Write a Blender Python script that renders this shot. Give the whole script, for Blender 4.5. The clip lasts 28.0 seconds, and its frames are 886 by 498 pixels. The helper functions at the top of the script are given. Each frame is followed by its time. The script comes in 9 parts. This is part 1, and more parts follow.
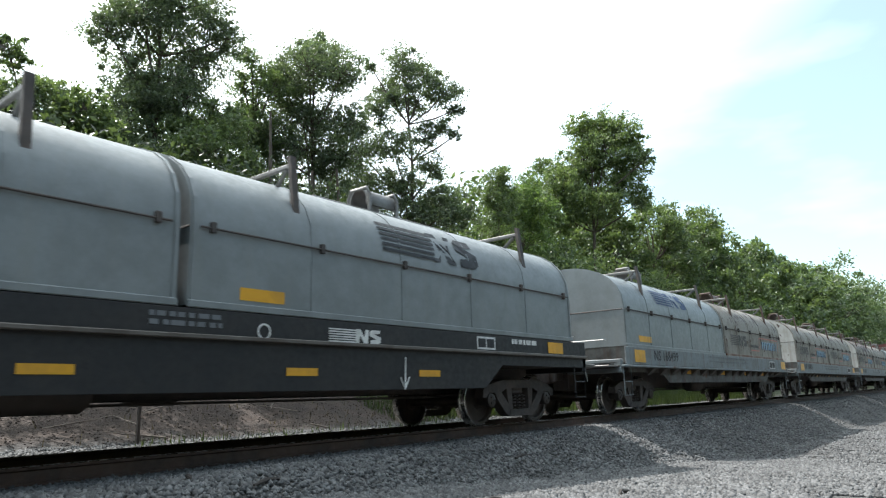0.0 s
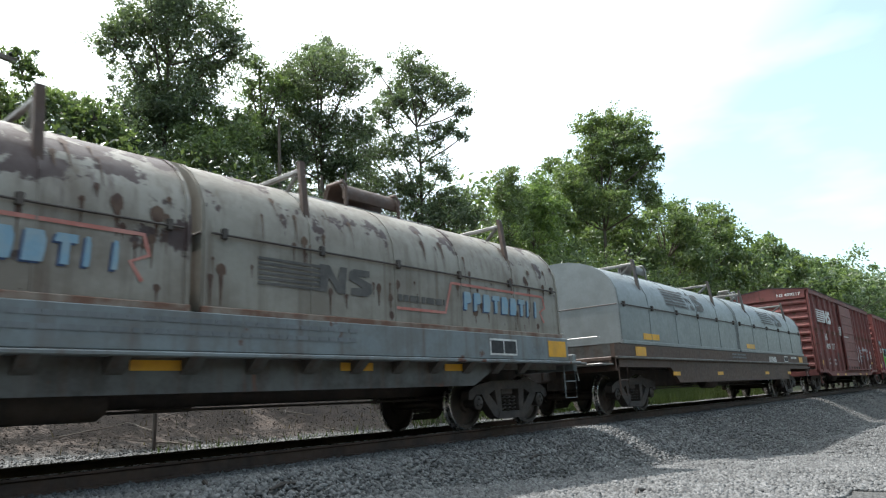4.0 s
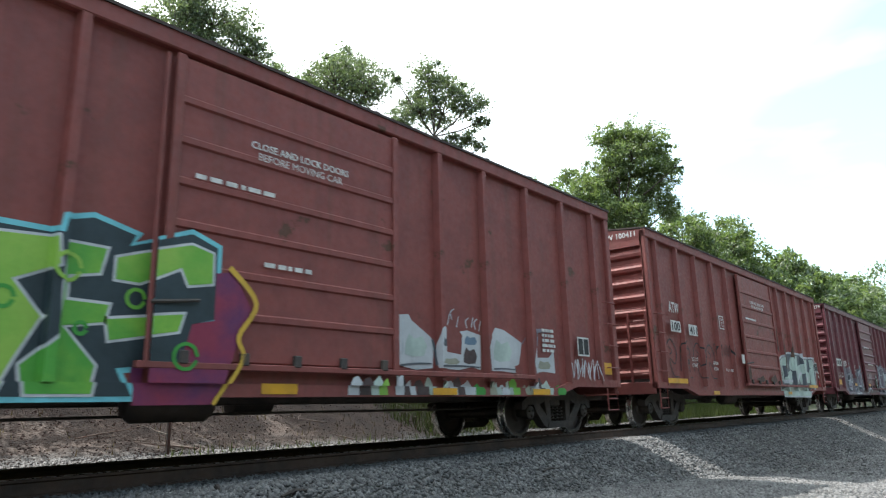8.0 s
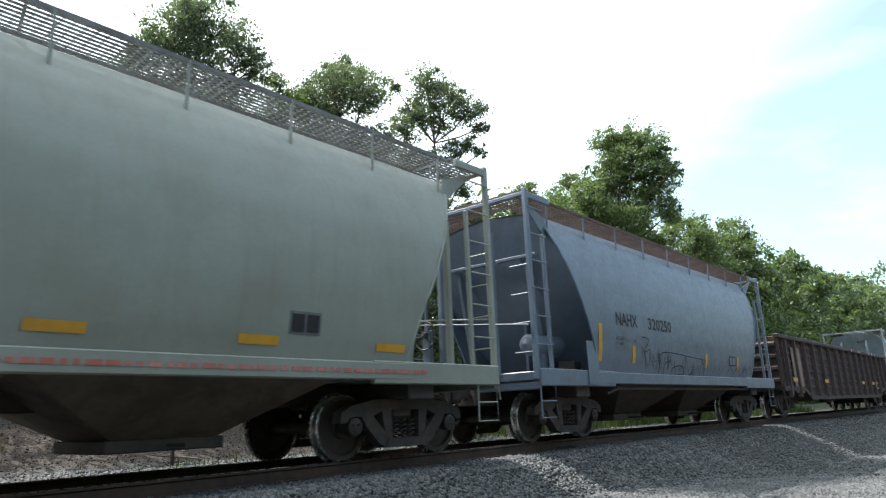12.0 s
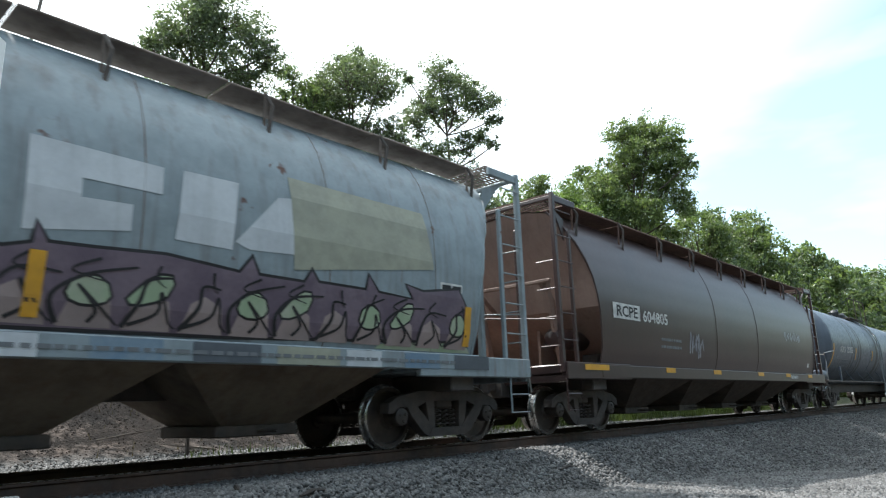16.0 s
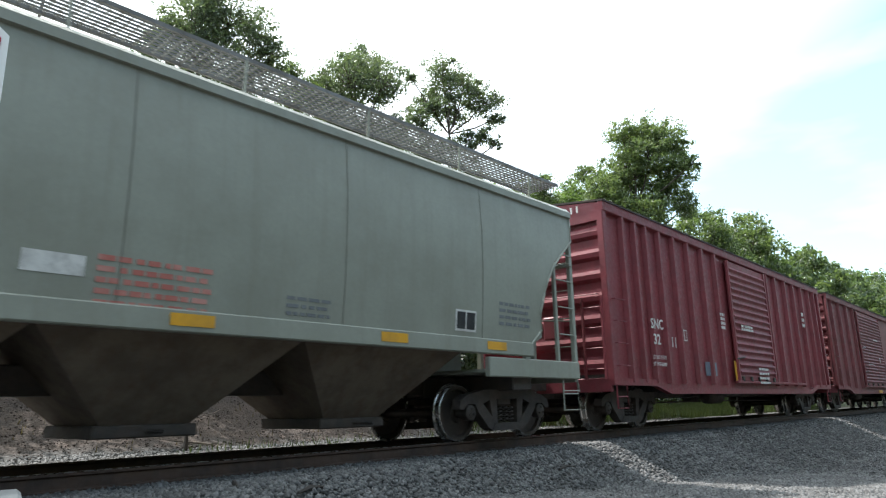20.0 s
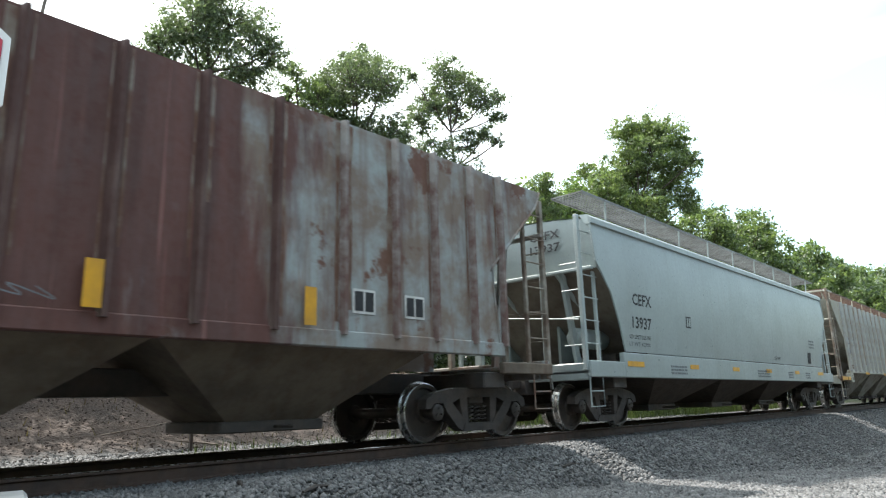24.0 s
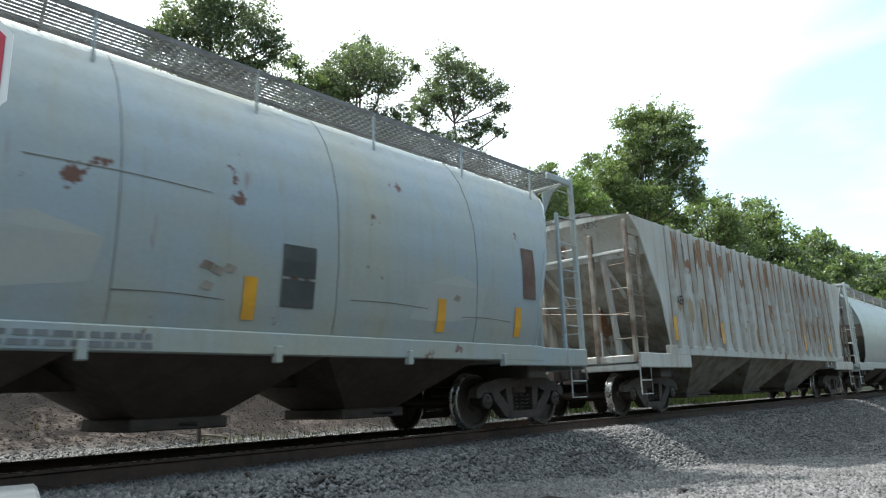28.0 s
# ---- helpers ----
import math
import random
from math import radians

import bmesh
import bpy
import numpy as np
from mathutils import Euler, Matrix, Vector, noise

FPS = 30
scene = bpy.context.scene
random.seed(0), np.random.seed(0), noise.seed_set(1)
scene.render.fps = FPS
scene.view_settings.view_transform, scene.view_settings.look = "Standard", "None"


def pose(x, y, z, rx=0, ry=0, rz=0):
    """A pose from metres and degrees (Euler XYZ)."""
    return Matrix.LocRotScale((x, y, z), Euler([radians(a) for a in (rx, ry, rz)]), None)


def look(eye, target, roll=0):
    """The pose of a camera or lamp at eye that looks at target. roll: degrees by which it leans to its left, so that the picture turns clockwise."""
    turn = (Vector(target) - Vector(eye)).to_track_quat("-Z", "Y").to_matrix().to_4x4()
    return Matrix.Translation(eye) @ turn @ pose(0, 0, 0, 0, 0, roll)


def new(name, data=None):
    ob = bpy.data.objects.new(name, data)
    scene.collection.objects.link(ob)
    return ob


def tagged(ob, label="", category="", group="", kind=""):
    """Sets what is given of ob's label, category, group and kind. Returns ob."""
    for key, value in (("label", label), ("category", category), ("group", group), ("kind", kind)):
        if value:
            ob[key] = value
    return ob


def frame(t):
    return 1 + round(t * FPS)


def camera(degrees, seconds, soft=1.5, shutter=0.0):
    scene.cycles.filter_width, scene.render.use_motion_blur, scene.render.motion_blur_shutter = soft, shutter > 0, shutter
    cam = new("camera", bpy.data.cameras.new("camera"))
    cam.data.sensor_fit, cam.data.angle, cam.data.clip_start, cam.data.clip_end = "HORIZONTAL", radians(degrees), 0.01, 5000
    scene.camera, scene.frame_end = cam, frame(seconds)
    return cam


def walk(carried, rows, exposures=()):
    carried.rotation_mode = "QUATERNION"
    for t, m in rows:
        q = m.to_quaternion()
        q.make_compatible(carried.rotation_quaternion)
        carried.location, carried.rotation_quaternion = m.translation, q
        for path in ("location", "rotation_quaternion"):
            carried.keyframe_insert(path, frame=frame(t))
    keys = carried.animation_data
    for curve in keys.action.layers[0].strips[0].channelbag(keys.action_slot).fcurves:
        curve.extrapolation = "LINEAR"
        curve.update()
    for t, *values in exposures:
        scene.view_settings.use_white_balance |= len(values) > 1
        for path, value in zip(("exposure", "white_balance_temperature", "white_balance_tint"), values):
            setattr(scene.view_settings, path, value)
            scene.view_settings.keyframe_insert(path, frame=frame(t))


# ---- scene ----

# ---------------------------------------------------------------- camera
# x runs along the track, away from the camera; y across it; z = 0 is the top of the rails
SPEED, TRACK_Y, END = 13.1, 7.7, 28.0
cam = camera(66.9, END, soft=1.15, shutter=0.08)
TURNS = [
    (0.0, 102.33, 1.61, -51.22), (0.5, 102.44, 2.14, -51.25), (1.0, 102.44, 2.55, -51.22), (1.5, 102.39, 2.44, -51.01),
    (2.0, 102.21, 2.45, -50.69), (2.5, 102.09, 2.19, -50.59), (3.0, 102.18, 2.18, -50.42), (3.5, 102.38, 2.56, -50.42),
    (5.5, 102.93, 1.94, -48.63), (6.0, 102.96, 1.75, -48.38), (6.5, 103.02, 1.63, -48.40), (7.0, 103.13, 1.47, -48.61),
    (7.5, 103.24, 1.39, -48.81), (8.0, 103.37, 1.33, -49.01), (8.5, 103.48, 1.62, -49.14), (9.0, 103.48, 2.16, -49.10),
    (9.5, 103.71, 1.68, -49.20), (10.0, 103.97, 1.58, -49.11), (10.5, 104.16, 1.77, -48.95), (11.0, 104.16, 1.49, -48.95),
    (11.5, 104.10, 1.47, -48.98), (12.0, 103.93, 2.20, -48.65), (12.5, 103.85, 2.08, -48.56), (14.5, 103.48, 1.82, -47.89),
    (15.0, 103.37, 1.92, -47.74), (15.5, 103.29, 1.90, -47.70), (16.0, 103.32, 1.83, -47.64), (16.5, 103.42, 1.68, -47.69),
    (17.0, 103.50, 1.66, -47.74), (17.5, 103.65, 1.69, -47.77), (18.0, 103.59, 1.73, -47.71), (18.5, 103.51, 1.38, -47.76),
    (19.0, 103.37, 1.17, -47.76), (19.5, 103.23, 1.05, -47.83), (20.0, 103.20, 1.15, -47.72), (20.5, 103.20, 1.00, -47.60),
    (22.5, 102.96, 1.19, -47.30), (23.0, 102.95, 1.19, -47.31), (23.5, 102.98, 1.20, -47.37), (24.0, 103.08, 1.56, -47.39),
    (24.5, 103.24, 1.74, -47.43), (25.0, 103.32, 1.63, -47.28), (25.5, 103.27, 1.56, -47.15), (26.0, 103.21, 2.04, -46.89),
    (26.5, 103.06, 1.92, -46.83), (27.0, 102.90, 1.88, -46.75), (27.5, 102.63, 2.13, -46.69), (28.0, 102.36, 2.02, -46.88),
]
walk(cam, [(t, pose(0, 0, 0.522, rx, ry, rz)) for t, rx, ry, rz in TURNS], exposures=[(0.0, 1.36, 6180, 10), (5.5, 1.38, 6180, 10), (7.0, 1.65, 6260, 10), (10.0, 1.65, 6260, 10), (12.0, 1.38, 6120, 10), (18.0, 1.42, 6200, 10), (20.5, 1.48, 6220, 10), (22.5, 1.98, 6320, 10), (23.0, 2.06, 6320, 10), (24.0, 1.8, 6320, 10), (25.0, 1.46, 6280, 10), (28.0, 1.43, 6240, 10)])

# ---------------------------------------------------------------- sky and sun
SUN_AZ, SUN_EL = radians(96), radians(57)
sun_way = Vector((math.cos(SUN_EL) * math.cos(SUN_AZ), math.cos(SUN_EL) * math.sin(SUN_AZ), math.sin(SUN_EL)))
world = bpy.data.worlds.new("sky")
scene.world = world
world.use_nodes = True
wn, wl = world.node_tree.nodes, world.node_tree.links
sky = wn.new("ShaderNodeTexSky")
sky.sky_type, sky.sun_disc = "NISHITA", False
sky.sun_elevation, sky.sun_rotation = SUN_EL, radians(-6)
sky.air_density, sky.dust_density, sky.ozone_density = 1.0, 2.2, 0.3
way = wn.new("ShaderNodeTexCoord")
# thin haze, whiter towards the sun, with faint wisps in it
glow = wn.new("ShaderNodeVectorMath")
glow.operation, glow.inputs[1].default_value = "DOT_PRODUCT", sun_way
haze = wn.new("ShaderNodeMapRange")
haze.inputs[1].default_value, haze.inputs[2].default_value, haze.inputs[3].default_value, haze.inputs[4].default_value = 0.37, 0.72, 0.10, 0.92
cloud_map = wn.new("ShaderNodeMapping")
cloud_map.inputs["Rotation"].default_value = (0, radians(-12), radians(20))
cloud_map.inputs["Scale"].default_value = (1.0, 3.0, 9.0)
cloud = wn.new("ShaderNodeTexNoise")
cloud.inputs["Scale"].default_value, cloud.inputs["Detail"].default_value = 1.5, 4
wisp = wn.new("ShaderNodeMapRange")
wisp.inputs[1].default_value, wisp.inputs[2].default_value, wisp.inputs[3].default_value, wisp.inputs[4].default_value = 0.5, 0.8, 0.0, 0.16
both = wn.new("ShaderNodeMath")
both.operation, both.use_clamp = "ADD", True
veil = wn.new("ShaderNodeMixRGB")
veil.inputs[2].default_value = (11.6, 12.4, 12.3, 1)
wl.new(way.outputs["Generated"], glow.inputs[0])
wl.new(glow.outputs["Value"], haze.inputs[0])
wl.new(way.outputs["Generated"], cloud_map.inputs["Vector"])
wl.new(cloud_map.outputs["Vector"], cloud.inputs["Vector"])
wl.new(cloud.outputs["Fac"], wisp.inputs[0])
wl.new(haze.outputs[0], both.inputs[0])
wl.new(wisp.outputs[0], both.inputs[1])
wl.new(both.outputs[0], veil.inputs[0])
tint = wn.new("ShaderNodeMixRGB")
tint.blend_type, tint.inputs[0].default_value, tint.inputs[2].default_value = "MULTIPLY", 1.0, (1.2, 1.3, 1.1, 1)
wl.new(sky.outputs["Color"], tint.inputs[1])
wl.new(tint.outputs["Color"], veil.inputs[1])
wl.new(veil.outputs["Color"], wn["Background"].inputs["Color"])
wn["Background"].inputs["Strength"].default_value = 0.092
sun = new("sun", bpy.data.lights.new("sun", "SUN"))
sun.data.energy, sun.data.angle, sun.data.color = 3.1, radians(0.55), (1.0, 0.95, 0.87)
sun.matrix_world = look(sun_way * 100, (0, 0, 0))

# ---------------------------------------------------------------- materials
def surface(name, base, other=None, scale=2.5, split=(0.42, 0.62), rough=0.6, metal=0.0, bump=0.15, grain=60.0, tone=0.25,
            streak=0.0, streak_colour=(0.10, 0.055, 0.035), rust=0.0, rust_colour=(0.10, 0.04, 0.022), rust_scale=1.6, island=0.0, band=None, rust_top=None, uneven=1.0):
    """A weathered surface: tone at two scales, runs down the sides, rust in patches, and a fine relief."""
    m = bpy.data.materials.new(name)
    m.use_nodes = True
    n, l = m.node_tree.nodes, m.node_tree.links
    bsdf = n["Principled BSDF"]
    bsdf.inputs["Roughness"].default_value, bsdf.inputs["Metallic"].default_value = rough, metal
    at = n.new("ShaderNodeTexCoord").outputs["Object"]

    def noise_of(size, detail=5.0, stretch=(1, 1, 1)):
        mapping, tex = n.new("ShaderNodeMapping"), n.new("ShaderNodeTexNoise")
        mapping.inputs["Scale"].default_value = stretch
        tex.inputs["Scale"].default_value, tex.inputs["Detail"].default_value = size, detail
        tex.inputs["Roughness"].default_value = 0.62
        l.new(at, mapping.inputs["Vector"])
        l.new(mapping.outputs["Vector"], tex.inputs["Vector"])
        return tex.outputs["Fac"]

    def ramp(fac, a, b, lo=0.0, hi=1.0):
        r = n.new("ShaderNodeMapRange")
        r.inputs[1].default_value, r.inputs[2].default_value, r.inputs[3].default_value, r.inputs[4].default_value = a, b, lo, hi
        l.new(fac, r.inputs[0])
        return r.outputs[0]

    def mix(fac, a, b, kind="MIX"):
        x = n.new("ShaderNodeMixRGB")
        x.blend_type = kind
        for value, socket in ((fac, x.inputs[0]), (a, x.inputs[1]), (b, x.inputs[2])):
            if isinstance(value, (tuple, list)):
                socket.default_value = (*value, 1)
            elif isinstance(value, float):
                socket.default_value = value
            else:
                l.new(value, socket)
        return x.outputs[0]

    colour = mix(ramp(noise_of(scale), *split), tuple(base), tuple(other or [c * (1 - tone) for c in base]))
    colour = mix(ramp(noise_of(grain * 0.35, 3), 0.3, 0.75, 0.0, tone * 0.8), colour, tuple(c * 0.55 for c in base))
    if streak:
        runs = noise_of(3.2, 4, (2.2, 2.2, 0.10))
        colour = mix(ramp(runs, 0.50, 0.74, 0.0, streak), colour, tuple(streak_colour))
    if rust:
        field = noise_of(rust_scale, 8)
        if rust_top:
            # flaking sets in along the shoulder, where water stands
            height, more = n.new("ShaderNodeSeparateXYZ"), n.new("ShaderNodeMath")
            l.new(at, height.inputs[0])
            more.operation = "ADD"
            l.new(field, more.inputs[0])
            l.new(ramp(height.outputs[2], rust_top[0], rust_top[1], -0.05, 0.07), more.inputs[1])
            field = more.outputs[0]
        spots = ramp(field, 0.69 - 0.3 * rust, 0.72 - 0.3 * rust)
        runs = ramp(noise_of(2.6, 6, (1.7, 1.7, 0.22)), 0.70 - 0.3 * rust, 0.80 - 0.3 * rust, 0.0, 0.75)
        colour = mix(runs, colour, tuple(c * 1.6 for c in rust_colour))
        colour = mix(spots, colour, tuple(rust_colour))
    if band:
        # an old coat worn to rust over one stretch of the length, with a ragged border
        split_x = n.new("ShaderNodeSeparateXYZ")
        l.new(at, split_x.inputs[0])
        ragged = n.new("ShaderNodeMath")
        ragged.operation = "ADD"
        l.new(ramp(split_x.outputs[0], band[0], band[1], -3.2, 3.2), ragged.inputs[0])
        l.new(ramp(noise_of(0.9, 6, (1.6, 1.6, 0.35)), 0.0, 1.0, -3.0, 3.0), ragged.inputs[1])
        size = n.new("ShaderNodeMath")
        size.operation = "ABSOLUTE"
        l.new(ragged.outputs[0], size.inputs[0])
        shade = mix(ramp(noise_of(1.5, 5, (2.5, 2.5, 0.2)), 0.35, 0.7), tuple(band[2]), tuple(c * 1.55 for c in band[2]))
        shade = mix(ramp(noise_of(4.0, 4, (2.6, 2.6, 0.07)), 0.60, 0.70, 0.0, 0.6), shade, tuple(min(0.3, c * 3.0 + 0.03) for c in band[2]))
        shade = mix(ramp(noise_of(2.2, 4, (2.0, 2.0, 0.12)), 0.5, 0.7, 0.0, 0.6), shade, tuple(c * 0.55 for c in band[2]))
        colour = mix(ramp(size.outputs[0], 2.8, 1.9, 0.0, 0.95), colour, shade)
    if island:
        geo = n.new("ShaderNodeNewGeometry")
        colour = mix(ramp(geo.outputs["Random Per Island"], 0, 1, 0.0, island), colour, tuple(c * 0.25 for c in base))
    l.new(colour, bsdf.inputs["Base Color"])
    l.new(ramp(noise_of(grain * 0.2, 3), 0.3, 0.7, max(0.05, rough - 0.12 * uneven), min(1.0, rough + 0.15 * uneven)), bsdf.inputs["Roughness"])
    relief = n.new("ShaderNodeBump")
    relief.inputs["Strength"].default_value, relief.inputs["Distance"].default_value = bump, 0.01
    l.new(noise_of(grain, 4), relief.inputs["Height"])
    l.new(relief.outputs["Normal"], bsdf.inputs["Normal"])
    return m


def foliage(name, base, light):
    m = bpy.data.materials.new(name)
    m.use_nodes = True
    n, l = m.node_tree.nodes, m.node_tree.links
    geo, ramp_node = n.new("ShaderNodeNewGeometry"), n.new("ShaderNodeValToRGB")
    ramp_node.color_ramp.elements[0].color, ramp_node.color_ramp.elements[1].color = (*base, 1), (*light, 1)
    l.new(geo.outputs["Random Per Island"], ramp_node.inputs["Fac"])
    bsdf, through_leaf, both = n["Principled BSDF"], n.new("ShaderNodeBsdfTranslucent"), n.new("ShaderNodeMixShader")
    bsdf.inputs["Roughness"].default_value = 0.34
    warm = n.new("ShaderNodeMixRGB")
    warm.blend_type, warm.inputs[0].default_value, warm.inputs[2].default_value = "MULTIPLY", 1.0, (1.25, 1.35, 0.7, 1)
    l.new(ramp_node.outputs["Color"], bsdf.inputs["Base Color"])
    l.new(ramp_node.outputs["Color"], warm.inputs[1])
    l.new(warm.outputs["Color"], through_leaf.inputs["Color"])
    both.inputs["Fac"].default_value = 0.45
    l.new(bsdf.outputs[0], both.inputs[1])
    l.new(through_leaf.outputs[0], both.inputs[2])
    l.new(both.outputs[0], n["Material Output"].inputs["Surface"])
    return m


MAT = {}
M = MAT
M["steel_dark"] = surface("steel_dark", (0.055, 0.047, 0.043), (0.085, 0.065, 0.053), rough=0.7, bump=0.3)
M["truck"] = surface("truck_steel", (0.046, 0.037, 0.033), (0.078, 0.058, 0.047), rough=0.72, bump=0.35)
M["wheel"] = surface("wheel_steel", (0.05, 0.041, 0.036), (0.085, 0.062, 0.048), rough=0.55, metal=0.3, bump=0.2)
M["tread"] = surface("tread_steel", (0.62, 0.60, 0.58), rough=0.25, metal=0.9, bump=0.05)
M["rail"] = surface("rail_rust", (0.085, 0.05, 0.035), (0.05, 0.033, 0.026), rough=0.75, bump=0.3)
M["rail_head"] = surface("rail_head", (0.5, 0.49, 0.48), rough=0.25, metal=0.95, bump=0.04)
M["tie"] = surface("tie_wood", (0.034, 0.027, 0.023), (0.06, 0.05, 0.042), rough=0.9, bump=0.6, grain=25)
M["hose"] = surface("hose_rubber", (0.02, 0.02, 0.02), rough=0.6)
M["chrome"] = surface("worn_bright_steel", (0.45, 0.44, 0.42), rough=0.35, metal=0.7)
M["yellow"] = surface("reflector_yellow", (0.72, 0.36, 0.02), (0.55, 0.28, 0.03), rough=0.4, bump=0.03, tone=0.15)
M["white"] = surface("stencil_white", (0.72, 0.71, 0.68), (0.5, 0.49, 0.47), rough=0.6, tone=0.2, scale=6)
M["black"] = surface("stencil_black", (0.02, 0.02, 0.022), rough=0.6)
M["blue"] = surface("stencil_blue", (0.035, 0.06, 0.135), (0.06, 0.095, 0.18), rough=0.6)
M["seam"] = surface("seam_dirt", (0.12, 0.11, 0.095), (0.2, 0.19, 0.16), rough=0.8)
M["dark_panel"] = surface("dark_panel", (0.045, 0.05, 0.05), (0.07, 0.075, 0.075), rough=0.5)
# dirt and rust, darkened further for the shade below the side ledge
M["sill_low"] = surface("sill_low_dirt_and_shade", (0.12, 0.118, 0.11), (0.06, 0.052, 0.045), rough=0.7, streak=0.6, rust=0.2)
# brown earth, its colour lowered to stand in for the canopy's shade
M["earth"] = surface("earth_clod_with_shade", (0.06, 0.043, 0.034), (0.038, 0.028, 0.022), scale=1.5, rough=0.95, island=0.25)
M["faded_grey"] = surface("stencil_grey", (0.17, 0.18, 0.19), rough=0.6)
M["pink"] = surface("stencil_red", (0.42, 0.13, 0.10), (0.5, 0.24, 0.2), rough=0.6)
M["box_red"] = surface("boxcar_red", (0.25, 0.066, 0.055), (0.205, 0.055, 0.048), rough=0.62, streak=0.35, rust=0.10)
M["box_red_worn"] = surface("boxcar_red_worn", (0.205, 0.06, 0.05), (0.15, 0.046, 0.04), rough=0.65, streak=0.75, streak_colour=(0.075, 0.036, 0.032), rust=0.2)
M["box_maroon"] = surface("boxcar_maroon", (0.155, 0.034, 0.044), (0.125, 0.03, 0.038), rough=0.55, streak=0.3)
M["box_crimson"] = surface("boxcar_crimson", (0.235, 0.04, 0.05), (0.19, 0.036, 0.045), rough=0.55, streak=0.3)
M["box_brick"] = surface("boxcar_brick", (0.20, 0.045, 0.049), (0.145, 0.034, 0.039), rough=0.6, streak=0.4, rust=0.1)
M["hood_grey"] = surface("hood_grey", (0.205, 0.222, 0.224), (0.17, 0.184, 0.184), rough=0.45, bump=0.08, streak=0.30, streak_colour=(0.2, 0.2, 0.18))
M["hood_rusty"] = surface("hood_rusty", (0.285, 0.262, 0.225), (0.18, 0.152, 0.122), scale=1.1, rough=0.6, streak=0.8,
                          streak_colour=(0.11, 0.078, 0.056), rust=0.44, rust_colour=(0.052, 0.03, 0.027), rust_scale=1.8, rust_top=(2.1, 2.9))
M["hood_worn"] = surface("hood_worn", (0.265, 0.246, 0.21), (0.178, 0.152, 0.122), scale=1.1, rough=0.6, streak=0.8,
                         streak_colour=(0.12, 0.088, 0.062), rust=0.16, rust_colour=(0.055, 0.032, 0.028), rust_scale=2.6, rust_top=(2.0, 2.8))
M["dark_mark"] = surface("stencil_charcoal", (0.075, 0.07, 0.066), (0.11, 0.10, 0.092), scale=4.0, rough=0.65)
M["flange"] = surface("flange_worn", (0.13, 0.115, 0.10), (0.08, 0.065, 0.055), rough=0.5, metal=0.2)
M["hood_white"] = surface("hood_end_white", (0.48, 0.47, 0.44), (0.38, 0.36, 0.32), rough=0.55, streak=0.5, streak_colour=(0.2, 0.14, 0.10), rust=0.22, rust_colour=(0.07, 0.04, 0.032), rust_scale=3.0, rust_top=(2.2, 3.0))
M["sill_grey"] = surface("sill_grey", (0.185, 0.21, 0.218), (0.15, 0.155, 0.152), rough=0.6, streak=0.6, rust=0.16)
M["sill_black"] = surface("sill_black", (0.014, 0.014, 0.015), (0.022, 0.02, 0.019), rough=0.6)
M["sill_brown"] = surface("sill_brown", (0.085, 0.05, 0.036), (0.065, 0.04, 0.03), rough=0.65, streak=0.4)
M["hop_cream"] = surface("hopper_cream", (0.295, 0.315, 0.275), (0.26, 0.272, 0.232), scale=0.8, rough=0.42, bump=0.06, streak=0.22, streak_colour=(0.2, 0.175, 0.11))
M["hop_blue"] = surface("hopper_bluegrey", (0.165, 0.20, 0.255), (0.14, 0.168, 0.21), rough=0.42, bump=0.06, streak=0.3, streak_colour=(0.13, 0.13, 0.13))
M["hop_grey"] = surface("hopper_grey", (0.255, 0.302, 0.325), (0.21, 0.25, 0.268), rough=0.5, bump=0.08, streak=0.4, rust=0.12)
M["hop_brown"] = surface("hopper_brown", (0.062, 0.036, 0.032), (0.05, 0.03, 0.028), scale=0.8, rough=0.36, bump=0.0, tone=0.06, uneven=0.15, streak=0.25, streak_colour=(0.04, 0.028, 0.025))
M["hop_tan"] = surface("hopper_tan_end", (0.30, 0.205, 0.165), (0.24, 0.155, 0.125), scale=1.0, rough=0.6, streak=0.3, streak_colour=(0.12, 0.07, 0.055))
M["hop_olive"] = surface("hopper_grey_green", (0.30, 0.312, 0.262), (0.262, 0.268, 0.222), scale=0.9, rough=0.42, bump=0.06, streak=0.22, streak_colour=(0.17, 0.16, 0.12))
M["hop_silver"] = surface("hopper_pale_grey", (0.335, 0.378, 0.372), (0.295, 0.33, 0.322), scale=0.7, rough=0.38, bump=0.05, streak=0.2, streak_colour=(0.22, 0.21, 0.17))
M["hop_rust"] = surface("hopper_rusty_brown", (0.33, 0.355, 0.35), (0.21, 0.155, 0.12), scale=1.3, split=(0.40, 0.58), rough=0.7, streak=0.8, streak_colour=(0.17, 0.10, 0.07),
                        rust=0.34, rust_colour=(0.15, 0.075, 0.05), rust_scale=0.9, band=(-5.0, 4.4, (0.085, 0.032, 0.025)))
M["hop_stained"] = surface("hopper_stained_white", (0.44, 0.43, 0.375), (0.37, 0.345, 0.28), scale=0.9, rough=0.6, streak=0.75,
                           streak_colour=(0.25, 0.17, 0.10), rust=0.07, rust_colour=(0.14, 0.06, 0.03), rust_scale=2.2)
M["hop_runs"] = surface("hopper_rust_run_white", (0.50, 0.52, 0.50), (0.46, 0.45, 0.40), scale=0.9, rough=0.6, streak=0.55,
                        streak_colour=(0.26, 0.13, 0.07), rust=0.27, rust_colour=(0.24, 0.125, 0.07), rust_scale=0.8)
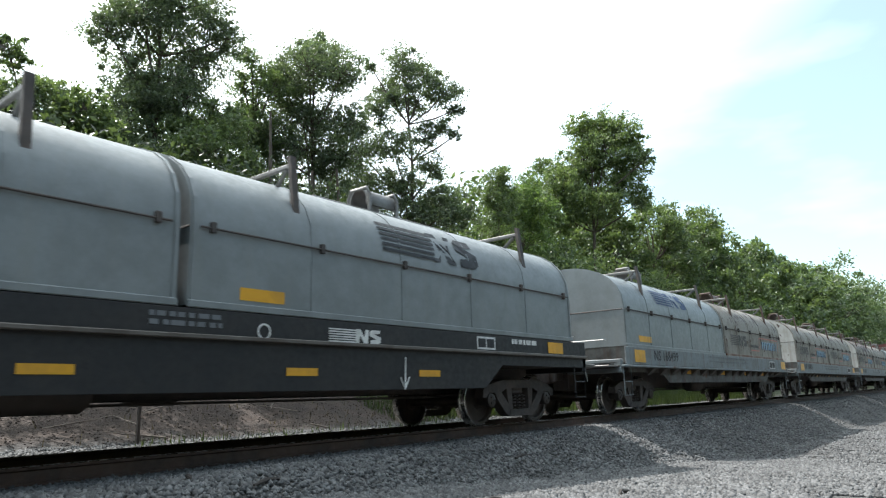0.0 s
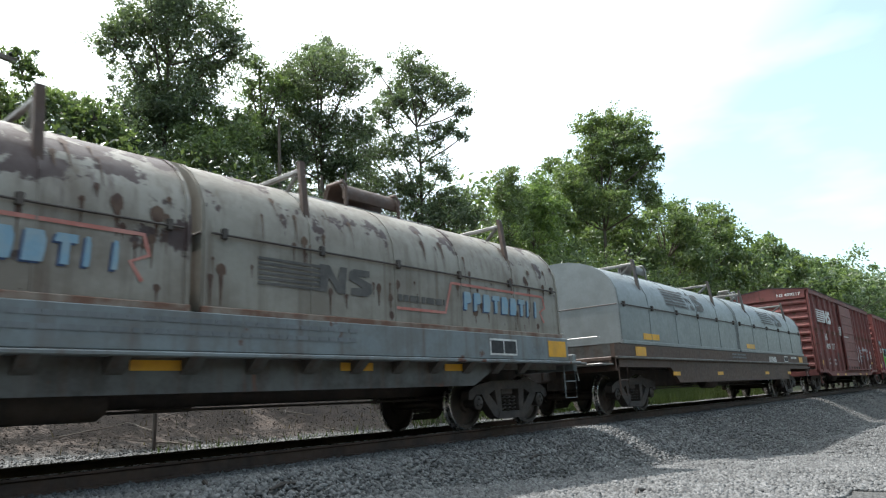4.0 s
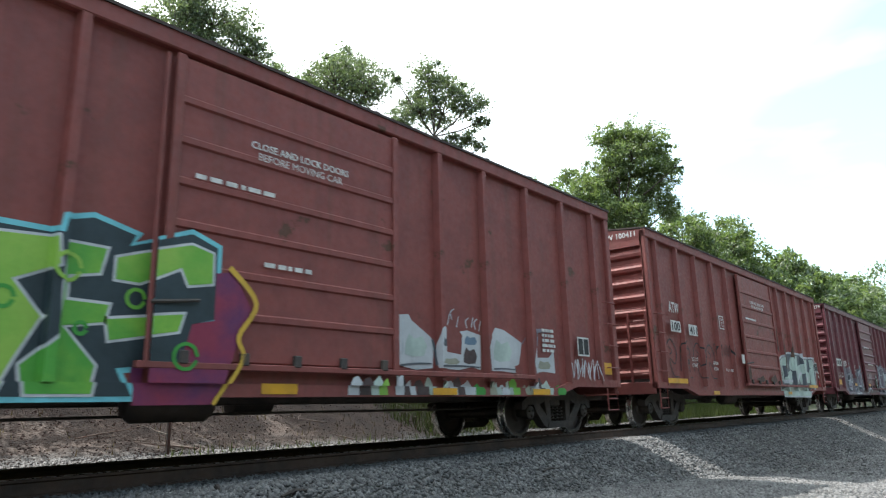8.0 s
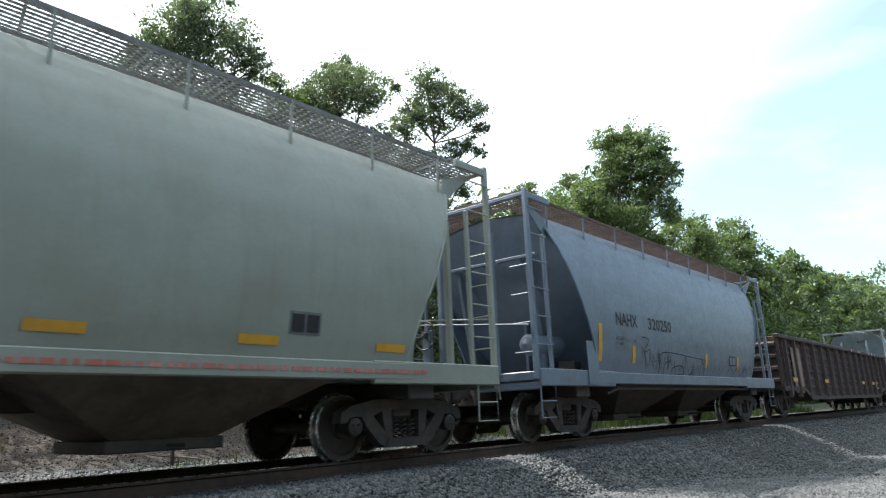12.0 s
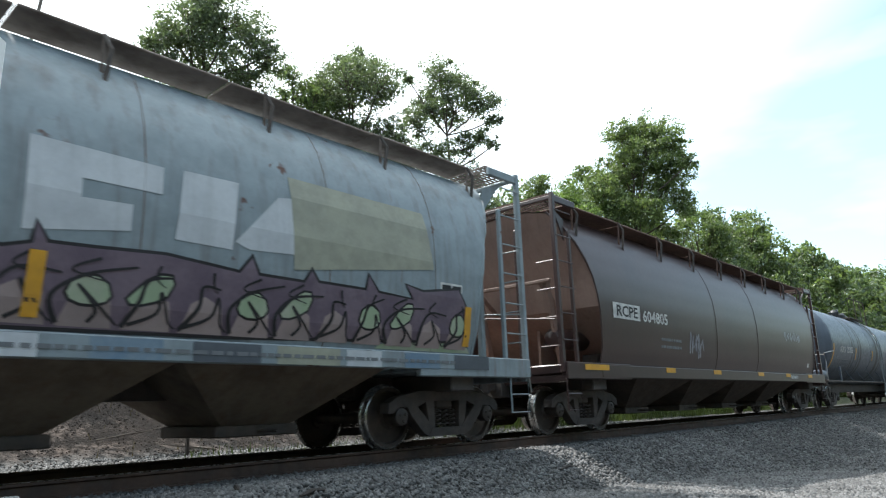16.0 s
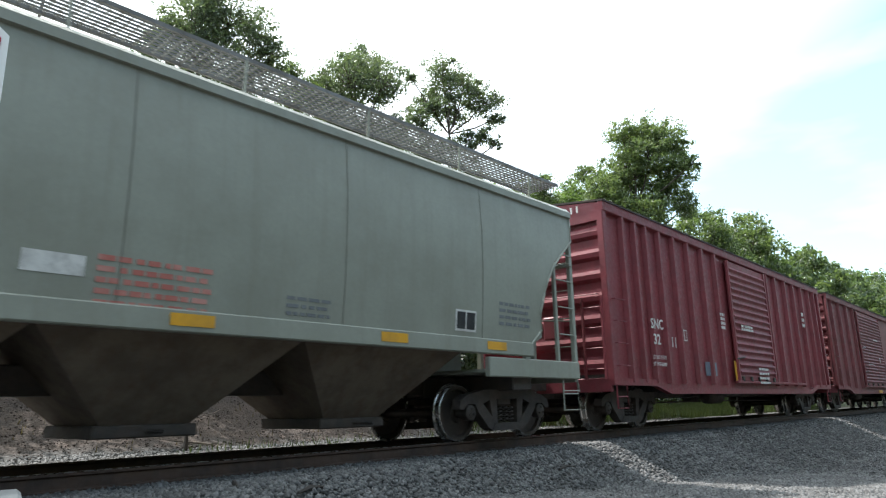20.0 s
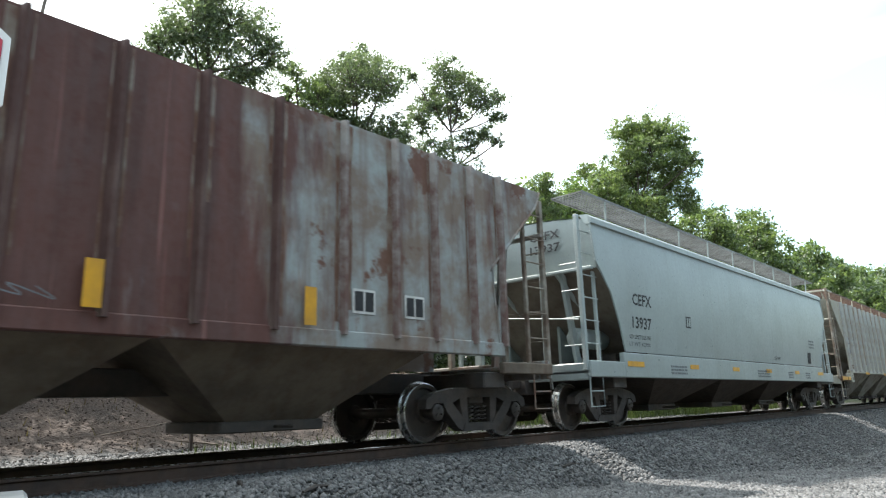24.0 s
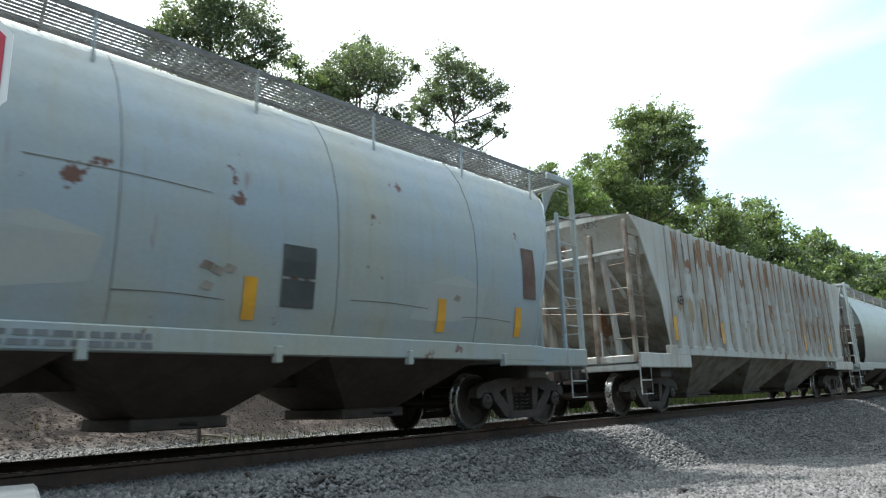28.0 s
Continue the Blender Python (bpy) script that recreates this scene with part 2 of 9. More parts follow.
M["post_dark"] = surface("post_dark_rust", (0.078, 0.036, 0.03), (0.14, 0.085, 0.07), scale=1.6, split=(0.5, 0.75), rough=0.75, streak=0.6, streak_colour=(0.20, 0.16, 0.13))
M["roof_rust"] = surface("roof_rust", (0.05, 0.036, 0.033), (0.075, 0.05, 0.043), rough=0.8)
M["rust_dark"] = surface("rust_dark", (0.075, 0.042, 0.032), (0.12, 0.075, 0.05), scale=4.0, rough=0.8)
M["frame_rust"] = surface("frame_rust_over_white", (0.30, 0.275, 0.23), (0.12, 0.075, 0.05), scale=2.0, split=(0.4, 0.6), rough=0.75)
M["post_mixed"] = surface("post_rust_and_white", (0.15, 0.085, 0.07), (0.33, 0.31, 0.29), scale=2.2, split=(0.45, 0.65), rough=0.75, streak=0.7, streak_colour=(0.11, 0.055, 0.045))
M["rust_line"] = surface("rust_line", (0.15, 0.075, 0.048), (0.27, 0.23, 0.19), scale=3.0, rough=0.75, streak=0.6, streak_colour=(0.09, 0.045, 0.03))
M["rust_orange"] = surface("rust_orange_run", (0.24, 0.125, 0.065), (0.36, 0.255, 0.16), scale=1.4, split=(0.4, 0.7), rough=0.75, streak=0.5, streak_colour=(0.15, 0.07, 0.04))
M["rust_ochre"] = surface("rust_ochre_wash", (0.33, 0.225, 0.11), (0.42, 0.36, 0.25), scale=1.4, split=(0.4, 0.7), rough=0.75, streak=0.5, streak_colour=(0.2, 0.11, 0.05))
M["post_runs"] = surface("post_stained_white", (0.42, 0.43, 0.41), (0.36, 0.34, 0.30), scale=4.0, rough=0.7, streak=0.5,
                         streak_colour=(0.24, 0.17, 0.12), rust=0.08, rust_colour=(0.16, 0.08, 0.05), rust_scale=1.2)
M["hop_pale"] = surface("hopper_faded_blue_white", (0.30, 0.365, 0.40), (0.35, 0.355, 0.29), scale=0.55, split=(0.4, 0.65), rough=0.42, bump=0.06, streak=0.3,
                        streak_colour=(0.27, 0.24, 0.13), rust=0.12, rust_colour=(0.12, 0.05, 0.03))
M["bay_dirty"] = surface("hopper_bay_dirty", (0.16, 0.125, 0.092), (0.105, 0.08, 0.06), rough=0.8, streak=0.5)
M["bay_pale"] = surface("hopper_bay_stained", (0.30, 0.29, 0.25), (0.19, 0.16, 0.125), rough=0.8, streak=0.6)
M["bay_dark"] = surface("hopper_bay_dark", (0.065, 0.05, 0.04), (0.095, 0.07, 0.055), rough=0.75)
M["grate"] = surface("galvanised_grating", (0.21, 0.205, 0.195), (0.14, 0.13, 0.12), rough=0.5, metal=0.4)
M["walk_brown"] = surface("walkway_rust_brown", (0.16, 0.095, 0.072), (0.11, 0.068, 0.055), scale=1.5, rough=0.75, streak=0.3)
# rusty dirt, and the shade of the enclosed car end, in one dark colour
M["slope_dirt_shade"] = surface("slope_sheet_dirt_and_shade", (0.17, 0.14, 0.11), (0.105, 0.08, 0.062), scale=1.2, rough=0.85, streak=0.5, streak_colour=(0.08, 0.055, 0.04))
M["grate_tan"] = surface("dusty_rusted_grating", (0.20, 0.16, 0.135), (0.11, 0.08, 0.065), rough=0.75)
M["grate_rust"] = surface("rusted_grating", (0.105, 0.06, 0.045), (0.15, 0.095, 0.075), rough=0.7)
M["gondola"] = surface("gondola_brown", (0.056, 0.034, 0.031), (0.042, 0.027, 0.026), rough=0.7, streak=0.5, rust=0.2)
M["tank_grey"] = surface("tank_slate", (0.10, 0.12, 0.152), (0.082, 0.098, 0.124), rough=0.42, bump=0.08, streak=0.2, streak_colour=(0.05, 0.05, 0.05))
M["tank_black"] = surface("tank_tar_stain", (0.03, 0.032, 0.035), (0.05, 0.05, 0.052), rough=0.5)
M["gravel"] = surface("gravel_stone", (0.185, 0.183, 0.18), (0.128, 0.126, 0.123), scale=1.3, rough=0.85, bump=0.4, island=0.95)
M["bark"] = surface("bark", (0.075, 0.058, 0.045), (0.11, 0.09, 0.07), rough=0.95, bump=0.8, grain=30)
M["pole"] = surface("weathered_pole", (0.15, 0.12, 0.10), (0.21, 0.18, 0.15), rough=0.9, bump=0.4, grain=30)
M["sign_red"] = surface("sign_red", (0.52, 0.02, 0.05), rough=0.4, tone=0.1, bump=0.02)
M["sign_white"] = surface("sign_white", (0.8, 0.8, 0.79), rough=0.4, tone=0.05, bump=0.02)
M["concrete"] = surface("concrete", (0.55, 0.54, 0.51), (0.42, 0.41, 0.39), rough=0.9, bump=0.4)
M["spray_green"] = surface("spray_green", (0.09, 0.36, 0.05), (0.24, 0.50, 0.06), scale=1.0, rough=0.5)
M["spray_lime"] = surface("spray_lime", (0.30, 0.52, 0.08), (0.15, 0.42, 0.05), scale=1.1, rough=0.5)
M["spray_leaf"] = surface("spray_leaf_green", (0.06, 0.33, 0.05), rough=0.5)
M["spray_cyan"] = surface("spray_cyan", (0.20, 0.62, 0.70), rough=0.5)
M["spray_navy"] = surface("spray_navy", (0.03, 0.05, 0.06), rough=0.5)
M["spray_purple"] = surface("spray_purple", (0.26, 0.03, 0.07), (0.13, 0.03, 0.11), scale=1.5, rough=0.5)
M["spray_white"] = surface("spray_white", (0.62, 0.64, 0.66), (0.42, 0.44, 0.47), scale=2.5, rough=0.5)
M["spray_silver"] = surface("spray_silver", (0.42, 0.43, 0.47), (0.24, 0.23, 0.27), scale=3.0, rough=0.45, metal=0.2)
M["spray_black"] = surface("spray_black", (0.02, 0.018, 0.02), rough=0.5)
M["spray_dull"] = surface("spray_dull_brown", (0.085, 0.05, 0.05), (0.05, 0.035, 0.036), scale=3.0, rough=0.5)
M["spray_beige"] = surface("spray_beige", (0.34, 0.34, 0.26), (0.28, 0.28, 0.22), scale=3.0, rough=0.55)
M["spray_mint"] = surface("spray_mint", (0.50, 0.60, 0.54), (0.36, 0.44, 0.40), scale=2.0, rough=0.5)
M["spray_orange"] = surface("spray_orange", (0.38, 0.155, 0.065), (0.42, 0.25, 0.12), scale=2.0, rough=0.5)
M["spray_sand"] = surface("spray_sand", (0.42, 0.345, 0.215), (0.33, 0.25, 0.15), scale=2.0, rough=0.5)
M["spray_plum"] = surface("spray_plum", (0.12, 0.085, 0.115), (0.17, 0.125, 0.155), scale=1.6, rough=0.5)
M["spray_flesh"] = surface("spray_dusty_pink", (0.34, 0.26, 0.245), (0.27, 0.21, 0.20), scale=1.6, rough=0.5)
M["spray_faded"] = surface("spray_faded_white", (0.56, 0.58, 0.60), (0.46, 0.48, 0.50), scale=1.4, rough=0.55, streak=0.3, streak_colour=(0.26, 0.27, 0.27))
M["spray_lilac"] = surface("spray_lilac_grey", (0.235, 0.21, 0.25), (0.125, 0.085, 0.105), scale=2.0, rough=0.5)
M["spray_slate"] = surface("spray_slate", (0.075, 0.085, 0.10), (0.12, 0.135, 0.155), scale=1.5, rough=0.5)
M["spray_red"] = surface("spray_rust_red", (0.40, 0.10, 0.06), rough=0.5)
M["spray_umber"] = surface("spray_umber", (0.125, 0.07, 0.055), (0.075, 0.045, 0.042), scale=1.5, rough=0.55)
M["sky_blue"] = surface("stencil_light_blue", (0.20, 0.33, 0.43), (0.26, 0.34, 0.38), scale=4.0, rough=0.6)
M["spray_olive"] = surface("spray_olive", (0.30, 0.38, 0.24), (0.38, 0.40, 0.30), scale=2.0, rough=0.5)
M["spray_sky"] = surface("spray_dull_blue", (0.13, 0.20, 0.28), (0.20, 0.26, 0.31), scale=2.0, rough=0.55)
M["pale_wash"] = surface("pale_worn_paint", (0.37, 0.385, 0.35), (0.32, 0.36, 0.37), scale=1.2, split=(0.35, 0.7), rough=0.45, bump=0.05)
M["spray_yellow"] = surface("spray_yellow", (0.68, 0.42, 0.05), rough=0.5)
M["leaf_a"] = foliage("leaf_dark", (0.066, 0.088, 0.056), (0.15, 0.185, 0.115))
M["leaf_b"] = foliage("leaf_mid", (0.066, 0.096, 0.046), (0.16, 0.205, 0.09))
M["leaf_g"] = foliage("leaf_fresh", (0.078, 0.112, 0.052), (0.19, 0.24, 0.10))
# darker copy of the leaf green: the trees' shade is put into its colour
M["leaf_e"] = foliage("leaf_painted_shade", (0.030, 0.043, 0.023), (0.075, 0.098, 0.047))
M["leaf_d"] = foliage("leaf_far", (0.075, 0.106, 0.060), (0.155, 0.200, 0.112))
M["leaf_c"] = foliage("leaf_light", (0.085, 0.130, 0.045), (0.19, 0.26, 0.085))
M["grass"] = foliage("grass_blade", (0.034, 0.050, 0.018), (0.075, 0.096, 0.036))
M["dry_grass"] = foliage("dry_weed", (0.0675, 0.0525, 0.0338), (0.12, 0.0938, 0.0562))


def ground_surface():
    """Grey ballast near the track, brown earth on the bank with tree shade in its colour, grass farther along it."""
    m = bpy.data.materials.new("ground_mix")
    m.use_nodes = True
    n, l = m.node_tree.nodes, m.node_tree.links
    at = n.new("ShaderNodeTexCoord").outputs["Object"]
    split = n.new("ShaderNodeSeparateXYZ")
    l.new(at, split.inputs[0])

    def noise_of(size, detail=6):
        tex = n.new("ShaderNodeTexNoise")
        tex.inputs["Scale"].default_value, tex.inputs["Detail"].default_value = size, detail
        l.new(at, tex.inputs["Vector"])
        return tex.outputs["Fac"]

    def ramp(fac, a, b, lo=0.0, hi=1.0):
        r = n.new("ShaderNodeMapRange")
        r.inputs[1].default_value, r.inputs[2].default_value, r.inputs[3].default_value, r.inputs[4].default_value = a, b, lo, hi
        l.new(fac, r.inputs[0])
        return r.outputs[0]

    def maths(kind, a, b):
        x = n.new("ShaderNodeMath")
        x.operation = kind
        for value, socket in ((a, x.inputs[0]), (b, x.inputs[1])):
            if isinstance(value, float):
                socket.default_value = value
            else:
                l.new(value, socket)
        return x.outputs[0]

    def mix(fac, a, b):
        x = n.new("ShaderNodeMixRGB")
        for value, socket in ((fac, x.inputs[0]), (a, x.inputs[1]), (b, x.inputs[2])):
            if isinstance(value, tuple):
                socket.default_value = (*value, 1)
            else:
                l.new(value, socket)
        return x.outputs[0]

    cells = n.new("ShaderNodeTexVoronoi")
    cells.inputs["Scale"].default_value = 24
    l.new(at, cells.inputs["Vector"])
    stone = mix(ramp(cells.outputs["Color"], 0.1, 0.9), (0.035, 0.034, 0.033), (0.12, 0.117, 0.112))
    stone = mix(ramp(cells.outputs["Distance"], 0.35, 0.75), stone, (0.03, 0.029, 0.028))
    stone = mix(ramp(noise_of(0.8), 0.45, 0.7, 0.0, 0.35), stone, (0.17, 0.155, 0.135))
    # the bank's earth is darkened here for shade that the trees would cast
    earth = mix(ramp(noise_of(2.2), 0.35, 0.7), (0.034, 0.025, 0.02), (0.068, 0.049, 0.038))
    turf = mix(ramp(noise_of(3.0), 0.35, 0.7), (0.03, 0.040, 0.016), (0.06, 0.066, 0.03))
    wander = maths("MULTIPLY", maths("SUBTRACT", noise_of(0.9), 0.5), 2.4)
    bank = ramp(maths("ADD", split.outputs["Y"], wander), 10.6, 11.2)
    along = ramp(maths("ADD", split.outputs["X"], maths("MULTIPLY", wander, 2.0)), 13.0, 19.0)
    colour = mix(bank, stone, mix(along, earth, turf))
    bsdf = n["Principled BSDF"]
    l.new(colour, bsdf.inputs["Base Color"])
    bsdf.inputs["Roughness"].default_value = 0.95
    relief = n.new("ShaderNodeBump")
    relief.inputs["Strength"].default_value, relief.inputs["Distance"].default_value = 0.9, 0.03
    l.new(cells.outputs["Distance"], relief.inputs["Height"])
    l.new(relief.outputs["Normal"], bsdf.inputs["Normal"])
    return m


M["ground"] = ground_surface()

# ---------------------------------------------------------------- mesh helpers
class Geo:
    """Collects the faces of one part."""

    def __init__(self):
        self.v, self.f = [], []

    def add(self, vs, fs):
        o = len(self.v)
        self.v += [tuple(p) for p in vs]
        self.f += [tuple(i + o for i in f) for f in fs]
        return self

    def box(self, x0, x1, y0, y1, z0, z1):
        v = [(x, y, z) for x in (x0, x1) for y in (y0, y1) for z in (z0, z1)]
        return self.add(v, [(0, 1, 3, 2), (4, 6, 7, 5), (0, 4, 5, 1), (2, 3, 7, 6), (0, 2, 6, 4), (1, 5, 7, 3)])

    def cbox(self, x0, x1, y0, y1, z0, z1, c=0.012):
        """A box with its edges taken off."""
        v, ids = [], {}
        for i, (X, sx) in enumerate(((x0, 1), (x1, -1))):
            for j, (Y, sy) in enumerate(((y0, 1), (y1, -1))):
                for k, (Z, sz) in enumerate(((z0, 1), (z1, -1))):
                    ids[i, j, k] = len(v)
                    v += [(X, Y + sy * c, Z + sz * c), (X + sx * c, Y, Z + sz * c), (X + sx * c, Y + sy * c, Z)]
        f = [(ids[i, j, k], ids[i, j, k] + 1, ids[i, j, k] + 2) for i, j, k in ids]
        for i in (0, 1):
            f.append(tuple(ids[q] for q in ((i, 0, 0), (i, 1, 0), (i, 1, 1), (i, 0, 1))))
            f.append(tuple(ids[q] + 1 for q in ((0, i, 0), (1, i, 0), (1, i, 1), (0, i, 1))))
            f.append(tuple(ids[q] + 2 for q in ((0, 0, i), (1, 0, i), (1, 1, i), (0, 1, i))))
            for j in (0, 1):
                a, b = ids[i, j, 0], ids[i, j, 1]
                f.append((a, a + 1, b + 1, b))
                a, b = ids[i, 0, j], ids[i, 1, j]
                f.append((a, a + 2, b + 2, b))
                a, b = ids[0, i, j], ids[1, i, j]
                f.append((a + 1, a + 2, b + 2, b + 1))
        return self.add(v, f)

    def prism(self, poly, axis, a, b):
        """A polygon drawn in the plane across an axis, drawn out along it."""
        n = len(poly)
        place = {"x": lambda p, q, s: (s, p, q), "y": lambda p, q, s: (p, s, q), "z": lambda p, q, s: (p, q, s)}[axis]
        v = [place(p, q, a) for p, q in poly] + [place(p, q, b) for p, q in poly]
        return self.add(v, [tuple(range(n)), tuple(range(2 * n - 1, n - 1, -1))] + [(i, (i + 1) % n, (i + 1) % n + n, i + n) for i in range(n)])

    def tube(self, points, r, n=7):
        """A round bar along a line of points."""
        pts, rings = [Vector(p) for p in points], []
        for i, p in enumerate(pts):
            d = (pts[min(i + 1, len(pts) - 1)] - pts[max(i - 1, 0)]).normalized()
            u = d.cross(Vector((0, 0, 1)) if abs(d.z) < 0.9 else Vector((1, 0, 0))).normalized()
            w = d.cross(u)
            rr = r[i] if isinstance(r, (list, tuple)) else r
            rings.append([p + (u * math.cos(2 * math.pi * k / n) + w * math.sin(2 * math.pi * k / n)) * rr for k in range(n)])
        f = [tuple(range(n)), tuple(range(n * len(pts) - 1, n * len(pts) - n - 1, -1))]
        f += [(i * n + k, i * n + (k + 1) % n, (i + 1) * n + (k + 1) % n, (i + 1) * n + k) for i in range(len(pts) - 1) for k in range(n)]
        return self.add([q for ring in rings for q in ring], f)

    def lathe(self, profile, axis="y", centre=(0, 0, 0), n=28):
        """A profile of (radius, place along the axis), turned round the axis."""
        v, m = [], len(profile)
        for k in range(n):
            c, s = math.cos(2 * math.pi * k / n), math.sin(2 * math.pi * k / n)
            for r, a in profile:
                p = {"y": (r * c, a, r * s), "x": (a, r * c, r * s), "z": (r * c, r * s, a)}[axis]
                v.append(tuple(p[i] + centre[i] for i in range(3)))
        return self.add(v, [(k * m + i, ((k + 1) % n) * m + i, ((k + 1) % n) * m + i + 1, k * m + i + 1) for k in range(n) for i in range(m - 1)])

    def grid(self, rows):
        """A sheet through rows of points."""
        m = len(rows[0])
        return self.add([p for r in rows for p in r], [(i * m + j, i * m + j + 1, (i + 1) * m + j + 1, (i + 1) * m + j) for i in range(len(rows) - 1) for j in range(m - 1)])

    def mesh(self, name, material, smooth=None):
        me = bpy.data.meshes.new(name)
        me.from_pydata(self.v, [], self.f)
        me.materials.append(material)
        if smooth:
            me.polygons.foreach_set("use_smooth", [True] * len(me.polygons))
            me.set_sharp_from_angle(angle=radians(smooth))
        return me


def part(name, geo, material, parent, label="", smooth=None, at=None):
    me = geo.mesh(name, M[material] if isinstance(material, str) else material, smooth) if isinstance(geo, Geo) else geo
    ob = new(name, me)
    ob.parent = parent
    if at is not None:
        ob.matrix_basis = at
    return tagged(ob, label)


def cloud_mesh(name, centres, size, material, rng, squash=0.5, flat=False):
    """Many small folded leaves, each a leaf of its own size and turn."""
    n = len(centres)
    a = rng.normal(size=(n, 3))
    a /= np.linalg.norm(a, axis=1, keepdims=True)
    b = rng.normal(size=(n, 3))
    b -= a * (a * b).sum(1, keepdims=True)
    b /= np.linalg.norm(b, axis=1, keepdims=True)
    c = np.cross(a, b)
    s = (size * (0.6 + 0.8 * rng.random((n, 1))))
    v = np.stack([centres - a * s, centres + b * s * squash + c * s * 0.18, centres + a * s, centres - b * s * squash + c * s * 0.18], 1).reshape(-1, 3)
    me = bpy.data.meshes.new(name)
    me.vertices.add(4 * n)
    me.vertices.foreach_set("co", v.astype(np.float32).ravel())
    me.loops.add(6 * n)
    base = (np.arange(n) * 4)[:, None]
    me.loops.foreach_set("vertex_index", (base + np.array([0, 1, 2, 0, 2, 3])).astype(np.int32).ravel())
    me.polygons.add(2 * n)
    me.polygons.foreach_set("loop_start", (np.arange(2 * n) * 3).astype(np.int32))
    me.materials.append(M[material])
    me.update()
    me.validate()
    return me


# ---------------------------------------------------------------- ground and track
def step(a, b, x):
    t = min(1.0, max(0.0, (x - a) / (b - a)))
    return t * t * (3 - 2 * t)


def ground_z(x, y):
    """Height of the ground: ballast shoulder, the slope down to the hollow before it, the bank behind the track."""
    wave = 0.05 * noise.noise((x * 0.5, y * 0.5, 0.3)) + 0.02 * noise.noise((x * 1.7, y * 1.7, 4.0))
    # unseen hill behind the camera, added to dim the skylight on the train
    if y <= -12:
        return -1.0 + 15.0 * step(-14.0, -44.0, y) + 0.8 * noise.noise((x * 0.08, y * 0.08, 2.0))
    if y <= 7.7:
        low = -0.34 - 0.42 * step(2.0, 11.0, x) - 0.36 * step(10.0, 18.0, x)
        edge = 6.05 - 0.9 * (1 - step(2.0, 8.0, x))
        side = -0.27 - 0.50 * max(0.0, edge - y)
        z = max(low, side) if y < edge else -0.27 + 0.075 * step(edge, edge + 0.35, y)
        return z + wave * step(7.0, 5.5, y) + 0.0
    shoulder = -0.27 + 0.17 * step(9.2, 9.8, y)
    high = 1.5 - 1.15 * step(9.0, 22.0, x)
    rise = high * step(10.4, 15.0, y) + 0.5 * step(15.0, 40.0, y)
    return shoulder + rise + wave * 1.6 * step(9.5, 11.5, y)


def axis_marks(fine_a, fine_b, fine, far_a, far_b):
    marks, x, d = [fine_a], fine_a, fine
    while x < fine_b:
        x += fine
        marks.append(x)
    d = fine
    while x < far_b:
        d *= 1.25
        x += d
        marks.append(x)
    x, d = fine_a, fine
    while x > far_a:
        d *= 1.25
        x -= d
        marks.insert(0, x)
    return marks


xs, ys = axis_marks(0.0, 30.0, 0.25, -600, 900), axis_marks(0.0, 16.0, 0.2, -600, 700)
g = Geo()
g.grid([[(x, y, ground_z(x, y)) for y in ys] for x in xs])
ground = part("ground", g, "ground", None, "", 60)
tagged(ground, "grey ballast shoulder, brown bank and rough grass along a railway", "ground", kind="structure")

# rails, ties and fastenings
track = tagged(new("railway_track"), "single line of rusty steel rails on dark timber ties", "track", kind="structure")
track.location = (0, TRACK_Y, 0)
RAIL = [(-0.07, -0.172), (0.07, -0.172), (0.07, -0.155), (0.012, -0.14), (0.012, -0.045), (0.036, -0.03), (0.036, -0.006), (-0.036, -0.006),
        (-0.036, -0.03), (-0.012, -0.045), (-0.012, -0.14), (-0.07, -0.155)]
HEAD = [(-0.034, -0.006), (0.034, -0.006), (0.026, 0.0), (-0.026, 0.0)]
for side_y in (-0.7535, 0.7535):
    rail = part("rail", Geo().prism([(p + side_y, q) for p, q in RAIL], "x", -120, 400), "rail", track, "rusty steel rail")
    part("rail_head", Geo().prism([(p + side_y, q + 0.0005) for p, q in HEAD], "x", -120, 400), "rail_head", rail, "polished running surface")
tie_mesh = Geo().cbox(-0.115, 0.115, -1.29, 1.29, -0.37, -0.19, 0.02).mesh("tie", M["tie"])
plate_mesh = Geo().cbox(-0.1, 0.1, -0.17, 0.17, -0.19, -0.168, 0.006).mesh("tie_plate", M["rail"])
rng = np.random.default_rng(3)
for i in range(120):
    tie = part("tie", tie_mesh, None, track, at=pose(-6 + i * 0.53 + rng.uniform(-0.03, 0.03), rng.uniform(-0.05, 0.05), rng.uniform(-0.012, 0.0), 0, 0, rng.uniform(-1.5, 1.5)))
    if i < 60:
        for side_y in (-0.7535, 0.7535):
            part("tie_plate", plate_mesh, None, tie, at=pose(0, side_y - tie.location.y, 0))

# loose ballast stones, thick where the camera looks down on them
STONE = np.array([(1, 0.1, 0), (0.2, 0.9, 0.1), (-0.9, 0.2, 0), (-0.1, -1, 0.05), (0.15, 0.05, 0.75), (-0.05, 0.1, -0.7)])
STONE_F = np.array([(0, 1, 4), (1, 2, 4), (2, 3, 4), (3, 0, 4), (1, 0, 5), (2, 1, 5), (3, 2, 5), (0, 3, 5)])


